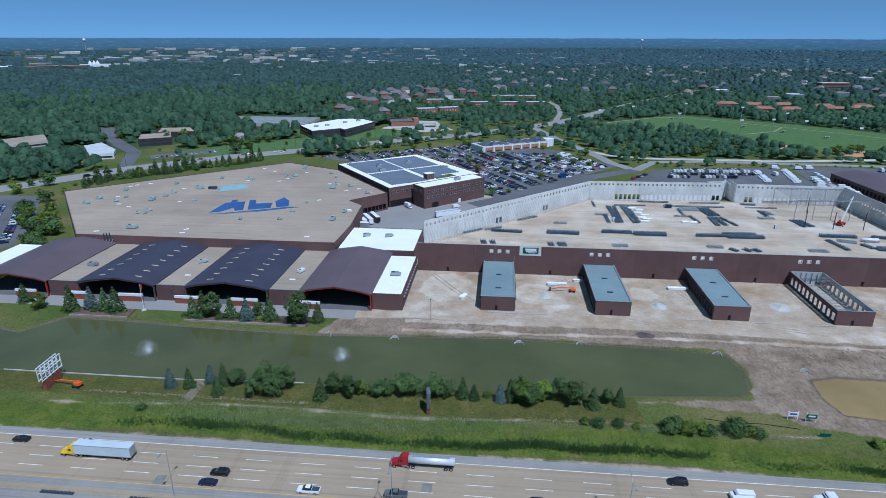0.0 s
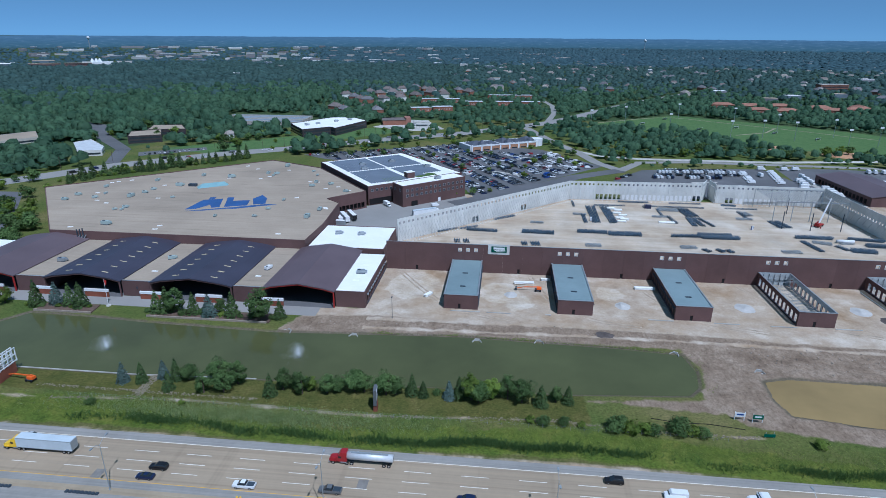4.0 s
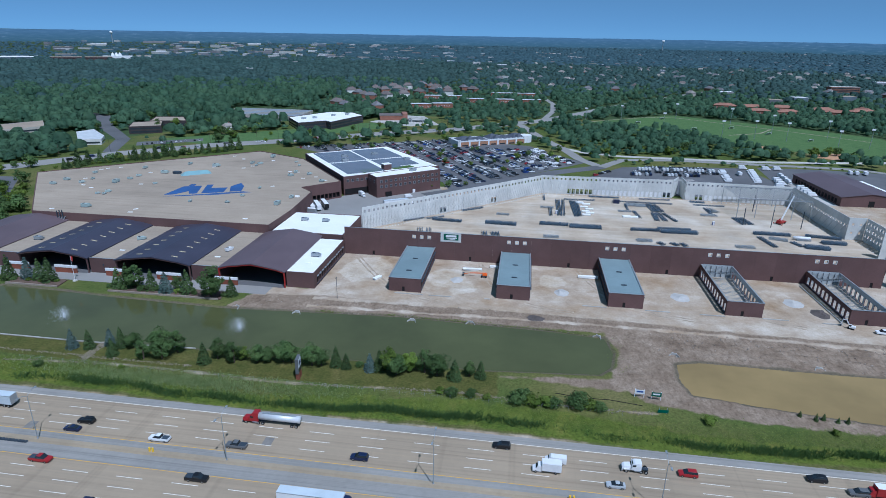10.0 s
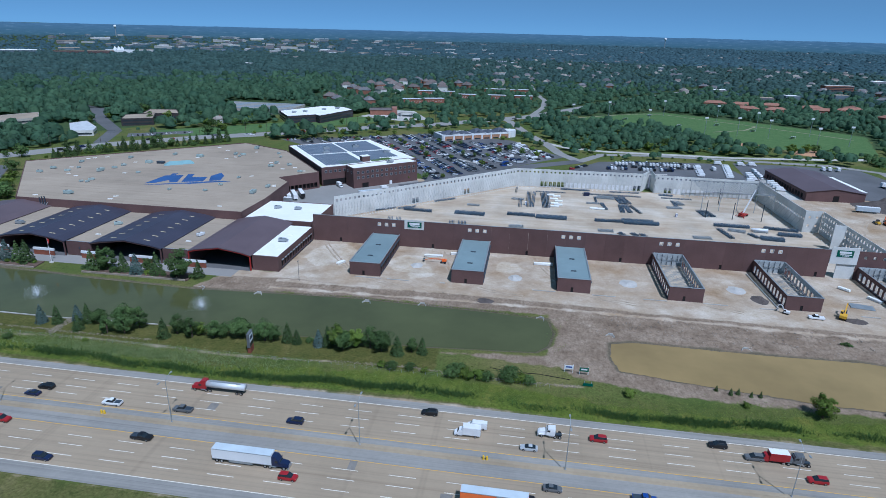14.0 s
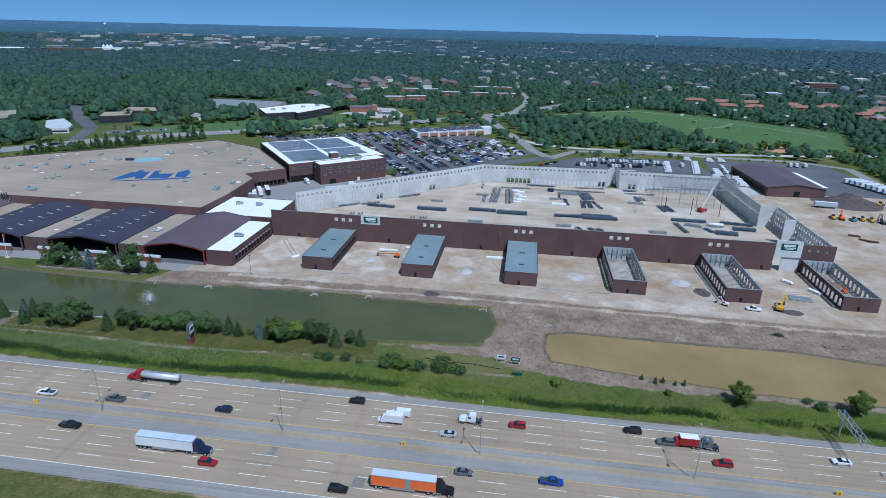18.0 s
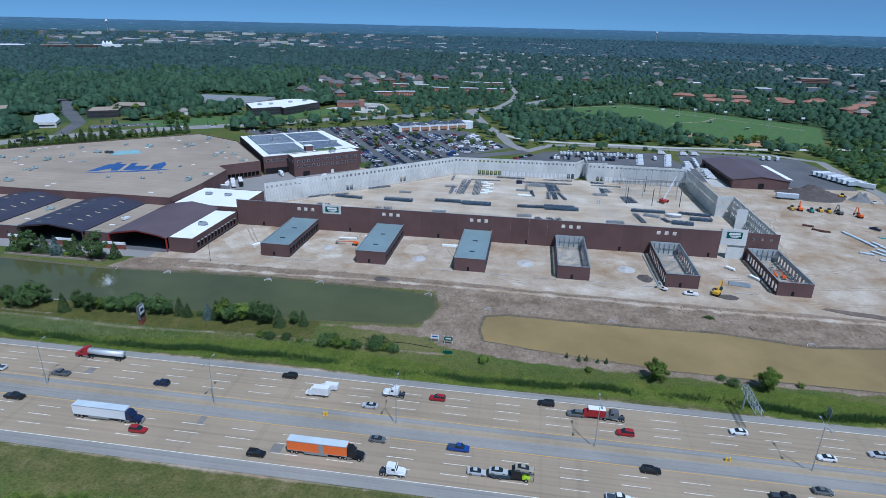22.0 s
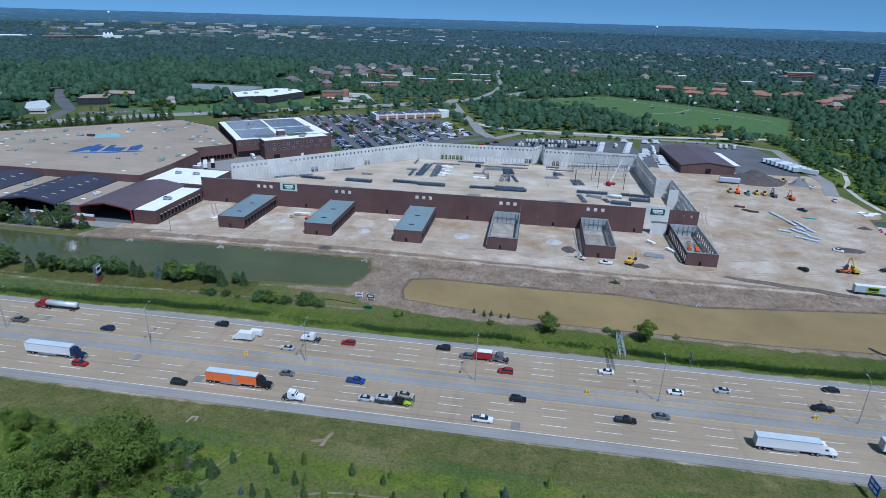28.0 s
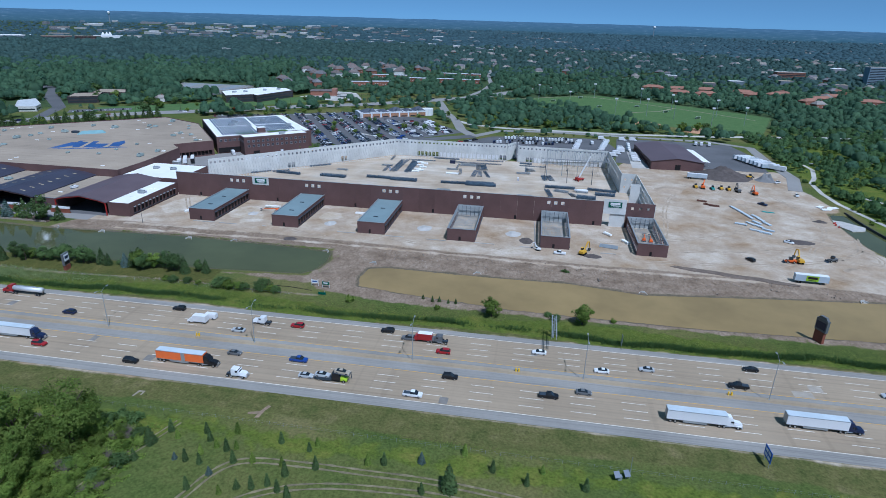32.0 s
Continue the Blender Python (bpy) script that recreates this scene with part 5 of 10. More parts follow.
# Leaf green shifted to teal: some distance haze is put into the colour.
CANOPYM = foliage("haze_tinted_canopy", (0.060, 0.114, 0.108), (0.106, 0.178, 0.156), 0.014)
PARKM = foliage("park_leaves", (0.050, 0.102, 0.040), (0.112, 0.182, 0.062), 0.04)
# Farthest crowns, paler and bluer: distance haze is painted into their colour.
HAZEM = foliage("haze_blue_canopy", (0.074, 0.138, 0.165), (0.100, 0.174, 0.202), 0.006)
BARK = paint("tree_bark", (0.10, 0.075, 0.055), 0.95, 1.0, 6.0, 0.3, world_space=False)
nrng = np.random.default_rng(3)


def cards(centres, size, squash=0.8, out=None):
    """Small square leaf clumps, turned at random or mostly towards out, the way leaves face the light."""
    n = len(centres)
    a = nrng.normal(size=(n, 3))
    a[:, 2] = np.abs(a[:, 2]) * 0.7
    if out is not None:
        a = out + 0.42 * a
    a /= np.linalg.norm(a, axis=1, keepdims=True)
    h = nrng.normal(size=(n, 3))
    u = np.cross(a, h)
    u /= np.linalg.norm(u, axis=1, keepdims=True)
    w = np.cross(a, u)
    s = (size * nrng.uniform(0.6, 1.4, (n, 1)))
    v = np.stack([centres - u * s, centres - w * s * squash, centres + u * s, centres + w * s * squash], 1).reshape(-1, 3)
    return v, np.arange(n * 4).reshape(n, 4)


def crown_points(n, w, h, base, lobes):
    """Points on the skins of many uneven clumps that together fill a rounded crown."""
    pts, outs = [], []
    for i in range(lobes):
        d = nrng.normal(size=3)
        d /= np.linalg.norm(d)
        q = nrng.uniform(0.15, 1.0) ** 0.5
        c = np.array([d[0] * w * 0.44 * q, d[1] * w * 0.44 * q, base + h * (0.47 + 0.44 * q * d[2])])
        c[:2] *= 1.15 - 0.5 * max(0.0, (c[2] - base) / h - 0.45)
        k = nrng.normal(size=(n // lobes, 3))
        k /= np.linalg.norm(k, axis=1, keepdims=True)
        k *= nrng.uniform(0.7, 1.15, (len(k), 1))
        pts.append(c + k * np.array([1.0, 1.0, 0.75]) * w * nrng.uniform(0.11, 0.2))
        whole = (c - np.array([0.0, 0.0, base + h * 0.45])) / (w * 0.5)
        o = k / np.linalg.norm(k, axis=1, keepdims=True) * 0.75 + whole + np.array([0.0, 0.0, 0.25])
        outs.append(o / np.linalg.norm(o, axis=1, keepdims=True))
    p = np.concatenate(pts)
    p[:, 2] = np.maximum(p[:, 2], base * 0.6 + 0.1)
    return p, np.concatenate(outs)


def tree_template(name, label, h, w, leaf, cards_n=3400, size=0.17, base=0.08):
    t = thing(name, label, "tree", "trees")
    trunk = Shape().tube((0, 0, -0.2), (0, 0, h * 0.55), 0.03 * h, 0.014 * h, 7)
    for i in range(5):
        a = i * 2.4
        trunk.tube((0, 0, h * (0.24 + 0.06 * i)), (math.cos(a) * w * 0.3, math.sin(a) * w * 0.3, h * (0.45 + 0.07 * i)), 0.012 * h, 0.005 * h, 5)
    part("trunk", trunk, BARK, t)
    pts, outs = crown_points(cards_n, w, h * (1 - base), h * base, 36)
    v, f = cards(pts, size, 0.8, outs)
    part("crown", big_mesh("crown", v, f, leaf), None, t)
    return t


def spruce_template(name, label, h, w, leaf, tiers=11, size=0.3):
    t = thing(name, label, "tree", "trees")
    part("trunk", Shape().tube((0, 0, -0.2), (0, 0, h * 0.9), 0.022 * h, 0.006 * h, 6), BARK, t)
    pts = []
    for k in range(tiers):
        f = k / (tiers - 1)
        r = w / 2 * (1 - f) ** 0.8 + 0.08
        z = h * (0.06 + 0.92 * f)
        for j in range(int(16 + 74 * (1 - f))):
            a = nrng.uniform(0, math.tau)
            rr = r * (0.3 + 0.7 * nrng.uniform() ** 0.5)
            pts.append((rr * math.cos(a), rr * math.sin(a), z - 0.25 * rr + nrng.uniform(-0.15, 0.15)))
    pts = np.array(pts)
    outs = pts * np.array([1.0, 1.0, 0.0]) / (np.hypot(pts[:, :1], pts[:, 1:2]) + 0.05) + np.array([0.0, 0.0, 0.7])
    v, f = cards(pts, size * 1.15, 0.6, outs)
    part("crown", big_mesh("crown", v, f, leaf), None, t)
    return t


BROAD = [tree_template("broadleaf_tree", "rounded green broadleaf tree on the grass", 7.5, 6.0, LEAF), tree_template("broadleaf_tree", "rounded green broadleaf tree on the grass", 6.5, 5.0, LEAF2),
         tree_template("broadleaf_tree", "upright green broadleaf tree on the grass", 8.5, 5.0, LEAF)]
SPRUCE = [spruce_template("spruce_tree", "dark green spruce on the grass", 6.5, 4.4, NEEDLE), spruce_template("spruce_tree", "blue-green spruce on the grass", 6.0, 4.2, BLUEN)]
JUNIPER = [spruce_template("juniper_tree", "narrow dark green juniper in rough grass", 3.2, 1.3, NEEDLE, 9, 0.22), spruce_template("juniper_tree", "small yellowish green juniper in rough grass", 2.4, 1.2, LEAF2, 8, 0.2)]
SHRUB = [tree_template("shrub", "low dense green shrub", 2.6, 3.4, LEAF, 900, 0.16, 0.02), tree_template("shrub", "low bright green shrub", 2.2, 2.8, LEAF2, 850, 0.155, 0.02)]
BIG = [tree_template("broadleaf_tree", "tall spreading broadleaf tree in a thicket", 15.0, 12.0, LEAF3, 9000, 0.18, 0.05), tree_template("broadleaf_tree", "tall bright broadleaf tree in a thicket", 9.5, 8.0, LEAF2, 7000, 0.155, 0.05)]
FARTREE = [tree_template("broadleaf_tree", "rounded green broadleaf tree beside roads and lots", 7.5, 6.5, LEAF, 520, 0.42, 0.1), tree_template("broadleaf_tree", "fresh green broadleaf tree beside roads and lots", 6.5, 5.6, LEAF2, 480, 0.40, 0.1)]
used = {}
trng = random.Random(11)


def plant(kinds, x, y, s=1.0, z=0.0, pick=None):
    k = trng.randrange(len(kinds)) if pick is None else pick
    ob, sc = kinds[k], s * trng.uniform(0.85, 1.18)
    m = pose(x, y, z, 0, 0, trng.uniform(0, 360)) @ Matrix.Diagonal((sc, sc, sc * trng.uniform(0.9, 1.1), 1))
    if ob.name in used:
        copy_thing(ob, m).matrix_basis = m
    else:
        used[ob.name] = 1
        ob.matrix_basis = m


# conifers and maples on the store's bank
for x, y in ((-178.4, 206), (-171, 208), (-164.5, 207.5), (-159, 206.5), (-125, 205.3), (-109.3, 205.4), (-93, 205.6), (-73.4, 206.2), (-204, 211.7), (-121, 206.0), (-102, 204)):
    plant(SPRUCE, x, y, 1.6, 0.0, 1 if x in (-171, -102) else 0)
for x, y, s in ((-117.6, 206, 1.05), (-80.5, 202.4, 0.95), (-193, 206, 0.7), (-98, 207, 0.5)):
    plant(BROAD, x, y, s * 1.7)
for x, y, s in ((-182, 205, 0.9), (-175, 204.5, 0.8), (-168, 205, 0.9), (-162, 204.8, 0.8), (-155, 206, 0.7), (-129, 205, 0.8), (-122, 203.5, 1.0), (-113, 204, 1.1), (-106, 205.5, 1.2), (-97, 204.5, 1.0), (-89, 204, 0.9), (-84, 205, 1.0), (-76, 204.5, 0.9)):
    plant(SHRUB, x, y, s)
# the row along the pond's near shore
for x, y, s in ((-76.4, 159.5, 0.85), (-69.5, 158.5, 0.8), (-72.1, 153.5, 0.8), (-78.2, 152.5, 0.7), (-53.8, 157, 0.75), (-49.4, 157.5, 0.75), (-47, 155.5, 0.6), (-44.9, 157.5, 0.65), (-39.4, 157, 0.8), (-36, 158, 0.6),
                (-31, 159, 0.95), (-27.6, 158.7, 0.85), (-20.5, 158, 0.95), (-17.4, 158.5, 0.75), (6.6, 158.3, 0.95), (8.8, 157, 0.8), (12.7, 160, 0.85), (17.8, 160, 0.95), (22.2, 158.7, 0.75), (32.6, 160, 0.6), (-86.5, 159, 0.6)):
    plant(BROAD, x, y, s * 1.42)
for x, y, k in ((-107.2, 155.4, 1), (-101.2, 156.1, 0), (-95.6, 159.5, 1), (-90.2, 153, 0), (-90.8, 158.8, 0), (-56.8, 153.5, 0), (-12.3, 159, 0), (-8.7, 158.5, 0), (-0.5, 158.3, 1), (2.6, 159, 0), (28, 157.8, 0), (36.4, 160, 0)):
    plant(SPRUCE, x, y, 1.05, 0.0, k)
for x, y, s in ((-4.5, 160, 0.7), (24.6, 149, 0.9), (28.2, 148.5, 1.1), (34.4, 149, 0.9), (39.4, 148.4, 1.0), (48.7, 148.2, 1.6), (51.0, 149.6, 1.6), (53.5, 147.3, 1.8), (57, 148.2, 1.7), (60, 147.6, 1.2), (67.3, 149.2, 1.9), (70.5, 148.4, 1.7), (73.5, 148.0, 1.2),
                (104.8, 146.8, 1.1), (139.5, 147.2, 0.9), (181.7, 149.8, 0.9), (184.5, 147, 1.1), (-110, 143, 0.9), (-82, 146, 0.7), (206, 150, 0.8)):
    plant(SHRUB, x, y, s, -0.1)
for x, y in ((132.6, 154.3), (136.6, 153), (139.2, 154), (142.9, 153.2), (145.8, 153.6)):
    plant(SPRUCE, x, y, 0.32, 0, 0)
plant(BROAD, 160.6, 145.6, 1.5, 0, 1)
plant(BROAD, 194.3, 146.2, 1.4, 0, 1)
# the rough field south of the highway
for x, y in ((85.4, 60), (91.8, 63.3), (94.3, 60.5), (99.8, 64.8), (82.3, 62.1), (92, 52.6), (94.5, 55.5), (96, 52.2), (97.2, 58.5), (100.3, 57.8), (102.4, 58.9), (103.9, 54.3), (108.6, 55.2), (112.7, 63.4), (116.2, 55.5), (118.3, 52.5), (120.9, 61.9),
             (122.3, 64), (124.8, 56), (136.9, 60.1), (140.9, 60.9), (97.4, 44.1), (112.2, 47), (115.5, 48.7), (118.6, 47.2), (121.6, 45.8), (152, 53.1), (160.4, 68.3), (168, 63.5), (176.5, 60.5), (180.3, 65.2), (190.6, 61.3)):
    plant(JUNIPER, x, y, 1.1)
for x, y, s in ((100.2, 49.3, 0.5), (79.6, 56.9, 0.75), (79.3, 50.7, 0.6), (108.8, 46.4, 0.45), (150, 63.3, 0.55), (158.1, 55.7, 1.0), (89.1, 52.6, 0.4)):
    plant(SPRUCE, x, y, s)
for x, y, k, sc in ((60.5, 52.8, 0, 1.26), (51.8, 46.0, 0, 1.12), (45, 38, 0, 1.1), (57, 38, 0, 0.75), (38, 35, 1, 1.0), (64, 57.5, 1, 0.55), (55.5, 57, 1, 0.45), (67.5, 53, 1, 0.42), (30.1, 61.7, 1, 0.62), (26.1, 56.5, 1, 0.66), (19, 66.0, 1, 0.58), (22, 61.5, 1, 0.62), (15, 57, 0, 0.5), (11, 63, 1, 0.62), (7, 58, 1, 0.66), (34.5, 57, 1, 0.5), (13.5, 66.5, 1, 0.42), (4, 64, 1, 0.5), (24, 48, 1, 0.6), (30, 42, 0, 0.75),
                    (48, 30, 0, 0.9), (62, 41, 1, 0.6), (66, 36, 1, 0.62), (70, 43, 0, 0.42), (72, 36.5, 0, 0.4), (74, 47, 1, 0.36), (68, 48, 1, 0.42), (62, 47.5, 1, 0.45), (75, 54, 1, 0.3), (71, 57.5, 0, 0.32), (68.5, 61, 1, 0.36), (73.5, 61, 1, 0.27), (77, 42, 0, 0.3), (59, 32, 0, 0.7), (70, 31, 1, 0.5)):
    plant(BIG, x, y, sc, 0, k)
for x, y in ((66.5, 64.2), (70.5, 64), (75.5, 58.5), (77.3, 56.3), (72, 54), (70, 50.5), (77, 48.5), (74, 43), (79, 40), (66, 45), (63, 50.5), (64.5, 61), (57, 60), (48, 52), (45, 46), (33, 58), (36, 52), (28, 65), (23, 66), (78, 36), (75, 33), (66, 32)):
    plant(SHRUB, x, y, trng.uniform(0.8, 1.5), 0, trng.randrange(2))
# bare grey brush between the green
TWIG = paint("grey_twigs", (0.20, 0.165, 0.145), 0.95, 0.8, 5.0, 0.25, world_space=False)
brush = thing("bare_shrub", "leafless grey-brown brush in the thicket", "shrub", "bare shrubs")
twigs = Shape()
for i in range(130):
    a, q, h = trng.uniform(0, math.tau), trng.random() ** 0.6, trng.uniform(0.6, 2.6)
    p = Vector((math.cos(a) * q * 0.5, math.sin(a) * q * 0.5, -0.1))
    m = p + Vector((math.cos(a) * q * 0.7, math.sin(a) * q * 0.7, h * 0.6))
    e = m + Vector((trng.uniform(-0.7, 0.7), trng.uniform(-0.7, 0.7), h * 0.4))
    twigs.tube(p, m, 0.03, 0.02, 3).tube(m, e, 0.02, 0.01, 3).tube(m, m + Vector((trng.uniform(-0.8, 0.8), trng.uniform(-0.8, 0.8), h * 0.25)), 0.016, 0.008, 3)
part("brushwood", twigs, TWIG, brush)
bare = [(72.9, 58.1, 1.1), (71.2, 59.6, 0.9), (69.6, 56.6, 1.0), (67.3, 43.0, 1.1), (77.9, 40.0, 1.0), (73.0, 50.0, 0.9), (56.4, 49.0, 1.3), (44, 60, 0.8), (75.5, 37.5, 1.0), (64.0, 44.0, 1.0)]
brush.matrix_basis = pose(bare[0][0], bare[0][1], 0) @ Matrix.Scale(bare[0][2], 4)
for x, y, sc in bare[1:]:
    m = pose(x, y, 0, 0, 0, trng.uniform(0, 360)) @ Matrix.Scale(sc, 4)
    copy_thing(brush, m).matrix_basis = m
# low scrub between the thicket's trees
n = 46000
sx, sy = nrng.uniform(14, 82, n), nrng.uniform(26, 67, n)
lump = np.sin(sx * 0.75 + 1.3 * np.sin(sy * 0.5)) * np.sin(sy * 0.82 + 0.8 * np.sin(sx * 0.43))
core = np.minimum(inside([(58, 26), (82, 26), (80.5, 42), (77.5, 50), (78.5, 57), (76, 64), (64, 66), (57, 58)], sx, sy), 6.0)
tall = np.where(core > 0, (0.3 + 1.5 * np.clip(core / 4, 0, 1)) * np.clip(lump + 0.6, 0, 1.3), 0.55 * np.clip(lump - 0.25, 0, 1))
ok = tall > 0.1
v, f = cards(np.stack([sx, sy, tall * nrng.uniform(0.2, 1.0, n)], 1)[ok], 0.2, 0.8, np.array([[0.0, -0.2, 1.0]]))
tagged(new("scrub", big_mesh("scrub", v, f, LEAF2)), "low bright green scrub in the thicket", "scrub", kind="stuff")
for i in range(20):
    plant(JUNIPER, trng.uniform(100, 230), trng.uniform(22, 46), 1.0)
# trees along the main road, by the lots and in the park
for x, y in ((-313, 406), (-314, 412), (-308, 415), (-307, 421), (-292, 441), (-290, 444.5), (-287, 449), (-281, 450), (-276, 452.5), (-272.5, 455.5), (-269, 460), (-252, 483), (-248, 487), (-233, 498), (-228, 503)):
    plant(SPRUCE, x, y, 1.25, 0, 0)
for x, y in ((-355, 404), (-348, 381), (-343, 406), (-313, 384), (-311, 362), (-294, 345), (-271, 478), (-257, 545), (-282, 660), (-335, 655), (-356, 635), (-275, 320), (-262, 306), (-255, 298), (-270, 300)):
    plant(FARTREE, x, y, trng.uniform(1.0, 1.6))
for i in range(34):
    k = i / 33
    x, y = -322 + 104 * k + trng.uniform(-4, 4), 410 + 104 * k + trng.uniform(-4, 6)
    plant(SHRUB, x, y, trng.uniform(0.9, 1.7))
for k in (0.05, 0.1, 0.16, 0.34, 0.39, 0.45, 0.5, 0.55, 0.72, 0.76, 0.9, 0.95):
    plant(SPRUCE, -320 + 104 * k, 418 + 104 * k, trng.uniform(1.5, 2.0), 0, 0)
for k in (0.22, 0.26, 0.62):
    plant(FARTREE, -320 + 104 * k, 416 + 104 * k, 1.25)
for i in range(16):
    k = i / 15
    plant(FARTREE, -294 + 64 * k - trng.uniform(7, 17), 346 - 74 * k - trng.uniform(2, 9), trng.uniform(0.9, 1.4))
for x, y in ((-20, 404), (-8, 412), (4, 420), (-30, 520), (20, 505), (50, 540), (-60, 560), (-5, 560), (30, 470), (-100, 545), (-130, 540), (70, 545), (75, 520), (-90, 590), (-40, 618), (0, 612), (40, 600), (-128, 590), (-150, 560), (-160, 570), (-75, 600)):
    plant(FARTREE, x, y, trng.uniform(0.6, 1.1))
for x, y in ((-180, 566), (-168, 576), (-150, 588), (-138, 598), (-118, 612), (-104, 622), (-90, 634), (-70, 646), (-52, 662), (-36, 652), (-24, 634), (-34, 604), (62, 612), (70, 622), (58, 628), (84, 600), (78, 570), (108, 560), (-214, 560), (-196, 548), (-226, 600), (-190, 622), (-150, 655), (-128, 690), (-110, 668), (-75, 692)):
    plant(FARTREE, x, y, trng.uniform(0.7, 1.15))
for i in range(36):
    plant(FARTREE, trng.uniform(394, 500), trng.uniform(290, 560), trng.uniform(0.7, 1.3), 0)
for i in range(40):
    x = trng.uniform(95, 350)
    plant(FARTREE, x, 556 + trng.uniform(14, 50) + 0.03 * x, trng.uniform(0.9, 1.5))
for i in range(22):
    plant(SHRUB, 120 + i * 10 + trng.uniform(-3, 3), 541 + trng.uniform(-3, 3), trng.uniform(0.5, 0.9))
for i in range(30):
    plant(SHRUB, trng.uniform(366, 384), trng.uniform(290, 420), trng.uniform(0.6, 1.2))

for i in range(60):
    x, y = trng.uniform(-430, -235), trng.uniform(500, 690)
    if min(math.dist((x, y), q[:2]) for q in ((-300, 540), (-352, 572), (-370, 662), (-383, 530), (-285, 620), (-330, 520), (-210, 690))) > 24 and abs((y - 478) - 0.74 * (x + 317)) > 34:
        plant(FARTREE, x, y, trng.uniform(1.0, 1.7))
for x, y, q in ((189.5, 195.1, 0.7), (188.3, 195.6, 0.5), (190.6, 194.6, 0.5)):
    plant(SHRUB, x, y, q, -0.5)
# reeds and weeds in the ditch and on the banks
def tufts(name, xy, h, spread, label, leaf):
    n = len(xy)
    base = np.concatenate([xy, np.full((n, 1), -0.35)], 1)
    v, f = [], []
    for k in range(3):
        a = nrng.uniform(0, math.tau, n)
        d = np.stack([np.cos(a), np.sin(a), np.zeros(n)], 1) * (spread * nrng.uniform(0.5, 1.2, (n, 1)))
        hh = h * nrng.uniform(0.6, 1.3, n)
        lean = nrng.normal(size=(n, 3)) * 0.5 * h
        lean[:, 2] = hh
        v.append(np.stack([base - d, base + d, base + d * 0.35 + lean, base - d * 0.35 + lean], 1))
    v = np.concatenate(v).reshape(-1, 3)
    return tagged(new(name, big_mesh(name, v, np.arange(len(v)).reshape(-1, 4), leaf)), label, "reeds", kind="stuff")


def strip(n, x0, x1, mid, half):
    x = nrng.uniform(x0, x1, n)
    return np.stack([x, mid + half * nrng.normal(size=n) * 0.55 + 1.5 * np.sin(x * 0.05)], 1)


bed = strip(26000, -170, 345, 136.6, 1.9)
bed[:, 1] += 1.1 * np.sin(bed[:, 0] * 0.19) * np.sin(bed[:, 0] * 0.047 + 1.0)
bed = bed[np.sin(bed[:, 0] * 0.061 + 0.6) + 0.7 * np.sin(bed[:, 0] * 0.023 + 2.0) + 0.5 * np.sin(bed[:, 0] * 0.27) + 0.6 * nrng.normal(size=len(bed)) > np.where(bed[:, 0] > 60, -0.55, np.where(bed[:, 0] > -60, -0.2, 0.75))]
tufts("reeds", bed, 1.0, 0.07, "tall dark green reeds along the ditch", REEDM)
tufts("reeds", np.stack([nrng.normal(-62, 24, 7000), nrng.normal(143.2, 2.2, 7000)], 1), 0.7, 0.06, "pale flowering reeds beside the ditch", PALEREED)
SHOREX, SHOREY = (-72, -34, 0, 59, 80), (195, 197.5, 199.5, 197.3, 195)


def shore_line(x):
    return np.stack([x, np.interp(x, SHOREX, SHOREY) + nrng.uniform(0.1, 2.2, len(x))], 1)


shore = np.concatenate([shore_line(nrng.normal(x, w, 420)) for x, w in ((-29, 3.5), (-4, 3), (12, 4), (24, 3), (44, 5), (58, 4), (70, 4))])
spots = np.concatenate([strip(42000, -170, 345, 142.6, 5.0), strip(2500, 14, 260, 70.0, 1.2), shore, np.stack([nrng.normal(84, 1.6, 500), nrng.uniform(168, 198, 500)], 1)])
low = np.where(spots[:, 1] > 160, -0.15, -0.55 * np.exp(-((spots[:, 1] - 140 - 2 * np.sin(spots[:, 0] * 0.02)) / 4.5) ** 2))
v, f = cards(np.column_stack([spots, low + nrng.uniform(0.0, 0.16, len(spots))]), 0.15, 0.7, np.array([[0.0, -0.35, 1.0]]))
tagged(new("weeds", big_mesh("weeds", v, f, WEEDM)), "rough green weeds on the banks", "weeds", kind="stuff")

# ---- vehicles ----
TYRE = paint("black_rubber", (0.014, 0.014, 0.015), 0.85, 1.0, 8.0, 0.2, world_space=False)
CARGLASS = paint("dark_car_glass", (0.02, 0.025, 0.03), 0.06, 0.5, 2.0, 0.1, world_space=False, spec=0.7)
CHROME = paint("bright_metal", (0.55, 0.56, 0.57), 0.3, 0.4, 2.0, 0.1, metal=0.8, world_space=False)
CAR = {k: paint("car_paint_" + k, c, 0.3, 0.5, 3.0, 0.05, world_space=False, spec=0.5) for k, c in
       dict(black=(0.012, 0.012, 0.014), white=(0.72, 0.73, 0.74), silver=(0.42, 0.44, 0.46), grey=(0.12, 0.125, 0.13), red=(0.30, 0.015, 0.02), blue=(0.02, 0.06, 0.26), navy=(0.012, 0.02, 0.06), orange=(0.78, 0.16, 0.03), yellow=(0.75, 0.48, 0.02), teal=(0.05, 0.3, 0.28), beige=(0.36, 0.31, 0.24)).items()}
WHEEL = Shape().tube((0, -0.12, 0.34), (0, 0.12, 0.34), 0.34, 0.34, 12).mesh("wheel", TYRE)
BIGWHEEL = Shape().tube((0, -0.16, 0.5), (0, 0.16, 0.5), 0.5, 0.5, 12).mesh("wheel", TYRE)
RIM = Shape().tube((0, -0.13, 0.34), (0, 0.13, 0.34), 0.19, 0.19, 8).mesh("rim", CHROME)
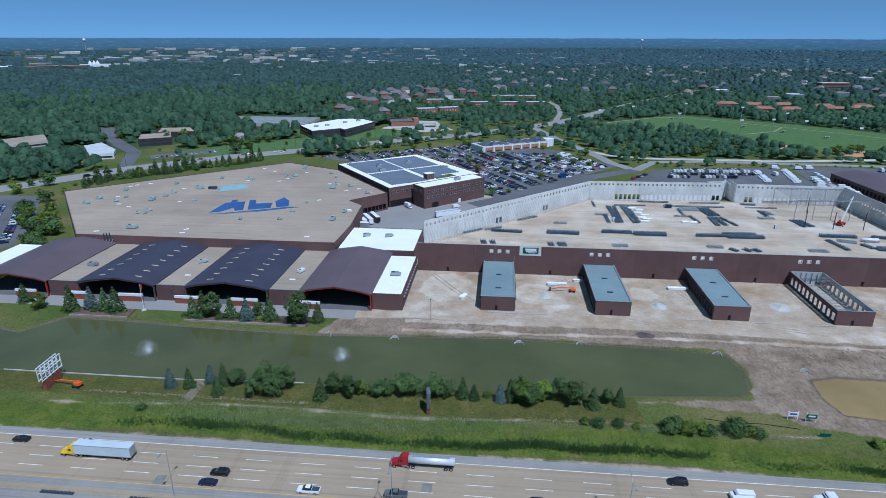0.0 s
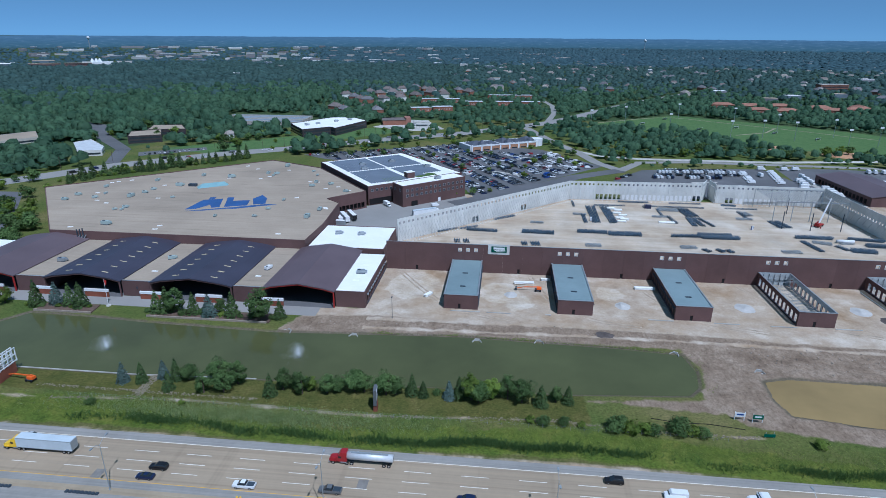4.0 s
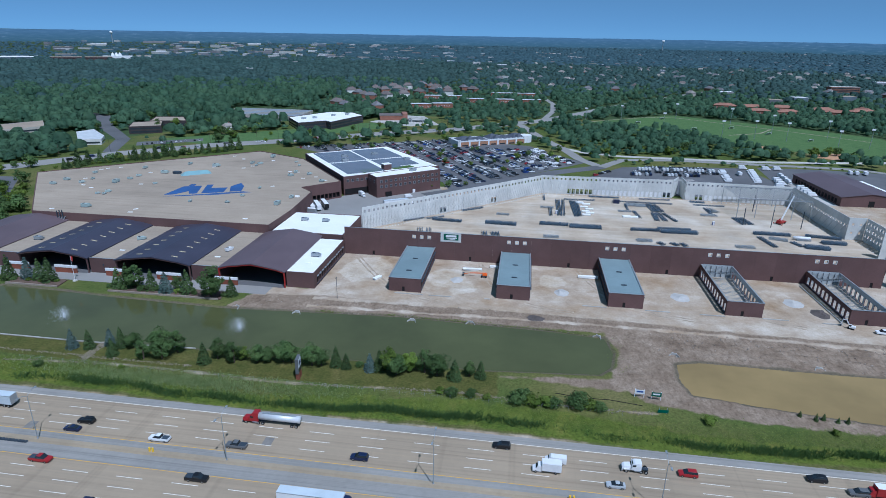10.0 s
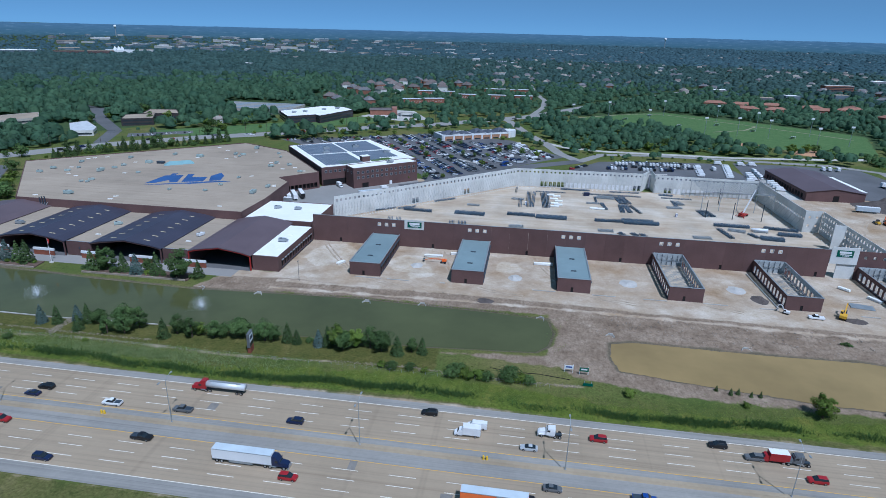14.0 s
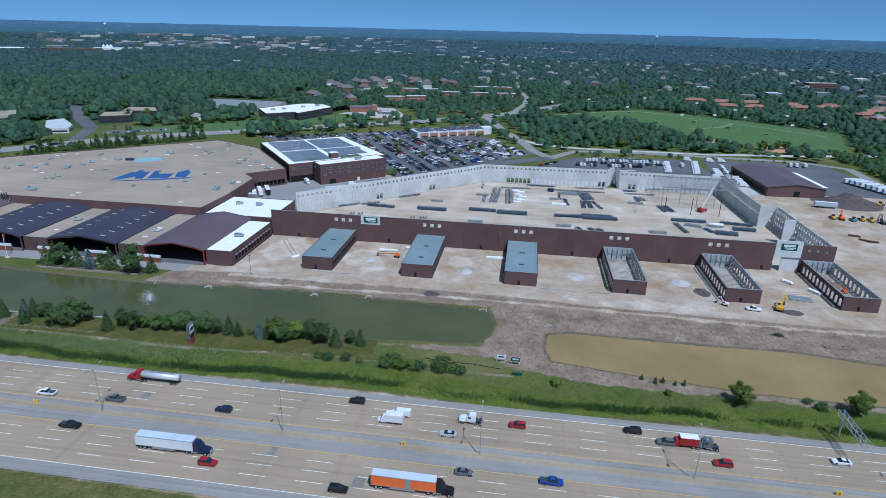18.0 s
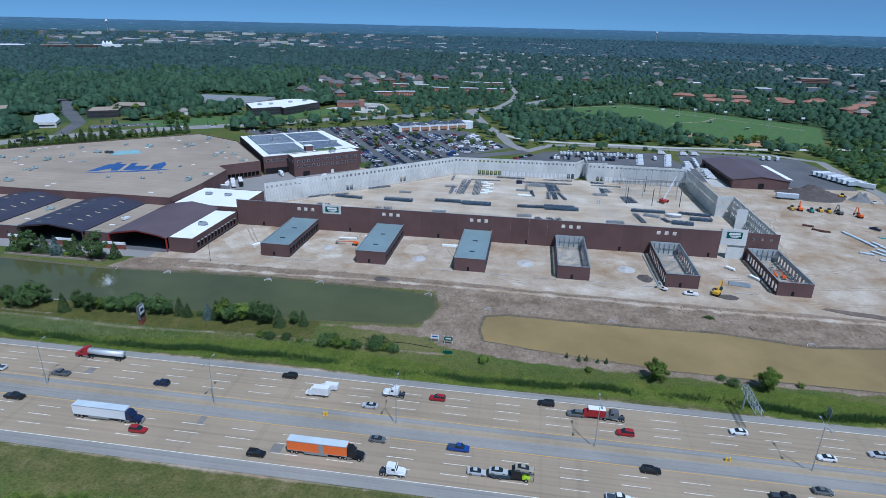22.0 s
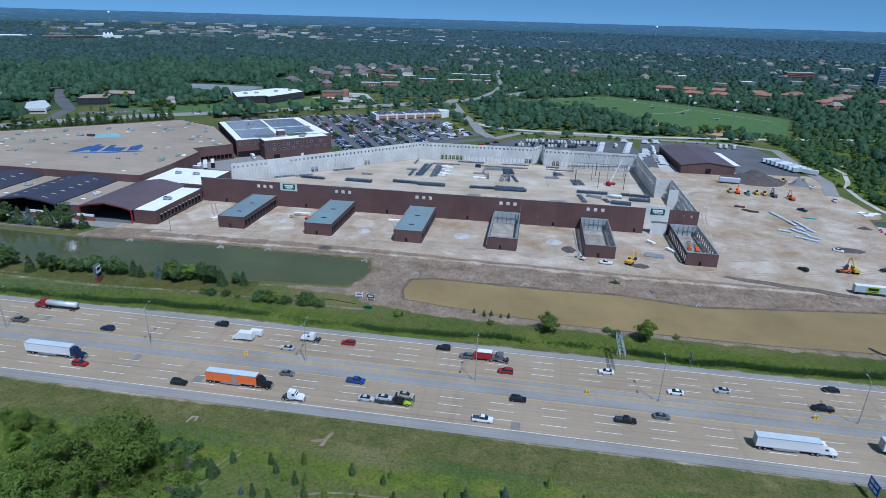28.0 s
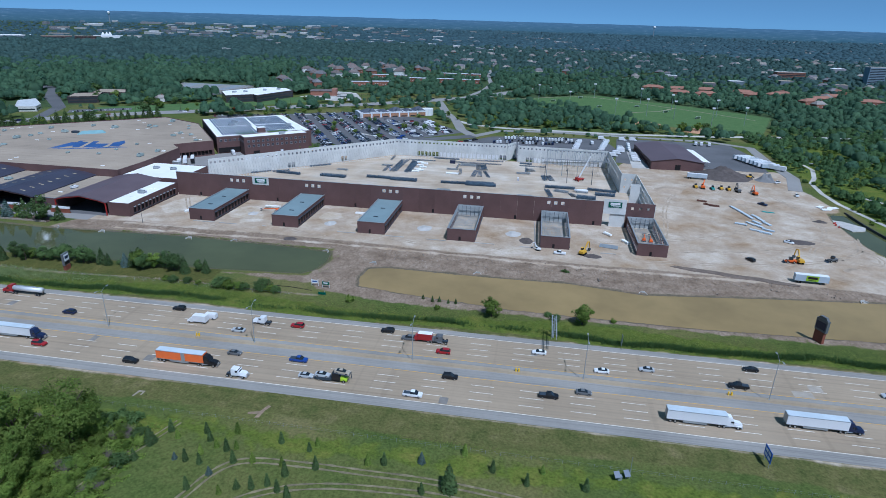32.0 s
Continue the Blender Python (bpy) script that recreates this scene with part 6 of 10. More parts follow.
BIGRIM = Shape().tube((0, -0.17, 0.5), (0, 0.17, 0.5), 0.28, 0.28, 8).mesh("rim", CHROME)


def loft(rings, smooth=False):
    """A closed body through upright cross-sections: (x, half width low, half width high, z low, z high)."""
    s = Shape()
    v, f = [], []
    for x, w0, w1, z0, z1 in rings:
        v += [(x, -w0, z0), (x, w0, z0), (x, w0, z0 + (z1 - z0) * 0.6), (x, w1, z1), (x, -w1, z1), (x, -w0, z0 + (z1 - z0) * 0.6)]
    for i in range(len(rings) - 1):
        for k in range(6):
            f.append((i * 6 + k, i * 6 + (k + 1) % 6, i * 6 + 6 + (k + 1) % 6, i * 6 + 6 + k))
    f += [tuple(range(6)), tuple(range(len(v) - 6, len(v)))[::-1]]
    return s.add(v, f)


FORMS = {
    "sedan": (4.7, loft([(-2.35, 0.78, 0.72, 0.32, 0.86), (-2.2, 0.9, 0.8, 0.25, 0.98), (-1.3, 0.92, 0.82, 0.22, 1.0), (1.1, 0.92, 0.82, 0.22, 0.98), (2.1, 0.88, 0.74, 0.25, 0.82), (2.35, 0.74, 0.66, 0.32, 0.68)]),
              loft([(-1.75, 0.74, 0.70, 0.95, 1.0), (-1.0, 0.76, 0.60, 0.95, 1.40), (0.25, 0.76, 0.60, 0.95, 1.43), (1.15, 0.76, 0.70, 0.93, 0.98)]), 0.60, -0.9, 0.15, 1.45),
    "suv": (4.8, loft([(-2.4, 0.85, 0.8, 0.4, 1.0), (-2.25, 0.96, 0.88, 0.3, 1.1), (1.0, 0.96, 0.88, 0.3, 1.08), (2.2, 0.92, 0.8, 0.32, 0.98), (2.4, 0.8, 0.72, 0.4, 0.85)]),
            loft([(-2.3, 0.84, 0.8, 1.05, 1.1), (-2.05, 0.84, 0.70, 1.05, 1.68), (0.2, 0.84, 0.70, 1.05, 1.74), (1.2, 0.84, 0.78, 1.04, 1.08)]), 0.70, -2.0, 0.15, 1.76),
    "pickup": (5.8, loft([(-2.9, 0.95, 0.92, 0.45, 1.1), (-0.7, 0.98, 0.92, 0.4, 1.15), (1.4, 0.98, 0.9, 0.4, 1.15), (2.7, 0.94, 0.86, 0.42, 1.08), (2.9, 0.86, 0.8, 0.45, 0.95)]),
               loft([(-0.75, 0.86, 0.84, 1.12, 1.2), (-0.6, 0.86, 0.74, 1.12, 1.8), (0.75, 0.86, 0.74, 1.12, 1.84), (1.6, 0.86, 0.8, 1.12, 1.16)]), 0.74, -0.5, 0.7, 1.86),
    "van": (5.6, loft([(-2.8, 0.96, 0.86, 0.4, 2.1), (1.3, 0.98, 0.86, 0.35, 2.15), (1.9, 0.96, 0.84, 0.35, 1.4), (2.7, 0.9, 0.8, 0.4, 1.1), (2.8, 0.8, 0.74, 0.45, 0.9)]),
            loft([(1.25, 0.9, 0.84, 1.25, 2.05), (1.95, 0.92, 0.86, 1.2, 1.42)]), 0.8, -2.6, 1.2, 2.17),
}
FORM_MESH = {}


def car(form, colour, x, y, turn, group="", label=""):
    length, body, cabin, rw, r0, r1, rz = FORMS[form]
    if (form, colour) not in FORM_MESH:
        roof = loft([(r0, rw - 0.04, rw - 0.1, rz - 0.06, rz - 0.01), ((r0 + r1) / 2, rw, rw - 0.06, rz - 0.06, rz + 0.03), (r1, rw - 0.04, rw - 0.1, rz - 0.06, rz)])
        FORM_MESH[form, colour] = (body.mesh("body", CAR[colour]), cabin.mesh("windows", CARGLASS), roof.mesh("car_roof", CAR[colour]))
    t = thing("parked_" + form if group else form, label or "%s %s on the highway lanes" % (colour, form), "car" if form in ("sedan", "suv") else "van" if form == "van" else "pickup", group or "highway traffic", at=pose(x, y, 0.07, 0, 0, turn))
    for nm, me in zip(("body", "cabin", "car_roof"), FORM_MESH[form, colour]):
        piece(nm, me, t)
    if group:
        return t
    if True:
        for a in (-length * 0.31, length * 0.32):
            for s in (-0.86, 0.86):
                w = piece("wheel", WHEEL, t, pose(a, s, 0))
                piece("rim", RIM, w)
        for s in (-0.62, 0.62):
            part("headlight", Shape().box(length / 2 - 0.12, s - 0.18, 0.62, length / 2 - 0.02, s + 0.18, 0.78), WHITE, t)
            part("tail_light", Shape().box(-length / 2 + 0.02, s - 0.18, 0.7, -length / 2 + 0.1, s + 0.18, 0.86), RED, t)
        if form == "pickup":
            part("cargo_bed", Shape().box(-2.75, -0.78, 1.12, -0.85, 0.78, 1.17), STEEL, t)
    return t


def tractor(t, x0, colour, sleeper=True):
    """A lorry tractor with its nose towards +x, its back at x0."""
    m = CAR[colour]
    part("chassis", Shape().box(x0, -0.45, 0.65, x0 + 6.6, 0.45, 0.95), STEEL, t)
    part("cab", loft([(x0 + 1.9, 1.15, 1.0, 0.9, 3.7 if sleeper else 3.0), (x0 + 3.6, 1.18, 1.05, 0.9, 3.5 if sleeper else 2.9), (x0 + 4.3, 1.18, 1.05, 0.9, 2.5), (x0 + 4.6, 1.1, 0.95, 0.9, 1.9)]), m, t)
    part("bonnet", loft([(x0 + 4.6, 1.0, 0.85, 0.7, 1.95), (x0 + 6.2, 0.95, 0.8, 0.65, 1.75), (x0 + 6.7, 0.85, 0.7, 0.65, 1.4)]), m, t)
    part("windscreen", Shape().add([(x0 + 4.05, -0.95, 2.7), (x0 + 4.05, 0.95, 2.7), (x0 + 4.52, 0.92, 2.0), (x0 + 4.52, -0.92, 2.0), (x0 + 4.12, -0.95, 2.7), (x0 + 4.12, 0.95, 2.7), (x0 + 4.6, 0.92, 2.0), (x0 + 4.6, -0.92, 2.0)],
         [(0, 1, 2, 3), (7, 6, 5, 4), (0, 4, 5, 1), (1, 5, 6, 2), (2, 6, 7, 3), (3, 7, 4, 0)]), CARGLASS, t)
    part("grille", Shape().box(x0 + 6.66, -0.5, 0.75, x0 + 6.76, 0.5, 1.35), CHROME, t)
    part("bumper", Shape().box(x0 + 6.5, -1.1, 0.4, x0 + 6.85, 1.1, 0.68), CHROME, t)
    for s in (-1, 1):
        part("mirror", Shape().box(x0 + 4.2, s * 1.34 - 0.1, 2.0, x0 + 4.3, s * 1.34 + 0.1, 2.6).bar((x0 + 4.25, s * 1.1, 2.5), (x0 + 4.25, s * 1.3, 2.5), 0.05), m, t)
        part("side_window", Shape().box(x0 + 3.3, s * 1.15 - 0.05, 2.0, x0 + 4.1, s * 1.15 + 0.05, 2.55), CARGLASS, t)
        part("fuel_tank", Shape().tube((x0 + 2.1, s * 0.95, 0.75), (x0 + 3.6, s * 0.95, 0.75), 0.3, 0.3, 8), CHROME, t)
        part("fender", Shape().box(x0 + 4.9, s * 1.0 - 0.2, 0.9, x0 + 6.3, s * 1.0 + 0.2, 1.15), m, t)
        for a in (0.6, 1.9, 5.6):
            w = piece("wheel", BIGWHEEL, t, pose(x0 + a, s * 1.02, 0))
            piece("rim", BIGRIM, w)


PALEBOX = paint("pale_trailer_paint", (0.52, 0.58, 0.62), 0.5, 0.2, 2.0, 0.08)
SILVERT = paint("brushed_tank_metal", (0.62, 0.64, 0.66), 0.5, 0.3, 3.0, 0.08, metal=0.25)


def semi(x, y, turn, colour, box=WHITE, label="", tanker=False):
    """A lorry: x is the trailer's tail."""
    t = thing("semi_truck", label, "truck", "highway traffic", at=pose(x, y, 0.07, 0, 0, turn))
    L = 16.1 if not tanker else 13.0
    if tanker:
        part("tank", Shape().tube((0.2, 0, 2.2), (L, 0, 2.2), 1.05, 1.05, 16), SILVERT, t, "polished metal tank", True)
        part("catwalk", Shape().box(1.5, -0.3, 3.22, L - 1.5, 0.3, 3.32), GALV, t)
        for a in (3.5, 6.5, 9.5):
            part("hatch", Shape().tube((a, 0, 3.3), (a, 0, 3.5), 0.3, 0.3, 8), GALV, t)
        part("tank_frame", Shape().box(0.4, -0.5, 0.9, L, 0.5, 1.2), STEEL, t)
    else:
        part("trailer_box", Shape().box(0, -1.3, 1.15, L, 1.3, 4.1), box, t)
        part("trailer_roof", Shape().box(0.04, -1.26, 4.1, L - 0.04, 1.26, 4.14), PALEBOX, t, "dusty pale trailer roof")
        part("trailer_frame", Shape().box(0.2, -0.5, 0.85, L - 0.5, 0.5, 1.15), STEEL, t)
        if box is CAR["orange"]:
            part("side_band", Shape().box(8.6, -1.34, 1.3, 9.9, 1.34, 3.95), GALV, t)
        part("rear_door", Shape().box(-0.05, -1.2, 1.25, 0.0, 1.2, 4.0), GALV, t)
        part("top_rail", Shape().box(0, -1.33, 3.98, L, -1.27, 4.12).box(0, 1.27, 3.98, L, 1.33, 4.12), GALV, t)
        part("bottom_rail", Shape().box(0, -1.33, 1.12, L, -1.27, 1.26).box(0, 1.27, 1.12, L, 1.33, 1.26), GALV, t)
        part("side_skirt", Shape().box(4.5, -1.28, 0.5, 11.0, -1.24, 1.15), GALV, t)
    for s in (-1, 1):
        for a in (1.2, 2.5):
            w = piece("wheel", BIGWHEEL, t, pose(a, s * 1.02, 0))
            piece("rim", BIGRIM, w)
    tractor(t, L - 2.4, colour)
    return t


def bobtail(x, y, turn, colour, label):
    t = thing("tractor_unit", label, "truck", "highway traffic", at=pose(x, y, 0.07, 0, 0, turn))
    tractor(t, 0, colour, False)


def box_truck(x, y, turn, colour, label, cab="white", group="highway traffic"):
    t = thing("box_truck", label, "truck", group, at=pose(x, y, 0.07, 0, 0, turn))
    part("cargo_box", Shape().box(-3.6, -1.15, 0.9, 1.4, 1.15, 3.2), CAR[colour], t)
    part("box_roof", Shape().box(-3.55, -1.1, 3.2, 1.35, 1.1, 3.24), WHITE, t)
    part("cab", loft([(1.4, 1.0, 0.9, 0.5, 2.3), (2.3, 1.0, 0.9, 0.5, 2.2), (2.9, 0.98, 0.85, 0.5, 1.4), (3.7, 0.9, 0.75, 0.5, 1.1)]), CAR[cab], t)
    part("windscreen", loft([(2.32, 0.88, 0.8, 1.5, 2.15), (2.92, 0.9, 0.82, 1.38, 1.46)]), CARGLASS, t)
    for s in (-0.9, 0.9):
        for a in (-2.2, 2.9):
            w = piece("wheel", WHEEL, t, pose(a, s, 0.05))
            piece("rim", RIM, w)


# traffic, westbound on the far carriageway
semi(-99.0, 121.5, 180, "yellow", PALEBOX, "semi truck with a yellow tractor and plain pale grey trailer")
semi(-12.0, 125.9, 180, "red", CHROME, "red tractor pulling a polished tanker trailer", True)
for form, c, x, y in (("suv", "black", -73, 117.9), ("sedan", "navy", -74.5, 114.2), ("pickup", "white", -48, 113.9), ("pickup", "grey", -26, 114.6), ("suv", "navy", 8, 115.2), 
                      ("suv", "black", 45, 126), ("van", "white", 59.3, 122.2), ("sedan", "silver", 74, 115.5), ("suv", "red", 93, 122.6), ("suv", "black", 125.4, 125.8), ("suv", "grey", 133.7, 122.2),
                      ("suv", "red", 147, 115.8), ("sedan", "white", 178.8, 122), ("sedan", "white", 198.7, 114.6), ("sedan", "silver", 213.2, 118.4), ("sedan", "black", 247, 125.4), ("pickup", "black", 240.2, 114.4), 
                      ("sedan", "silver", 285, 118), ("sedan", "silver", -116, 126), ("sedan", "black", -135, 125.6)):
    car(form, c, x, y, 180)
bobtail(83.0, 122.4, 180, "white", "white tractor unit without a trailer")
box_truck(138.5, 122.3, 180, "red", "red box truck with a pale roof", "red")
bobtail(147.6, 122.3, 180, "grey", "grey tractor unit towed behind a box truck")
box_truck(57.0, 118.4, 180, "white", "white box truck on the highway lanes")
# eastbound on the near carriageway
semi(214.6, 93.6, 0, "white", WHITE, "white semi truck with a long white trailer")
semi(247.6, 97.6, 0, "navy", WHITE, "dark blue tractor with a long white trailer")
semi(58.0, 93.6, 0, "black", CAR["orange"], "black tractor pulling an orange trailer with a white side band")
semi(-6.8, 97.4, 0, "navy", WHITE, "dark blue tractor with a plain white trailer")
for form, c, x, y in (("pickup", "black", -30, 101.2), ("suv", "navy", -50, 89.6), ("pickup", "red", -73.5, 101.5), ("suv", "red", 14.7, 93.6), ("suv", "black", 50.4, 90.2), ("pickup", "blue", 102, 101.4),
                      ("suv", "black", 151.5, 101.6), ("pickup", "white", 142, 90.2), ("pickup", "black", 181.8, 97.5), ("sedan", "grey", 192.3, 101.4), ("sedan", "grey", 80, 101.2), 
                      ("sedan", "silver", 107.6, 93.4), ("suv", "black", 283, 101.2)):
    car(form, c, x, y, 0)
bobtail(83.5, 89.6, 0, "white", "white tractor unit without a trailer")
flat = thing("car_carrier", "black tow truck with a lime nose, a rack and loaded cars", "truck", "highway traffic", at=pose(110.6, 93.4, 0.07))
part("flatbed", Shape().box(0, -1.2, 0.95, 5.6, 1.2, 1.15).bar((-0.4, -1.1, 0.7), (5.6, -1.1, 1.05), 0.14).bar((-0.4, 1.1, 0.7), (5.6, 1.1, 1.05), 0.14), STEEL, flat)
part("cab", loft([(5.7, 1.15, 1.05, 0.8, 3.1), (7.7, 1.15, 1.05, 0.8, 3.1), (8.4, 1.1, 0.95, 0.8, 2.1)]), CAR["black"], flat, "black sleeper cab")
part("windscreen", loft([(7.75, 1.0, 0.92, 2.15, 2.98), (8.42, 1.0, 0.9, 2.0, 2.14)]), CARGLASS, flat)
LIME = paint("lime_car_paint", (0.42, 0.62, 0.02), 0.3, 0.5, 3.0, 0.05, world_space=False, spec=0.5)
part("bonnet", loft([(8.4, 1.05, 0.9, 0.7, 1.95), (9.9, 0.98, 0.82, 0.65, 1.7), (10.4, 0.9, 0.75, 0.65, 1.35)]), LIME, flat, "lime green bonnet")
rack = Shape()
for sy in (-1.1, 1.1):
    rack.bar((6.2, sy, 3.25), (11.3, sy, 2.75), 0.16).bar((11.2, sy, 0.6), (11.2, sy, 2.75), 0.14).bar((8.7, sy, 1.9), (8.7, sy, 3.0), 0.12)
for k in range(6):
    rack.bar((6.4 + k * 0.95, -1.1, 3.23 - k * 0.093), (6.4 + k * 0.95, 1.1, 3.23 - k * 0.093), 0.14)
part("head_rack", rack, STEEL, flat, "dark steel rack over the cab")
part("toolbox", Shape().box(0.6, -1.2, 0.45, 5.4, -0.8, 0.95).box(0.6, 0.8, 0.45, 5.4, 1.2, 0.95), STEEL, flat)
for a in (1.6, 2.9, 9.4):
    for sy in (-1, 1):
        w = piece("wheel", BIGWHEEL, flat, pose(a, sy, 0))
        piece("rim", BIGRIM, w)
o = car("sedan", "silver", 113.0, 93.4, 0, label="silver sedan riding on a tow truck's bed")
o.matrix_basis = pose(113.0, 93.4, 0.07 + 1.02)
o = car("sedan", "beige", 119.3, 93.4, 0, label="beige sedan riding on a tow truck's rack")
o.matrix_basis = pose(119.3, 93.4, 0.07 + 2.78, 0, 5.5, 0)

# ---- parked cars, bay by bay ----
crng = random.Random(4)
COLOURS = ["black"] * 8 + ["grey"] * 8 + ["silver"] * 4 + ["white"] * 4 + ["navy"] * 4 + ["red"] * 2 + ["blue"]
d, e = Vector((0.5, -0.866)), Vector((0.866, 0.5))
count = 0
FARCARS = []
for row in range(-9, 12):
    for side in (0, 1):
        for k in range(0, 90):
            p = Vector((-40, 590)) + e * (row * 17.6 + side * 5.4) + d * (k * 2.9 - 40)
            X, Y = np.array([p.x]), np.array([p.y])
            if inside(LOT, X, Y)[0] < 4.0 or inside(SOLAR, X, Y)[0] > -7 or k % 23 == 0:
                continue
            if -30 < p.x < 62 and 575 < p.y < 660 or crng.random() < 0.3:
                continue
            form, col, turn = crng.choice(("sedan", "suv", "sedan", "van" if p.x > 45 else "suv")), "white" if p.x > 52 and crng.random() < 0.6 else crng.choice(COLOURS), 30 + (180 if side else 0)
            if p.y < 497 and count < 150:
                car(form, col, p.x, p.y, turn, "cars in the customer lot", "%s %s parked in a bay of the customer lot" % (col, form))
                count += 1
            else:
                FARCARS.append((form, col, p.x, p.y, turn))
for x0, y0, n, dx, dy, turn, form, cols in ((134, 483, 20, 2.9, 0.25, 95, "van", ["white", "white", "white", "silver", "black", "navy"]), (138, 494, 24, 2.9, 0.25, 95, "suv", ["white", "white", "silver", "black", "navy", "grey"]), (143, 505, 22, 2.9, 0.2, 95, "van", ["white"] * 4 + ["grey"]), (150, 514, 18, 2.9, 0.2, 95, "suv", ["white", "silver", "grey", "black", "navy", "white"]),
                                             (206, 474, 11, 0.5, 3.6, 185, "van", ["white"]), (228, 474, 13, 0.7, 3.6, 185, "van", ["white"]), (-273, 281, 28, -1.75, 2.65, 34, "suv", ["white", "silver", "navy", "blue", "black", "grey", "red"]), (-288.5, 283, 26, -1.75, 2.65, 34, "sedan", ["white", "silver", "navy", "blue", "black", "grey"]), (-293.5, 280, 26, -1.75, 2.65, 214, "suv", COLOURS),
                                             (-322, 519, 13, 3.4, 2.7, 128, "sedan", COLOURS), (-548, 680, 14, 3.6, -1.4, 70, "suv", COLOURS), (-172, 536, 22, 3.2, 1.8, 120, "suv", COLOURS), (-135, 745, 8, 4.5, 1.5, 20, "suv", COLOURS),
                                             (-300, 705, 8, 4.0, 1.0, 20, "sedan", COLOURS), (104, 474, 7, 2.4, 3.0, 35, "suv", COLOURS)):
    for i in range(n):
        if crng.random() < 0.2:
            continue
        FARCARS.append((form, crng.choice(cols), x0 + i * dx, y0 + i * dy, turn + crng.uniform(-2, 2)))
fv, ff, fm, slots = [], [], [], [CARGLASS] + list(CAR.values())
for form, col, x, y, turn in FARCARS:
    length, body, cabin, rw, r0, r1, rz = FORMS[form]
    m = pose(x, y, 0.1, 0, 0, turn)
    lid = Shape().box(r0, -rw + 0.05, rz - 0.06, r1, rw - 0.05, rz)
    for sh, mi in ((body, 1 + list(CAR).index(col)), (cabin, 0), (lid, 1 + list(CAR).index(col))):
        k = len(fv)
        fv += [tuple(m @ Vector(q)) for q in sh.v]
        ff += [tuple(i + k for i in q) for q in sh.f]
        fm += [mi] * len(sh.f)
far_me = bpy.data.meshes.new("parked_cars")
far_me.from_pydata(fv, [], ff)
for q in slots:
    far_me.materials.append(q)
far_me.polygons.foreach_set("material_index", fm)
tagged(new("parked_cars", far_me), "rows of parked cars and white vans on far asphalt", "cars", kind="stuff")
for i in range(26):
    a, b = Vector(ARTERIAL[2 + i % 6]), Vector(ARTERIAL[3 + i % 6])
    p = a.lerp(b, crng.random())
    ang = math.degrees(math.atan2((b - a).y, (b - a).x))
    s = crng.choice((-1, 1))
    nrm = Vector((-(b - a).y, (b - a).x)).normalized() * s * crng.choice((2.2, 5.8))
    car(crng.choice(("sedan", "suv", "van")), crng.choice(COLOURS), p.x + nrm.x, p.y + nrm.y, ang + (180 if s > 0 else 0), "cars on the main road", "small car on the suburban main road")
TRUCKG = "delivery trucks in the yard"
ISLAND = Shape().prism([(-1.2, -5.0), (1.2, -5.0), (1.6, -4.2), (1.6, 4.2), (1.2, 5.0), (-1.2, 5.0), (-1.6, 4.2), (-1.6, -4.2)], 0.05, 0.26).mesh("kerb_edge", KERB)
BEDTOP = Shape().prism([(-1.0, -4.6), (1.0, -4.6), (1.3, -4.0), (1.3, 4.0), (1.0, 4.6), (-1.0, 4.6), (-1.3, 4.0), (-1.3, -4.0)], 0.26, 0.32).mesh("planting_bed", LEAF)
for row in range(-9, 12):
    for k in range(3):
        p = Vector((-40, 590)) + e * (row * 17.6 + 2.7) + d * (k * 62 - 30 + (row % 2) * 14)
        if inside(LOT, np.array([p.x]), np.array([p.y]))[0] < 6.0 or inside(SOLAR, np.array([p.x]), np.array([p.y]))[0] > -7 or -30 < p.x < 62 and 575 < p.y < 660:
            continue
        t = thing("parking_island", "kerbed planted island between parking rows", "island", "parking islands", at=pose(p.x, p.y, 0, 0, 0, 30))
        piece("kerb_edge", ISLAND, t)
        piece("planting_bed", BEDTOP, t)
        plant(FARTREE, p.x, p.y, crng.uniform(0.6, 1.0), 0.3)
for x, y, turn in ((244, 470, 10), (245, 477, 10), (246, 484, 10), (252, 478, -80), (253, 488, -80), (254, 498, -80), (252, 526, 8), (262, 528, 8), (318, 524, 80), (323, 524, 80), (330, 524, 80), (240, 462, 5), (236, 452, 5), (253, 438, 3), (253, 445, 3), (254, 452, 3), (254, 459, 3), (222, 500, 95), (233, 526, 5)):
    box_truck(x, y, turn, "white", "white delivery box truck parked in the yard", "white", TRUCKG)


DECKT = paint("dull_trailer_paint", (0.42, 0.48, 0.53), 0.5, 0.2, 2.0, 0.08)


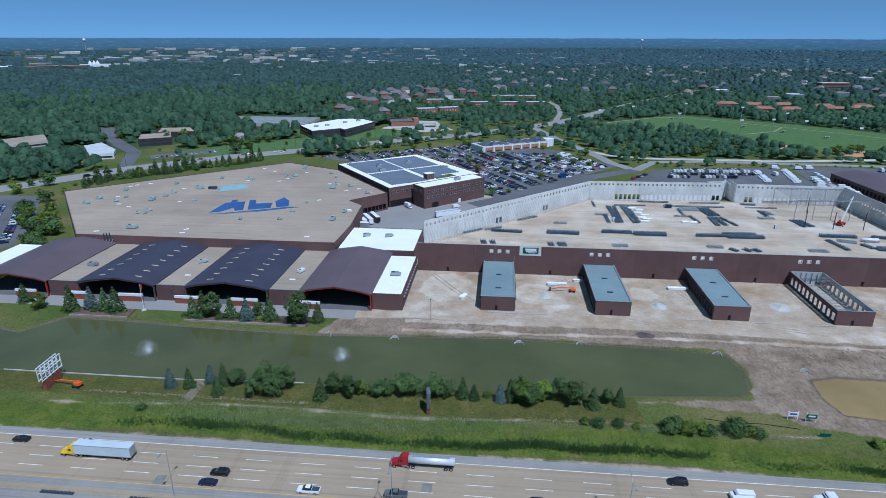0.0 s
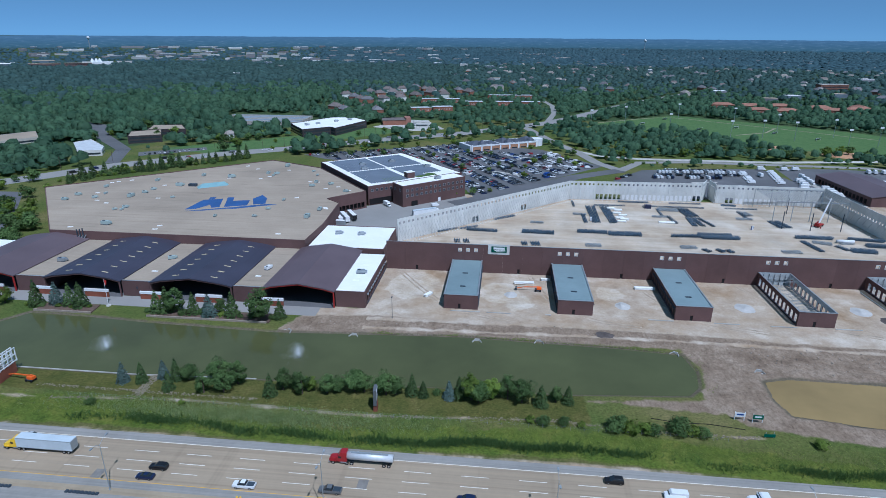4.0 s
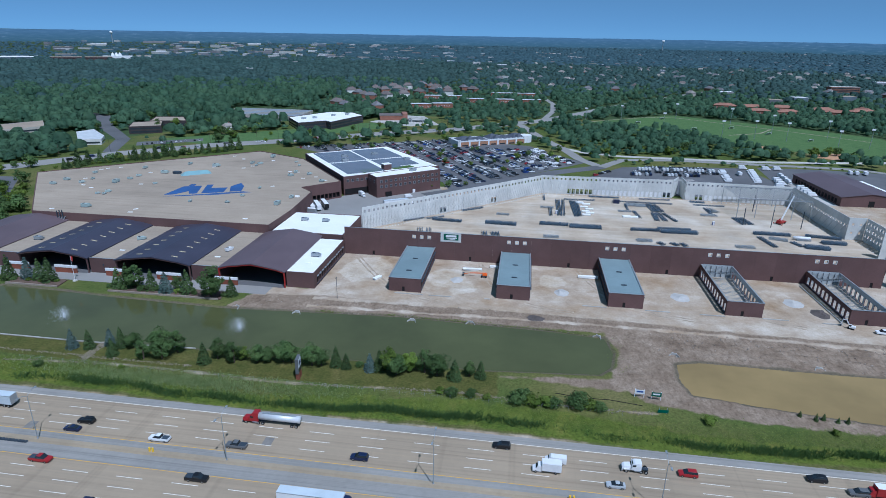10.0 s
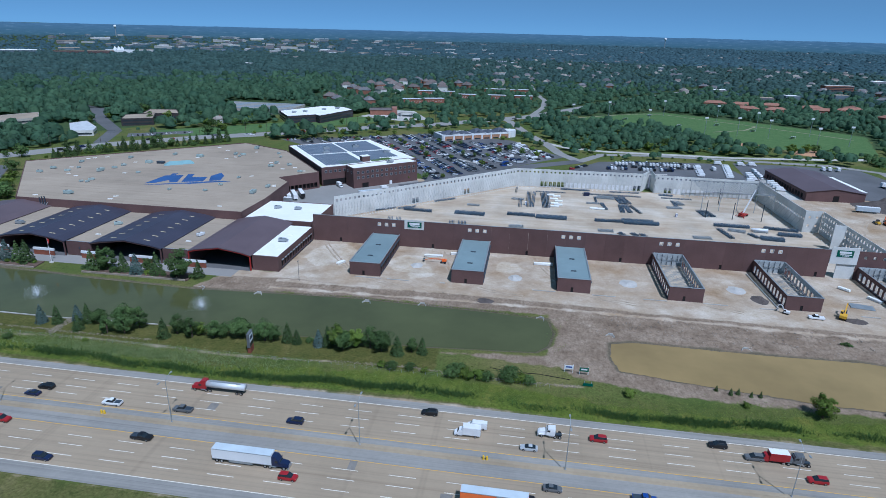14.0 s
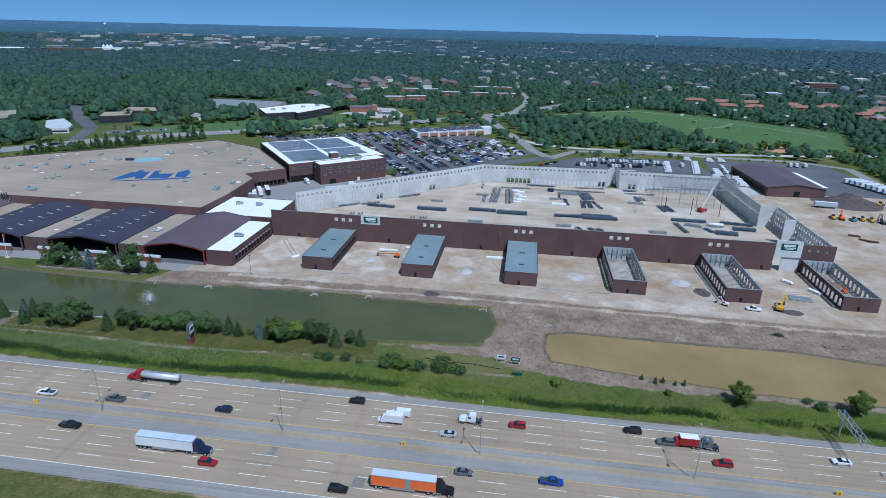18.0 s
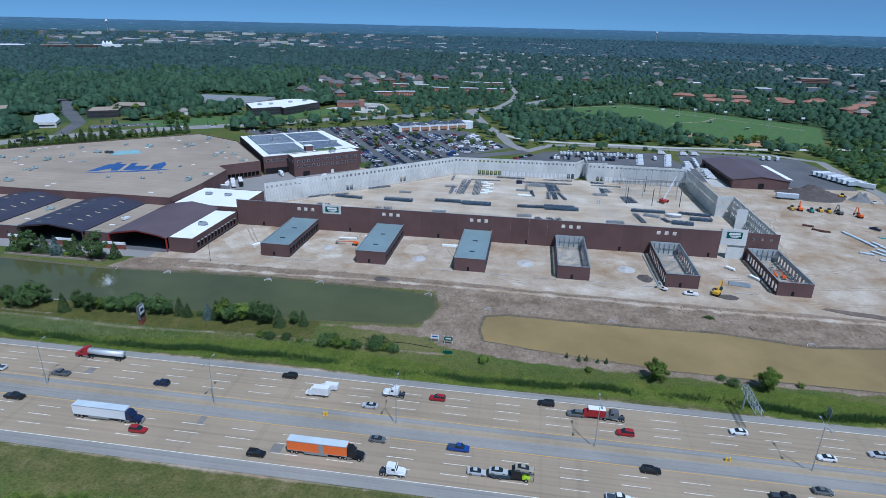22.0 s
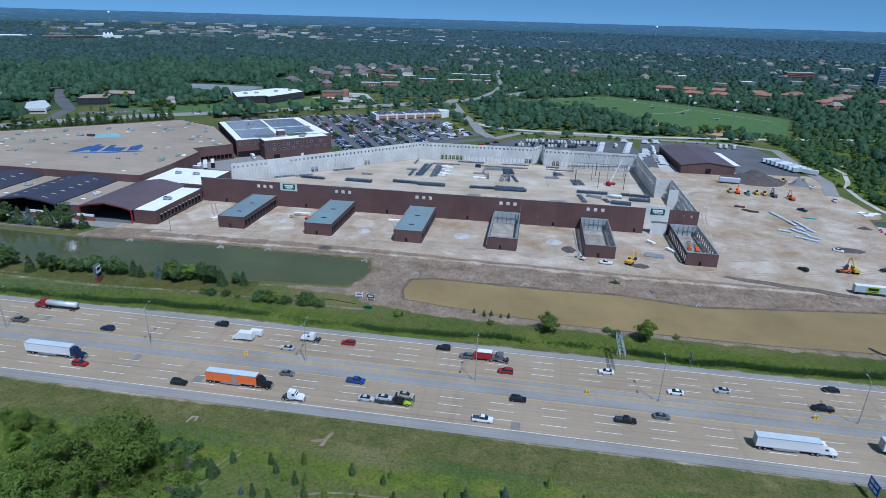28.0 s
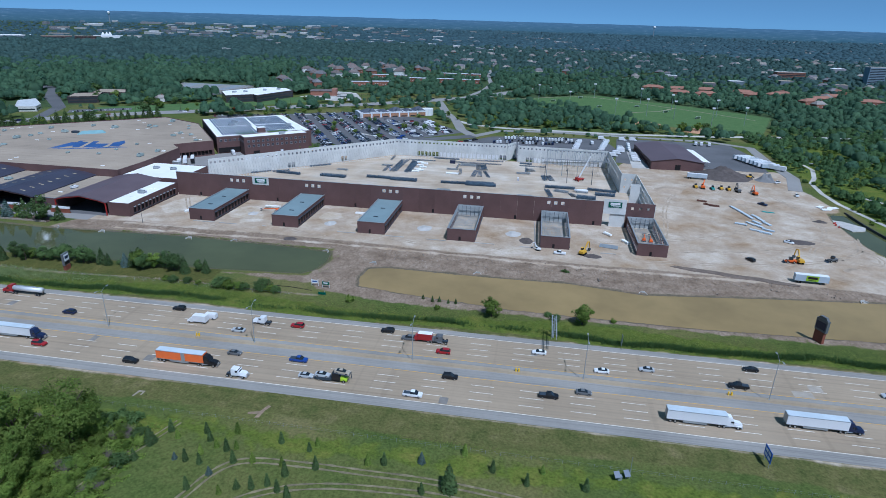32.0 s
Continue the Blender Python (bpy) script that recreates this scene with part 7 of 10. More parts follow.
def trailer(x, y, turn, material, label, sign=False):
    t = thing("semi_trailer", label, "trailer", "parked trailers", at=pose(x, y, 0.05, 0, 0, turn))
    part("trailer_box", Shape().box(0, -1.3, 1.15, 13.6, 1.3, 4.0), material, t)
    part("trailer_roof", Shape().box(0.05, -1.25, 4.0, 13.55, 1.25, 4.05), WHITE, t)
    part("trailer_frame", Shape().box(0.3, -0.5, 0.85, 13.0, 0.5, 1.15), STEEL, t)
    part("landing_gear", Shape().box(10.3, -0.8, 0.0, 10.5, -0.65, 1.15).box(10.3, 0.65, 0.0, 10.5, 0.8, 1.15), STEEL, t)
    for s in (-1, 1):
        for a in (1.2, 2.5):
            piece("wheel", BIGWHEEL, t, pose(a, s * 1.02, 0))
    if sign:
        b = part("sign_board", Shape().box(4.4, -1.36, 1.3, 9.4, -1.3, 3.8), paint("lime_sign", (0.32, 0.52, 0.02), 0.5), t, "lime green company board")
        part("text_bar", Shape().box(5.0, -1.39, 2.3, 8.9, -1.36, 3.4), CAR["black"], b)
        part("text_bar", Shape().box(5.4, -1.39, 1.6, 8.4, -1.36, 1.9), CAR["black"], b)


trailer(289.2, 206.6, -3, DECKT, "white trailer with a lime green company board beside the basin", True)
trailer(282.5, 391.0, -6, DECKT, "pale blue-white trailer parked in the dirt yard")
trailer(261.0, 416.5, 4, WHITE, "short white trailer before the warehouse")
trailer(353.0, 439.0, -35, WHITE, "white trailer at the roadside")
for i in range(8):
    trailer(336.0 + i * 1.75, 468.0 - i * 4.3, 6, DECKT if i % 3 else WHITE, "dusty white trailer in a parked row")
for i, (x, y) in enumerate(((-92.5, 341), (-89, 343), (-85.5, 345))):
    trailer(x, y, -60, WHITE, "white trailer backed to the store dock")
trailer(-82, 349, -60, CAR["black"], "black trailer backed to the store dock")
trailer(-92, 328, -8, GALV, "grey trailer parked along the store wall")
box_truck(-62.5, 374, -50, "white", "white box truck at the store dock", "white", TRUCKG)
semi(-42.0, 352.0, 32, "white", WHITE, "white semi truck driving through the truck yard")
car("van", "white", -31, 378, 40, "parked vehicles in rows", "white van parked before the office")

# ---- construction things ----
JOIST = paint("blue_grey_primer", (0.085, 0.122, 0.165), 0.6, 0.2, 2.0, 0.2)


def bundle(x, y, length, turn, n, material=STEEL, stack=1, label="bundle of dark steel roof joists on the slab"):
    t = thing("steel_bundle", label, "steel bundle", "steel bundles on the slab", at=pose(x, y, 0.09, 0, 0, turn))
    me = Shape().box(0, -0.16, 0.12, length, 0.16, 0.2).box(0, -0.16, 0.72, length, 0.16, 0.8)
    k = max(4, int(length / 1.6))
    for i in range(k):
        me.bar((i * length / k, 0, 0.76 if i % 2 else 0.16), ((i + 1) * length / k, 0, 0.16 if i % 2 else 0.76), 0.1)
    mesh = me.mesh("steel_joist", JOIST if material is STEEL else material)
    for s in range(stack):
        for i in range(n):
            piece("steel_joist", mesh, t, pose(0, (i - (n - 1) / 2) * 0.85, s * 0.75))
    for a in (0.15, 0.85):
        part("timber_skid", Shape().box(length * a, -n * 0.45, 0, length * a + 0.2, n * 0.45, 0.12), TIMBER, t)


TIMBER = paint("pale_timber", (0.38, 0.28, 0.17), 0.9, 0.5, 4.0, 0.2)
for x, y, L, turn, n, st in ((-23, 323.5, 14, 38, 2, 1), (-10.6, 330.5, 12, 34, 2, 1), (-6.6, 329.5, 18, -5, 3, 2), (25.5, 329.5, 18.5, -3, 5, 2), (57.5, 333.6, 17, -1, 4, 2), (75, 331.6, 18.5, 0, 6, 2), (110, 331.5, 17, 4, 3, 2), (126.5, 338, 19, 1, 4, 1), (127, 331, 20.5, 2, 5, 2),
                              (180, 338, 20, -1, 4, 2), (208, 338.2, 18.5, -8, 3, 2), (212.3, 327.3, 12.5, -2, 5, 2), (200, 318, 12, -6, 6, 2), (196.2, 326, 8, -70, 4, 1), (181, 332, 17.5, -80, 4, 1), (70.3, 391, 38, -90, 4, 1), (74.0, 391.5, 38, -92, 3, 1), (64.8, 370, 18, -90, 3, 1),
                              (74.6, 393, 21, 4, 2, 1), (79.5, 391, 38, -88, 4, 1), (82.8, 391, 37, -90, 3, 1), (107, 394.8, 20, 0, 2, 1), (126.9, 394.6, 20, 1, 2, 1), (129.3, 392, 19, -82, 5, 1), (133, 392, 18, -80, 5, 1), (130, 371.5, 18.5, -92, 4, 1), (133, 371.5, 18, -86, 4, 1), (136, 371, 18, -75, 3, 1),
                              (92.5, 404.5, 20.5, 0, 3, 1), (126.5, 404.5, 21, 2, 2, 1), (160.4, 404, 9.5, -4, 4, 1), (160.4, 395.8, 20.5, 0, 2, 1), (166.3, 389.5, 14, -88, 3, 1), (178.4, 369.5, 14, -82, 4, 1), (182, 370, 14, -78, 5, 1), (114.9, 389, 16, -90, 2, 1), (118, 373, 16, -84, 3, 1),
                              (61.2, 402, 14, -90, 2, 1), (9, 352, 16, 38, 3, 1), (-35, 316, 11, 42, 3, 1), (-11, 312, 6, -80, 4, 1), (-6, 312, 6, -80, 4, 1), (26, 312, 6, -82, 4, 1), (32, 312.5, 6.5, -82, 6, 1), (121.7, 311.5, 5, -60, 4, 1), (128.8, 312, 5, -60, 4, 1), (134, 312, 5, -70, 4, 1)):
    bundle(x, y, L, turn, n, STEEL, st)
for x, y, L, turn, n in ((59.5, 310, 8.5, 4, 5), (110.4, 313, 8.6, 3, 5), (162.3, 312, 10, 2, 5), (58.6, 370.5, 8.5, -2, 4), (108, 370.8, 8.6, 2, 4), (159.5, 371.5, 10, 6, 5), (116, 388, 12, -3, 8), (168, 388, 9, -70, 6), (186, 331, 9.5, -18, 6), (31, 349, 8, -2, 4), (200, 330, 8, 3, 3)):
    bundle(x, y, L, turn, n, GALV, 1, "bundle of pale galvanised decking on the slab")


def slab_stack(x, y, turn, material, label, w=5.0, d=2.6, n=4):
    t = thing("panel_stack", label, "panel stack", "stacks on the site", at=pose(x, y, 0.05, 0, 0, turn))
    me = Shape().box(-w / 2, -d / 2, 0, w / 2, d / 2, 0.16).mesh("sheet", material)
    for i in range(n):
        piece("sheet", me, t, pose(crng.uniform(-0.15, 0.15), crng.uniform(-0.15, 0.15), 0.1 + i * 0.2, 0, 0, crng.uniform(-2, 2)))


DECK = paint("pale_decking", (0.50, 0.56, 0.60), 0.5, 0.3, 3.0, 0.08)
for x, y in ((85, 386), (89, 383), (87, 376), (90, 371), (87, 365), (89.5, 362), (87, 357.5), (112, 358.5), (116, 358)):
    slab_stack(x, y, crng.uniform(-10, 10), WHITEROOF, "stack of white insulation boards on the slab")
for x, y, turn in ((295.0, 319, -76), (296.6, 312.5, -76), (298.2, 306, -76), (299.4, 300.5, -76), (303, 303, -70), (304, 297, -70), (305, 290, -70), (296, 288, -60), (299, 284, -60), (290, 286, -20), (295, 276, -25), (299, 273, -30), (302, 278, -40), (300, 291, -65)):
    slab_stack(x, y, turn, DECK, "stack of pale blue-grey steel decking in the dirt yard", 6.2, 1.8, 3)
for x, y, turn, w in ((25, 253, 4, 9), (79, 253, 2, 9), (-17, 235, 60, 4.5), (35, 258, 0, 4), (221, 240, -60, 6), (213, 250, -50, 5)):
    slab_stack(x, y, turn, WHITEROOF, "stack of long white insulation panels on the dirt", w, 1.6, 5)
slab_stack(212, 232, -10, GALV, "loose pale sheets on the dirt", 9, 5, 1)


def mound(name, x, y, rx, ry, h, material, label):
    v, f = [(x, y, h * (1 + 0.55 * noise.noise((x, 0.0, y)) + 0.4 * noise.noise((x, 0.0, y + 9))))], []
    rings, segs = 12, 40
    for r in range(1, rings + 1):
        for k in range(segs):
            a = k * math.tau / segs
            q = r / rings
            j = 1 + 0.16 * noise.noise((math.cos(a) * 1.7 + x, math.sin(a) * 1.7 + y, q * 2))
            v.append((x + rx * q * j * math.cos(a), y + ry * q * j * math.sin(a), h * (math.cos(q * math.pi) * 0.5 + 0.5) * (1 + 0.55 * noise.noise((math.cos(a) * q * 2.2 + x, math.sin(a) * q * 2.2, y)) + 0.4 * noise.noise((math.cos(a) * q * 6 + x, math.sin(a) * q * 6, y + 9))) - 0.05 * q))
    for k in range(segs):
        f.append((0, 1 + k, 1 + (k + 1) % segs))
        for r in range(rings - 1):
            a, b = 1 + r * segs + k, 1 + r * segs + (k + 1) % segs
            f.append((a, a + segs, b + segs, b))
    return solid(name, Shape().add(v, f), material, label, "mound", "heaps on the site", smooth=True)


SPOIL = paint("dark_spoil", (0.105, 0.088, 0.08), 0.97, 0.3, 1.2, 0.25)
GRAVEL = paint("pale_gravel", (0.46, 0.44, 0.41), 0.97, 0.3, 2.0, 0.12)
SANDM = paint("tan_spoil", (0.40, 0.32, 0.235), 0.97, 0.3, 1.5, 0.15)
mound("earth_mound", 311, 405, 23, 19, 5.5, SPOIL, "long heap of dark dug earth")
mound("earth_mound", 339, 398, 8, 6, 5.0, paint("grey_gravel", (0.2, 0.2, 0.2), 0.97, 0.3, 2.0, 0.2), "heap of dark grey gravel")
mound("earth_mound", 262, 352, 11, 9, 1.6, SANDM, "flat heap of tan earth")
mound("earth_mound", 302, 333, 8, 4, 1.5, SANDM, "low heap of tan earth")
mound("earth_mound", 312, 262, 9, 5, 0.7, SPOIL, "low patch of dark damp earth")
mound("earth_mound", 324, 225, 7, 5, 1.2, SANDM, "low heap of tan earth")
mound("earth_mound", 203, 217, 5, 3, 1.2, SPOIL, "small heap of dug earth")
mound("earth_mound", 171, 231, 4, 5, 1.3, SPOIL, "small heap of dark earth")
mound("earth_mound", 55, 207, 4, 3, 0.6, SPOIL, "small dark earth heap beside the track")
for x, y, r in ((66, 234, 5.0), (117, 238, 6.2), (164, 240, 6.0), (19, 240, 4.5)):
    mound("gravel_mound", x, y, r * 0.75, r * 0.9, 0.8, GRAVEL, "flat pale gravel heap on the dirt")
mound("sand_mound", 29, 254, 6, 5, 0.5, SANDM, "flat sand heap on the dirt")


def excavator(x, y, turn, material, reach=1.0, label="yellow tracked excavator standing on the dirt", size=1.0):
    t = thing("excavator", label, "excavator", "site machines", at=pose(x, y, 0.05, 0, 0, turn) @ Matrix.Scale(size, 4))
    for s in (-1, 1):
        part("track", Shape().profile([(-1.9, 0.15), (-1.6, 0.0), (1.6, 0.0), (1.9, 0.2), (1.9, 0.7), (1.6, 0.9), (-1.6, 0.9), (-1.9, 0.7)], "y", s * 1.0 - 0.3, s * 1.0 + 0.3), TYRE, t)
    part("house", loft([(-2.3, 1.2, 1.1, 1.0, 2.1), (-0.5, 1.3, 1.2, 1.0, 2.2), (1.2, 1.3, 1.2, 1.0, 2.0)]), material, t)
    cab = part("cab", Shape().box(0.0, 0.35, 1.9, 1.5, 1.25, 3.1), CARGLASS, t)
    part("cab_roof", Shape().box(-0.05, 0.3, 3.1, 1.55, 1.3, 3.2), material, cab)
    part("boom", Shape().bar((1.0, -0.2, 1.8), (3.6 * reach, -0.2, 5.4), 0.45, 0.6).bar((3.6 * reach, -0.2, 5.4), (5.6 * reach, -0.2, 5.0), 0.4, 0.5), material, t)
    part("stick", Shape().bar((5.6 * reach, -0.2, 5.1), (6.4 * reach, -0.2, 1.6), 0.3, 0.4), material, t)
    part("bucket", Shape().profile([(6.0 * reach, 1.6), (6.8 * reach, 1.5), (6.9 * reach, 0.6), (6.1 * reach, 0.3), (5.7 * reach, 0.9)], "y", -0.75, 0.35), STEEL, t)


def loader(x, y, turn, material, label):
    t = thing("wheel_loader", label, "loader", "site machines", at=pose(x, y, 0.05, 0, 0, turn))
    part("body", loft([(-2.6, 0.9, 0.8, 0.7, 1.7), (-0.6, 1.0, 0.9, 0.7, 1.8), (1.0, 0.8, 0.7, 0.7, 1.3)]), material, t)
    part("cab", Shape().box(-0.9, -0.7, 1.7, 0.5, 0.7, 2.9), CARGLASS, t)
    part("arm", Shape().bar((0.5, -0.6, 1.3), (2.6, -0.6, 0.6), 0.2, 0.3).bar((0.5, 0.6, 1.3), (2.6, 0.6, 0.6), 0.2, 0.3), material, t)
    part("bucket", Shape().profile([(2.4, 0.1), (3.4, 0.05), (2.7, 0.5), (2.6, 1.1), (2.4, 1.0)], "y", -1.2, 1.2), STEEL, t)
    for a in (-1.6, 1.2):
        for s in (-1, 1):
            w = piece("wheel", BIGWHEEL, t, pose(a, s * 0.95, 0) @ Matrix.Scale(1.3, 4))
            piece("rim", BIGRIM, w)


def boom_lift(x, y, turn, label="orange telescopic boom lift with its arm lowered"):
    t = thing("boom_lift", label, "boom lift", "site machines", at=pose(x, y, 0.09, 0, 0, turn))
    part("chassis", Shape().box(-1.3, -0.9, 0.45, 1.3, 0.9, 0.85), STEEL, t)
    part("turret", loft([(-1.5, 0.8, 0.7, 0.9, 1.8), (0.6, 0.85, 0.75, 0.9, 1.9)]), ORANGE, t)
    part("boom", Shape().bar((-1.0, 0, 2.0), (6.4, 0, 1.6), 0.32, 0.36).bar((6.4, 0, 1.6), (9.2, 0, 0.9), 0.22, 0.26), ORANGE, t)
    part("basket", Shape().box(9.2, -0.9, 0.3, 10.1, 0.9, 0.36).box(9.2, -0.9, 1.3, 10.1, 0.9, 1.36).box(9.2, -0.9, 0.36, 9.26, -0.84, 1.3).box(9.2, 0.84, 0.36, 9.26, 0.9, 1.3).box(10.04, -0.9, 0.36, 10.1, -0.84, 1.3).box(10.04, 0.84, 0.36, 10.1, 0.9, 1.3), STEEL, t)
    for a in (-1.0, 1.0):
        for s in (-0.9, 0.9):
            piece("wheel", WHEEL, t, pose(a, s, 0) @ Matrix.Scale(1.2, 4))


boom_lift(31.0, 245.5, 178)
boom_lift(230.6, 243.5, 80)
boom_lift(233.8, 242.0, 84)
boom_lift(-137.5, 152.5, 172, "orange boom lift parked beside the pylon sign")
for x, y in ((234.2, 229.5), (231.0, 230.5)):
    t = thing("scissor_lift", "orange scissor lift inside the open dock building", "scissor lift", "site machines", at=pose(x, y, 0.95))
    part("deck", Shape().box(-1.1, -0.6, 1.9, 1.1, 0.6, 2.05), ORANGE, t)
    part("guard_rail", Shape().box(-1.1, -0.6, 3.0, 1.1, -0.55, 3.06).box(-1.1, 0.55, 3.0, 1.1, 0.6, 3.06).box(-1.1, -0.6, 2.05, -1.05, -0.55, 3.0).box(1.05, 0.55, 2.05, 1.1, 0.6, 3.0), ORANGE, t)
    part("scissor_arms", Shape().bar((-0.9, 0, 0.6), (0.9, 0, 1.9), 0.2).bar((0.9, 0, 0.6), (-0.9, 0, 1.9), 0.2), STEEL, t)
    part("base", Shape().box(-1.1, -0.6, 0.25, 1.1, 0.6, 0.6), ORANGE, t)
    for a in (-0.8, 0.8):
        for s in (-0.55, 0.55):
            piece("wheel", WHEEL, t, pose(a, s, 0) @ Matrix.Scale(0.75, 4))
excavator(300.5, 230.5, 95, YELLOWP)
excavator(198.5, 218.5, 60, YELLOWP)
excavator(287.4, 363.2, 80, ORANGE, 0.8, "orange tracked excavator in a row of machines")
excavator(318.4, 355.0, 100, ORANGE, 0.8, "orange tracked excavator in a row of machines")
excavator(309.0, 359.5, 100, CAR["grey"], 0.7, "dark tracked excavator in a row of machines")
excavator(177.0, 219.0, 150, CAR["white"], 0.9, "small white excavator beside the dock building", 0.62)
loader(282.6, 364.4, 90, YELLOWP, "yellow wheel loader in a row of machines")
loader(293.1, 361.5, 90, CAR["teal"], "green wheel loader in a row of machines")
loader(299.2, 363.8, 90, YELLOWP, "yellow wheel loader in a row of machines")
loader(303.8, 362.6, 90, YELLOWP, "yellow wheel loader in a row of machines")
loader(296.0, 230.0, 180, ORANGE, "red and yellow loader beside an excavator")
loader(317.0, 236.0, 200, CAR["grey"], "dark tipping skip loader on the dirt")
loader(330.0, 404.0, 20, YELLOWP, "yellow wheel loader by the gravel heap")
crane = thing("mobile_crane", "red rough-terrain crane with a raised white boom", "crane", at=pose(204, 362.5, 0.09, 0, 0, 40))
part("carrier", Shape().box(-3.6, -1.2, 0.8, 3.6, 1.2, 1.5), RED, crane)
part("cab", Shape().box(-0.8, 0.3, 1.5, 1.0, 1.2, 3.0), RED, crane)
part("counterweight", Shape().box(-3.2, -1.2, 1.5, -1.2, 1.2, 2.6), RED, crane)
part("boom", Shape().bar((-1.0, -0.2, 2.2), (5.2, -0.2, 12.0), 0.6, 0.7).bar((5.2, -0.2, 12.0), (8.2, -0.2, 16.6), 0.42, 0.5), WHITE, crane)
for a in (-2.4, 2.4):
    for s in (-1.1, 1.1):
        piece("wheel", BIGWHEEL, crane, pose(a, s, 0) @ Matrix.Scale(1.3, 4))
for s in (-1, 1):
    part("outrigger", Shape().box(-3.5, s * 2.6 - 0.2, 0.0, -3.1, s * 2.6 + 0.2, 0.9).box(-3.4, min(s * 2.6, 0), 0.9, -3.2, max(s * 2.6, 0), 1.1), RED, crane)
for x, y in ((68.3, 357.5), (161.4, 351.3)):
    t = thing("portable_toilet", "blue portable toilet cabin on the slab", "toilet cabin", at=pose(x, y, 0.09))
    part("cabin", Shape().box(-0.55, -0.55, 0, 0.55, 0.55, 2.1), CAR["blue"], t)
    part("cabin_roof", loft([(-0.6, 0.6, 0.4, 2.1, 2.3), (0.6, 0.6, 0.4, 2.1, 2.3)]), WHITE, t)
    part("door", Shape().box(-0.4, -0.6, 0.1, 0.4, -0.55, 1.95), CAR["white"], t)
t = thing("site_container", "dark blue steel container on the slab", "container", at=pose(109.5, 391, 0.09))
part("box", Shape().box(-2.0, -1.2, 0, 2.0, 1.2, 2.4), CAR["navy"], t)
part("container_door", Shape().box(2.0, -1.1, 0.1, 2.06, 1.1, 2.3), CAR["grey"], t)
t = thing("site_tank", "white cylindrical fuel tank lying on the slab", "tank", at=pose(199, 331.5, 0.09))
part("tank", Shape().tube((0, 0, 1.2), (9, 0, 1.2), 0.9, 0.9, 14), WHITE, t, "", True)
part("cradle", Shape().box(1.5, -0.8, 0, 1.9, 0.8, 0.5).box(7, -0.8, 0, 7.4, 0.8, 0.5), STEEL, t)
for form, c, x, y, turn in (("suv", "black", 277.8, 228.4, 120), ("sedan", "white", 306, 259.2, -30), ("pickup", "navy", 315.4, 330.3, 130), ("pickup", "white", 345.6, 357.9, 80), ("pickup", "white", 187.5, 216.2, 175), ("pickup", "silver", 340, 396, 30), ("pickup", "white", 345, 392, 40)):
    car(form, c, x, y, turn, "site vehicles", "%s %s parked on bare dirt" % (c, form))
RUST = paint("rusty_steel", (0.15, 0.07, 0.05), 0.85, 0.4, 3.0, 0.3)
for x, y, turn in ((278.9, 329.4, -20), (281, 322, -35), (284, 320, -10)):
    t = thing("scrap_rack", "rusty steel frames piled on the dirt", "steel frames", at=pose(x, y, 0.05, 0, 0, turn))
    for i in range(4):
        part("frame_bar", Shape().bar((-3, i * 0.7 - 1, 0.2 + 0.1 * i), (3, i * 0.7 - 1.2, 0.3 + 0.1 * i), 0.25), RUST, t)
        part("cross_bar", Shape().bar((-2 + i * 1.3, -1.3, 0.6), (-2.2 + i * 1.3, 1.4, 0.62), 0.2), RUST, t)
solid("tarpaulin", Shape().prism([(310, 316.5), (317, 315.2), (317.3, 313.8), (311.5, 314.4)], 0.02, 0.3), CAR["teal"], "teal tarpaulin spread on the dirt", "tarpaulin")
DAMP = paint("damp_dug_earth", (0.17, 0.132, 0.104), 0.97, 0.3, 1.5, 0.3)
solid("dark_trench", Shape().prism([(238, 212.0), (247, 208.4), (256, 207.2), (264, 204.6), (273, 203.8), (281, 201.4), (290, 201.0), (291, 202.6), (283, 204.8), (276, 207.2), (266, 208.4), (257, 211.0), (248, 212.2), (240, 213.6)], -0.2, 0.16), DAMP, "low dark ridge of dug earth beside the basin", "earth ridge")
PIPE = paint("concrete_pipe", (0.45, 0.44, 0.41), 0.9)
for x, y, L in ((74.0, 221.9, 10), (99.5, 221.8, 10.5), (121, 221.7, 10.5), (145.5, 222.2, 10), (-6, 221.0, 13), (9, 221, 12), (33, 221.5, 4), (168, 221.8, 9), (207, 222, 9)):
    t = thing("concrete_curb", "row of pale concrete curb lengths on the dirt", "curb", "curbs before the docks", at=pose(x, y, 0.02))
    for i in range(int(L / 2.5)):
        part("curb_length", Shape().box(i * 2.5, -0.2, 0, i * 2.5 + 2.4, 0.2, 0.3), PIPE, t)
t = thing("pipe_stack", "line of pale pipes lying beside the dock building", "pipes", at=pose(175.6, 223, 0.05, 0, 0, 91.5))
for i in range(5):
    part("pipe", Shape().tube((i * 7.6, 0, 0.25), (i * 7.6 + 7.3, 0, 0.25), 0.25, 0.25, 10), PIPE, t)
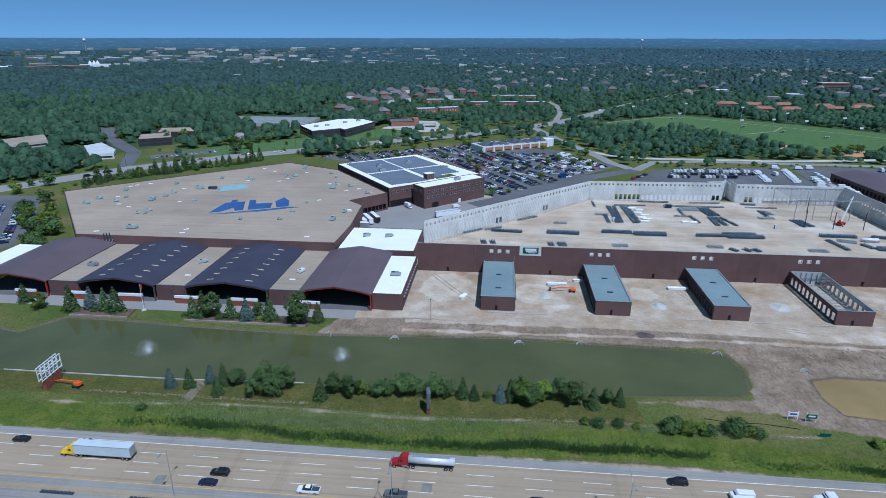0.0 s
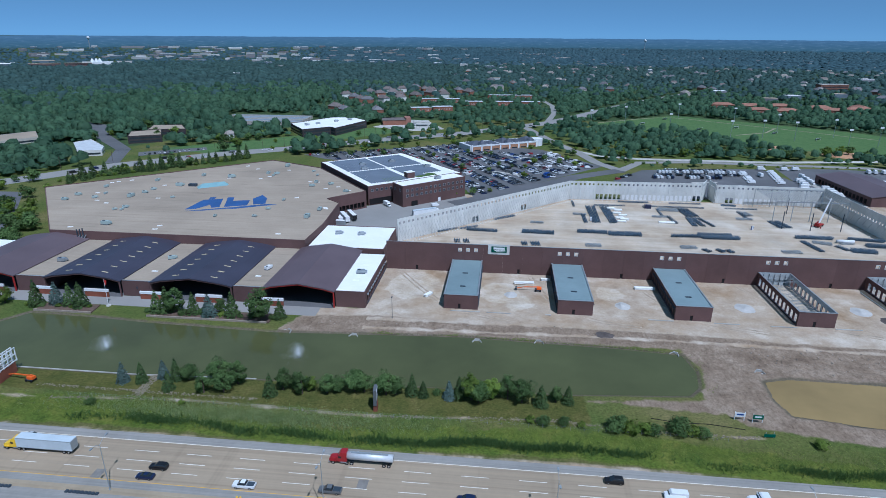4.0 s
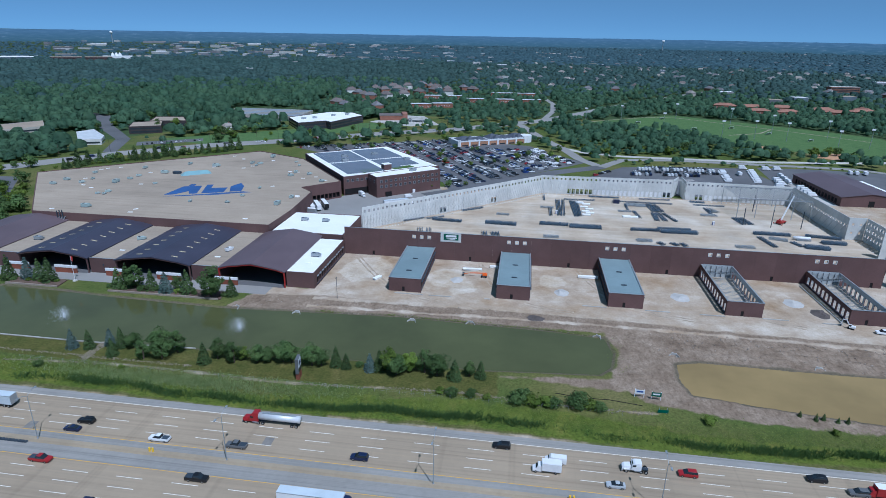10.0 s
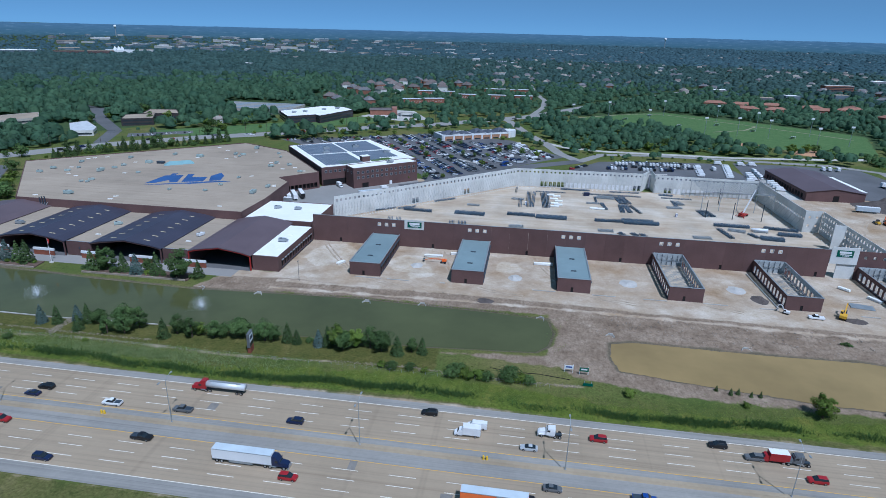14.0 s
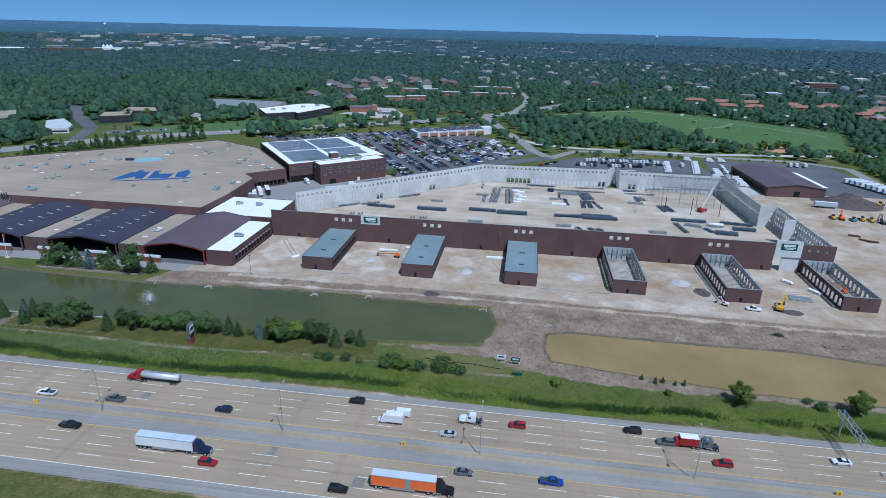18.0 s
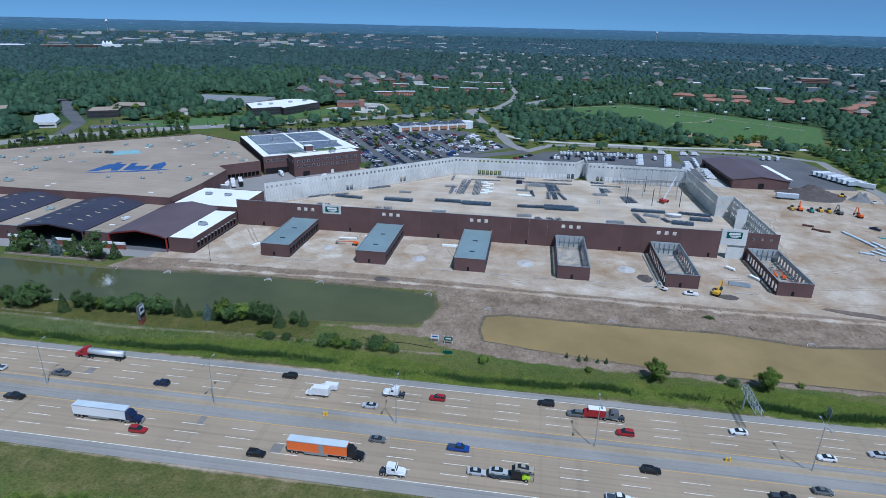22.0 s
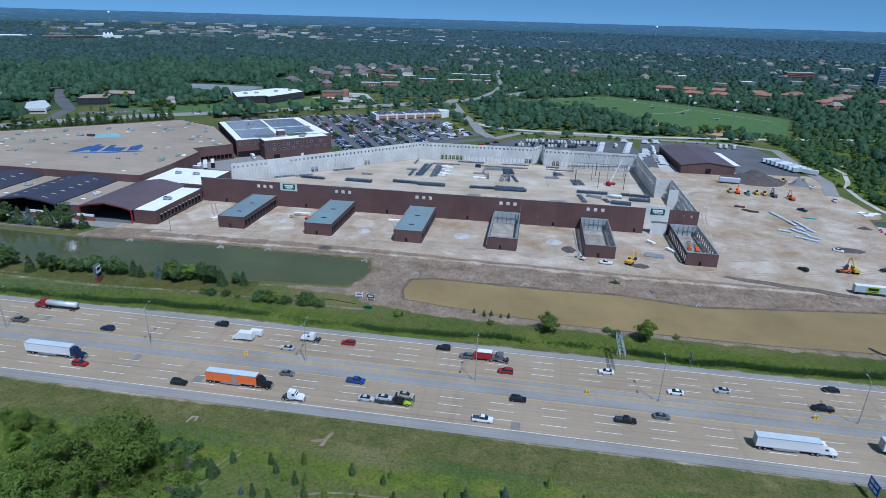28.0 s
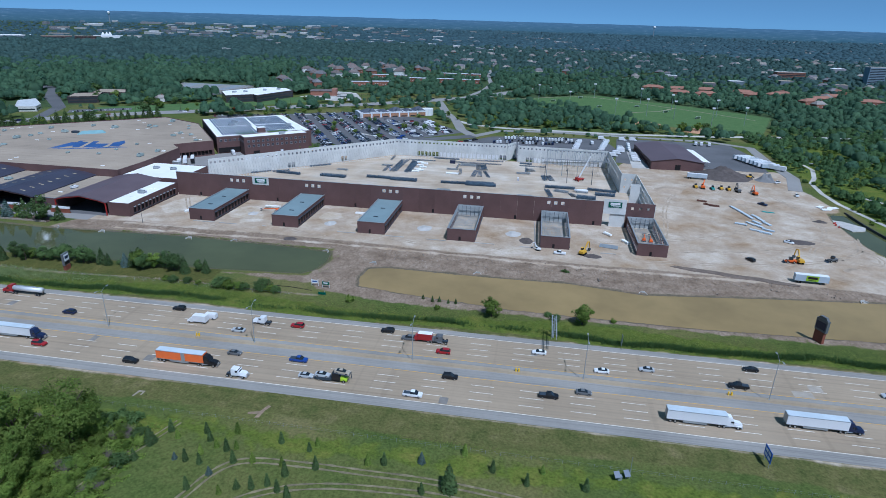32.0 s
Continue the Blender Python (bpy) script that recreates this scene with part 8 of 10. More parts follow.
for x, y, turn in ((310.5, 191.5, 200), (-40.5, 196.5, 180), (6.3, 197.5, 180), (29.3, 199.3, 180), (103.5, 187, 170), (151.2, 185.4, 175), (221, 180.4, 178), (78, 196, 150), (-66, 197, 150)):
    t = thing("culvert_mouth", "pale concrete culvert mouth at the water's edge", "culvert", "culverts on the shore", at=pose(x, y, -0.6, 0, 0, turn))
    part("headwall", Shape().box(-0.9, 0, 0, 0.9, 0.3, 1.1), PIPE, t)
    for s in (-1, 1):
        part("wing_wall", Shape().bar((s * 0.9, 0.1, 0.4), (s * 1.7, 1.6, 0.3), 0.22, 0.7), PIPE, t)
    part("apron", Shape().prism([(-0.9, 0.3), (0.9, 0.3), (1.6, 1.7), (-1.6, 1.7)], 0.0, 0.15), PIPE, t)
rock_me = Shape()
for i in range(2200):
    k = i % 5
    if k < 2:
        x = crng.uniform(-125, 90)
        y = 147.6 + 0.018 * (x + 40) + 1.2 * math.sin(x * 0.06) + crng.gauss(0, 0.5)
    elif k == 2:
        x, y = crng.uniform(-134, -60), 151.0 + crng.uniform(-0.7, 0.7)
    elif k == 3:
        x = crng.choice((-48, -20, 4, 33, 62)) + crng.gauss(0, 7)
        y = float(np.interp(x, SHOREX, SHOREY)) + crng.uniform(0.2, 1.8)
    else:
        x = -98.6 + crng.uniform(-1.6, 1.6)
        y = 155 + crng.uniform(-6.5, 6)
    r = crng.uniform(0.08, 0.27)
    g = -0.2 if k == 3 else 0.0
    rock_me.add([(x + r * math.cos(a) * crng.uniform(0.7, 1.2), y + r * math.sin(a) * crng.uniform(0.7, 1.2), z) for z, rr in ((g - 0.4, 1), (g + r * 0.45, 0.6)) for a in (0.3, 1.6, 2.7, 3.9, 5.2)],
                [(0, 1, 6, 5), (1, 2, 7, 6), (2, 3, 8, 7), (3, 4, 9, 8), (4, 0, 5, 9), (5, 6, 7, 8, 9)])
solid("riprap_stones", rock_me, paint("pale_limestone", (0.235, 0.20, 0.148), 0.95, 0.5, 2.0, 0.28), "scattered pale limestone riprap along the banks", "stones", kind="stuff")

clods = Shape()
for i in range(1300):
    if i % 5:
        x = crng.uniform(96, 338)
        y = crng.triangular(181, 209, 200)
    else:
        x, y = crng.uniform(-60, 84), crng.uniform(199.5, 212)
    if inside(BASIN, np.array([x]), np.array([y]))[0] > -1.5 or inside(POND, np.array([x]), np.array([y]))[0] > -1:
        continue
    r = 0.08 + 0.26 * crng.random() ** 3
    clods.add([(x + r * math.cos(a) * crng.uniform(0.7, 1.3), y + r * math.sin(a) * crng.uniform(0.7, 1.3), z) for z in (-0.4, r * 0.3) for a in (0.2, 1.8, 3.3, 4.9)],
              [(0, 1, 5, 4), (1, 2, 6, 5), (2, 3, 7, 6), (3, 0, 4, 7), (4, 5, 6, 7)])
solid("dirt_clods", clods, paint("dry_clods", (0.34, 0.285, 0.23), 0.97, 0.12, 1.5, 0.4), "scattered dry clods and rubble on the muddy banks", "clods", kind="stuff")

# ---- signs, gantry, fountains ----
def pylon_sign(x, y, turn, h, w, label):
    t = thing("pylon_sign", label, "sign", at=pose(x, y, 0, 0, 0, turn))
    part("brick_base", Shape().box(-w / 2, -0.6, 0, w / 2, 0.6, h * 0.3), SCREENB, t)
    part("sign_box", Shape().box(-w / 2 - 0.3, -0.5, h * 0.3, w / 2 + 0.3, 0.5, h), CAR["grey"], t)
    for s in (-1, 1):
        f = part("sign_face", Shape().box(-w / 2, s * 0.5 - 0.04, h * 0.55, w / 2, s * 0.5 + 0.04, h * 0.95), WHITE, t)
        part("mark", Shape().box(-w * 0.36, s * 0.56 - 0.03, h * 0.68, w * 0.36, s * 0.56 + 0.03, h * 0.84), CAR["navy"], f)
        part("screen", Shape().box(-w / 2, s * 0.5 - 0.04, h * 0.34, w / 2, s * 0.5 + 0.04, h * 0.52), CAR["black"], t)


pylon_sign(-22.2, 150.4, 98, 7.4, 3.1, "tall grey pylon sign with a brick base")
t = thing("pylon_sign", "dark brick monument sign beside the basin", "sign", at=pose(277.5, 151.0, 0, 0, 0, 115))
part("brick_base", Shape().box(-1.9, -0.6, 0, 1.9, 0.6, 4.4), SCREENB, t)
part("sign_box", Shape().box(-2.3, -0.6, 4.4, 2.3, 0.6, 9.0), CAR["grey"], t)
part("screen", Shape().box(-1.9, 0.55, 5.2, 1.9, 0.66, 8.0), CAR["navy"], t)
part("screen", Shape().box(-1.9, -0.66, 5.2, 1.9, -0.55, 8.0), CAR["navy"], t)
part("crest", Shape().profile([(-2.0, 9.0), (2.0, 9.0), (1.2, 10.0), (-1.2, 10.0)], "y", -0.5, 0.5), CAR["grey"], t)
t = thing("billboard_frame", "empty white steel billboard frame on a brick base", "sign frame", at=pose(-146.8, 153.5, 0, 0, 0, 94))
part("brick_base", Shape().box(-4.0, -0.6, 0, 4.0, 0.6, 3.6), SCREENB, t)
for k in range(3):
    for s in (-0.6, 0.6):
        part("rail", Shape().bar((-5, s, 4.0 + k * 2.2), (5, s, 4.0 + k * 2.2), 0.25), WHITE, t)
for i in range(6):
    for s in (-0.6, 0.6):
        part("post", Shape().bar((-4.8 + i * 1.92, s, 3.6), (-4.8 + i * 1.92, s, 8.6), 0.22), WHITE, t)
for x, y, m, lab in ((86.5, 157.0, CAR["white"], "white contractor board on two posts"), (91.4, 156.3, GREENS, "dark green contractor board on two posts")):
    t = thing("site_sign", lab, "sign", at=pose(x, y, 0))
    b = part("board", Shape().box(-1.5, -0.06, 1.3, 1.5, 0.06, 2.7), m, t)
    part("text_bar", Shape().box(-1.0, -0.09, 1.85, 1.0, -0.06, 2.35), CAR["blue"] if m is not GREENS else WHITE, b)
    for s in (-1.4, 1.4):
        part("post", Shape().box(s - 0.08, 0.06, 0, s + 0.08, 0.2, 3.0), WHITE, t)
gan = thing("sign_gantry", "galvanised truss sign gantry beside the highway", "gantry")
part("mast", Shape().tube((183.5, 134.2, 0), (183.5, 134.2, 7.6), 0.3, 0.26, 8), GALV, gan)
for dz in (6.2, 7.8):
    for dx in (-0.75, 0.75):
        part("chord", Shape().bar((183.4 + dx, 136.0, dz), (183.2 + dx, 121.8, dz), 0.17), GALV, gan)
for i in range(12):
    ya, yb = 136.0 - i * 1.18, 134.82 - i * 1.18
    for dx in (-0.75, 0.75):
        part("lattice", Shape().bar((183.3 + dx, ya, 6.2 if i % 2 else 7.8), (183.3 + dx, yb, 7.8 if i % 2 else 6.2), 0.1), GALV, gan)
    part("lattice", Shape().bar((183.3 + (0.75 if i % 2 else -0.75), ya, 7.8), (183.3 - (0.75 if i % 2 else -0.75), yb, 7.8), 0.1), GALV, gan)
BLUESIGN = paint("blue_sign_face", (0.02, 0.10, 0.42), 0.5)
for x, y, w, h, turn, m, lab in ((237.0, 79.5, 4.2, 3.2, -88, BLUESIGN, "blue roadside service sign on two posts"), (207.0, 133.4, 2.4, 2.4, 88, GALV, "grey back of a roadside sign on posts"), (92.2, 149.5, 3.2, 1.0, 3, GREENS, "small green sign lying in the weeds")):
    t = thing("road_sign", lab, "sign", at=pose(x, y, 0, 0, 0, turn))
    b = part("board", Shape().box(-w / 2, -0.05, 1.6 if h > 1.5 else 0.2, w / 2, 0.05, 1.6 + h if h > 1.5 else 1.2), m, t)
    if m is BLUESIGN:
        for i in range(4):
            part("text_bar", Shape().box(-1.6 + (i % 2) * 1.7, -0.08, 2.1 + (i // 2) * 1.4, -0.2 + (i % 2) * 1.7, -0.05, 2.9 + (i // 2) * 1.4), WHITE, b)
    for s in (-w * 0.35, w * 0.35):
        part("post", Shape().box(s - 0.07, 0.05, -0.2, s + 0.07, 0.18, 1.8), GALV, t)
t = thing("traffic_camera_station", "small solar-powered roadside station with tilted panels", "solar station", at=pose(199.0, 66.5, 0, 0, 0, 20))
part("mast", Shape().tube((2.6, 0, 0), (2.6, 0, 6.5), 0.1, 0.07, 6), GALV, t)
part("cabinet", Shape().box(-0.5, -0.4, 0, 0.5, 0.4, 1.3), GALV, t)
for dx in (-1.6, 1.0):
    part("solar_panel", Shape().add([(dx, -0.8, 1.4), (dx + 1.5, -0.8, 1.4), (dx + 1.5, 0.6, 2.3), (dx, 0.6, 2.3), (dx, -0.82, 1.34), (dx + 1.5, -0.82, 1.34), (dx + 1.5, 0.58, 2.24), (dx, 0.58, 2.24)], [(0, 1, 2, 3), (7, 6, 5, 4), (0, 4, 5, 1), (1, 5, 6, 2), (2, 6, 7, 3), (3, 7, 4, 0)]), PANEL, t)
    part("panel_post", Shape().tube((dx + 0.7, 0, 0), (dx + 0.7, 0, 1.9), 0.06, 0.06, 6), GALV, t)
for x in (62.7, 172.0, 236.0, -47.0):
    t = thing("crash_cushion", "pair of yellow barrels on the median", "barrels", "median barrels", at=pose(x, 108.6, 0.75))
    for s in (-0.45, 0.45):
        part("barrel", Shape().tube((s, 0, 0), (s, 0, 1.1), 0.3, 0.26, 10), CAR["yellow"], t)
for x0 in (-115.0, -91.5):
    t = thing("drain_grate", "dark steel grating in the median", "grating", at=pose(x0, 107.0, 0.06))
    for i in range(9):
        part("grate_bar", Shape().box(i, 0, 0, i + 0.75, 1.2, 0.3), STEEL, t)
SPRAY = paint("white_spray", (0.78, 0.80, 0.82), 0.6, 1.0, 4.0, 0.1)
for x, y in ((-126.1, 175.1), (-55.7, 177.8)):
    t = thing("fountain", "white fountain spray on the pond", "fountain", "pond fountains", at=pose(x, y, -0.42))
    part("float", Shape().tube((0, 0, -0.05), (0, 0, 0.18), 0.35, 0.25, 12), STEEL, t)
    v, f = [], []
    for i in range(8000):
        a, tilt, sp, q = crng.uniform(0, math.tau), radians(crng.uniform(1, 22)), crng.uniform(6.0, 10.4), crng.uniform(0.04, 1.0) ** 0.8
        tm = q * 2 * sp * math.cos(tilt) / 9.81
        r, z = sp * math.sin(tilt) * tm * 0.85, sp * math.cos(tilt) * tm - 4.905 * tm * tm + 0.06
        c = Vector((r * math.cos(a) - 0.16 * tm * tm * 3, r * math.sin(a), z))
        s = crng.uniform(0.010, 0.024)
        k = len(v)
        v += [tuple(c + Vector(o) * s) for o in ((1, 0, -1), (-1, 1, -1), (-1, -1, -1), (0, 0, 1.8))]
        f += [(k, k + 1, k + 3), (k + 1, k + 2, k + 3), (k + 2, k, k + 3), (k, k + 2, k + 1)]
    part("spray", Shape().add(v, f), SPRAY, t, "white droplets of spray")["kind"] = "stuff"
t = thing("vent_stack", "cluster of dark vent pipes and ducts on the roof edge", "vents", at=pose(-203, 267.0, 7.0))
for i in range(3):
    part("vent_pipe", Shape().tube((i * 1.6, 0, 0), (i * 1.6, 0, 5.6 + i * 0.3), 0.28, 0.28, 8), STEEL, t)
    part("duct", Shape().bar((i * 1.6, -0.8, 0.2), (i * 1.6 + 1.0, 0.6, 2.6), 0.3), GALV, t)
pole_t = thing("utility_pole", "wooden utility pole with a crossarm beside the main road", "pole", "utility poles")
part("pole", Shape().tube((0, 0, 0), (0, 0, 11.5), 0.16, 0.11, 7), BARK, pole_t)
part("crossarm", Shape().box(-1.3, -0.07, 10.6, 1.3, 0.07, 10.8), BARK, pole_t)
spots = []
for (xa, ya), (xb, yb) in zip(ARTERIAL[1:8], ARTERIAL[2:9]):
    L = math.dist((xa, ya), (xb, yb))
    for k in range(int(L / 45) + 1):
        q = k * 45 / L
        spots.append((xa + (xb - xa) * q - (yb - ya) / L * 13, ya + (yb - ya) * q + (xb - xa) / L * 13, math.degrees(math.atan2(yb - ya, xb - xa)) + 90))
pole_t.matrix_basis = pose(spots[0][0], spots[0][1], 0, 0, 0, spots[0][2])
for x, y, a in spots[1:]:
    copy_thing(pole_t, pose(x, y, 0, 0, 0, a))
wires = Shape()
for (xa, ya, _), (xb, yb, _) in zip(spots, spots[1:]):
    for dz in (10.9, 8.6):
        wires.bar((xa, ya, dz), ((xa + xb) / 2, (ya + yb) / 2, dz - 0.7), 0.05).bar(((xa + xb) / 2, (ya + yb) / 2, dz - 0.7), (xb, yb, dz), 0.05)
solid("overhead_wires", wires, STEEL, "sagging overhead wires along the main road", "wires", kind="stuff")
piling = thing("channel_wall", "dark sheet-pile wall along the channel", "wall")
WALLDARK = paint("dark_sheet_piling", (0.05, 0.05, 0.052), 0.7, 0.3, 2.0, 0.2)
for a, b in (((360.6, 324), (360.6, 299)), ((360.6, 299), (362.2, 279)), ((362.2, 279), (378, 246.5)), ((378, 246.5), (430, 214.5))):
    part("pile_run", Shape().bar((*a, -0.1), (*b, -0.1), 0.6, 1.9), WALLDARK, piling)
solid("gravel_fan", Shape().prism([(346.6, 308), (352.3, 306.5), (360.1, 297), (357, 290.5), (349.5, 288), (345.6, 298)], -0.8, -0.05), GRAVEL, "pale washed gravel spread into the channel", "gravel")
for x, y, a in ((345.1, 300.5, 30), (344.7, 293.7, 60), (344.4, 297.2, 45)):
    t = thing("safety_barrier", "red plastic safety barrier at the channel's edge", "barrier", "channel barriers", at=pose(x, y, 0.0, 0, 0, a))
    part("barrier_body", Shape().profile([(-0.3, 0), (-0.2, 0.3), (-0.12, 1.0), (0.12, 1.0), (0.2, 0.3), (0.3, 0)], "x", -1.0, 1.0), RED, t)
    part("barrier_foot", Shape().box(-0.9, -0.34, 0, -0.6, 0.34, 0.12).box(0.6, -0.34, 0, 0.9, 0.34, 0.12), ORANGE, t)
for x, y, a in ((358.6, 334, 20), (355, 331.5, 60), (351.5, 329, 10), (350.6, 334.5, 40)):
    slab_stack(x, y, a, WHITEROOF, "broken pale concrete slabs at the channel's edge", 5.0, 3.0, 2)
mound("rock_pile", 338, 302, 4.5, 2.6, 1.1, SPOIL, "pile of dark rubble on the dirt")
t = thing("flagpole", "tall white flagpole with a drooping flag on the lawn", "flagpole", at=pose(-148.5, 208.8, 0))
part("pole", Shape().tube((0, 0, 0), (0, 0, 12), 0.12, 0.06, 8), WHITE, t)
part("flag", Shape().add([(0.06, 0, 11.8), (0.9, 0.2, 11.3), (0.8, -0.1, 9.4), (0.06, 0, 9.6), (0.06, 0.05, 11.8), (0.9, 0.26, 11.3), (0.8, -0.04, 9.4), (0.06, 0.05, 9.6)], [(0, 1, 2, 3), (7, 6, 5, 4), (0, 4, 5, 1), (1, 5, 6, 2), (2, 6, 7, 3)]), RED, t)
part("base", Shape().tube((0, 0, 0), (0, 0, 0.4), 1.0, 0.9, 12), KERB, t)
t = thing("site_lamp", "slender dark light pole at the edge of the dirt", "lamp", at=pose(-28.5, 211.0, 0))
part("pole", Shape().tube((0, 0, 0), (0, 0, 9.5), 0.11, 0.07, 8), STEEL, t)
part("lamp_head", Shape().box(-0.2, -0.5, 9.4, 0.2, 0.5, 9.6), STEEL, t)
BLOCK = paint("retaining_block", (0.30, 0.25, 0.20), 0.9, 0.3, 3.0, 0.2)
for k, (xa, xb) in enumerate(((-176, -151), (-127, -76))):
    t = thing("retaining_wall", "low block retaining wall round a mulch bed", "wall", "retaining walls on the bank")
    for i in range(int((xb - xa) / 2.5)):
        part("wall_block", Shape().box(xa + i * 2.5, 200.8, -0.6, xa + i * 2.5 + 2.45, 201.3, 0.75), BLOCK, t)
    part("mulch_bed", Shape().prism([(xa, 201.35), (xb, 201.35), (xb - 1, 208.5), (xa + 1, 208.5)], -0.1, 0.4), paint("brown_mulch", (0.13, 0.088, 0.066), 0.95, 0.5, 4.0, 0.25), t)
edging = Shape()
for a, b in (((-170, 160.2), (-104, 160.2)), ((-104, 160.2), (-65, 162.2))):
    edging.bar((*a, -0.05), (*b, -0.05), 0.25, 0.4)
solid("pond_edging", edging, KERB, "pale concrete edging along the pond lawn", "edging", kind="structure")
# wire fence along the ditch and along the field
for xa, xb, y, n in ((-120, 80, 146.6, 50), (24, 260, 69.5, 60)):
    t = thing("wire_fence", "low grey wire fence on thin posts", "fence")
    post = Shape().tube((0, 0, -0.4), (0, 0, 1.2), 0.035, 0.035, 5).mesh("post", GALV)
    for i in range(n + 1):
        piece("post", post, t, pose(xa + (xb - xa) * i / n, y, 0))
    for z in (0.55, 1.1):
        part("wire", Shape().bar((xa, y, z), (xb, y, z), 0.012), GALV, t)
solid("silt_fence", Shape().bar((60.5, 154.9, 0.05), (68, 153.6, 0.05), 0.08, 0.3).bar((68, 153.6, 0.05), (77, 153.9, 0.05), 0.08, 0.3).bar((77, 153.9, 0.05), (86.7, 152.4, 0.05), 0.08, 0.3), TYRE, "low black silt fence at the basin's edge", "silt fence")

# ---- houses and buildings beyond ----
ROOFS = [paint("shingle_" + k, c, 0.9, 0.3, 3.0, 0.15, per=0.15) for k, c in dict(grey=(0.17, 0.165, 0.17), brown=(0.165, 0.14, 0.13), dark=(0.13, 0.125, 0.13), tan=(0.27, 0.245, 0.22)).items()]
TERRA = paint("terracotta_roof", (0.29, 0.15, 0.105), 0.85, 0.2, 2.0, 0.15)
WALLS = [paint("siding_" + k, c, 0.85, 0.3, 3.0, 0.1, per=0.1) for k, c in dict(cream=(0.42, 0.39, 0.34), brick=(0.26, 0.12, 0.08), white=(0.66, 0.65, 0.62)).items()]


def house_meshes(w, d, h, rise_, wall, roof):
    return (Shape().box(-w / 2, -d / 2, -0.5, w / 2, d / 2, h).mesh("house_wall", wall),
            Shape().add([(-w / 2 - 0.5, -d / 2 - 0.5, h), (w / 2 + 0.5, -d / 2 - 0.5, h), (w / 2 + 0.5, d / 2 + 0.5, h), (-w / 2 - 0.5, d / 2 + 0.5, h), (-w / 4, 0, h + rise_), (w / 4, 0, h + rise_)],
                        [(0, 1, 5, 4), (1, 2, 5), (2, 3, 4, 5), (3, 0, 4), (3, 2, 1, 0)]).mesh("house_roof", roof),
            wall_shape(1.6, 1.4, 2.9, 0.12, [(0.2, 1.4, 1.6, 2.7)]).mesh("window", WHITE), Shape().box(w * 0.12, -0.5, h * 0.6, w * 0.12 + 0.8, 0.5, h + rise_ + 0.9).mesh("chimney", WALLS[1]))


KINDS = [house_meshes(16, 12, 6.0, 4.5, WALLS[i % 3], ROOFS[i % 4]) for i in range(8)]
LONG = [house_meshes(34, 13, 6.0, 3.6, WALLS[1], TERRA), house_meshes(30, 13, 6.5, 0.7, WALLS[1], paint("pale_flat_roof", (0.50, 0.52, 0.54), 0.8, 0.2, 2.0, 0.12))]
hrng = random.Random(21)
HOMES = []


def home(x, y, turn, kind, label, cat="house", group="houses among the trees", s=1.0):
    z = float(rise(np.array([x]), np.array([y]))[0])
    t = thing("house" if cat == "house" else "apartment_building", label, cat, group, at=pose(x, y, z, 0, 0, turn) @ Matrix.Scale(s, 4))
    wall, roof, win, chim = kind
    w0 = piece("house_wall", wall, t)
    piece("house_roof", roof, t)
    if cat == "house" and y < 1500:
        piece("chimney", chim, t)
    w = max(v.co.x for v in wall.vertices)
    d = max(v.co.y for v in wall.vertices)
    if y < 1300:
        for k in range(2 if cat == "house" else 6):
            piece("window", win, t, pose(-w * 0.75 + k * w * (0.9 if cat == "house" else 0.27), -d - 0.02, 0.5))
    HOMES.append((x, y, w * (1.25 if cat == "house" else 0.7) * s))


for x, y in ((-274, 1069), (-250, 1030), (-232, 1000), (-216, 986), (-195, 1010), (-170, 1034), (-220, 1100), (-200, 1130), (-180, 1090), (-150, 1080), (-220, 1180), (-195, 1200), (-175, 1248), (-150, 1210), (-135, 1190), (-110, 1160), (-82, 1197), (-100, 1100), (-130, 1130), (-60, 1160), (-245, 1130), (-218, 848), (-195, 870), (-171, 850), (-240, 880)):
    home(x, y, hrng.uniform(0, 180), KINDS[hrng.choice((1, 4, 5))], "large brown-roofed house in a new estate", s=1.15)
for x, y, turn in ((-113, 888, 20), (-83, 905, 20), (-116, 1018, 10), (-75, 1023, 10), (-41, 985, 5), (-6, 1100, 0), (23, 1103, 0), (8, 991, 8), (52, 996, 8), (48, 1106, 0)):
    home(x, y, turn, LONG[1], "low brick apartment block with a pale flat roof among trees", "apartments", "apartment blocks")
for x, y, turn in ((357, 1010, -8), (395, 1000, -8), (386, 945, -8), (425, 940, 10), (440, 1003, 0), (493, 988, 5), (496, 954, -20), (540, 975, 15), (590, 940, 10), (620, 980, 0), (560, 900, 30), (650, 920, 0)):
    home(x, y, turn, LONG[0], "long brick apartment block with a terracotta roof", "apartments", "terracotta-roofed blocks")
for i in range(120):
    x, y = hrng.uniform(-150, 2200), hrng.uniform(1120, 2600)
    if x < 400 and y < 1250 or x < (y - 2600) * 0.6 + 150:
        x += 500
    home(x, y, hrng.uniform(0, 180), hrng.choice(KINDS), "small house half hidden by trees")
for i in range(28):
    x, y = hrng.uniform(520, 1300), hrng.uniform(700, 1100)
    home(x, y, hrng.choice((5, 95, 20)), hrng.choice(KINDS + LONG[:1]), "small house half hidden by trees")


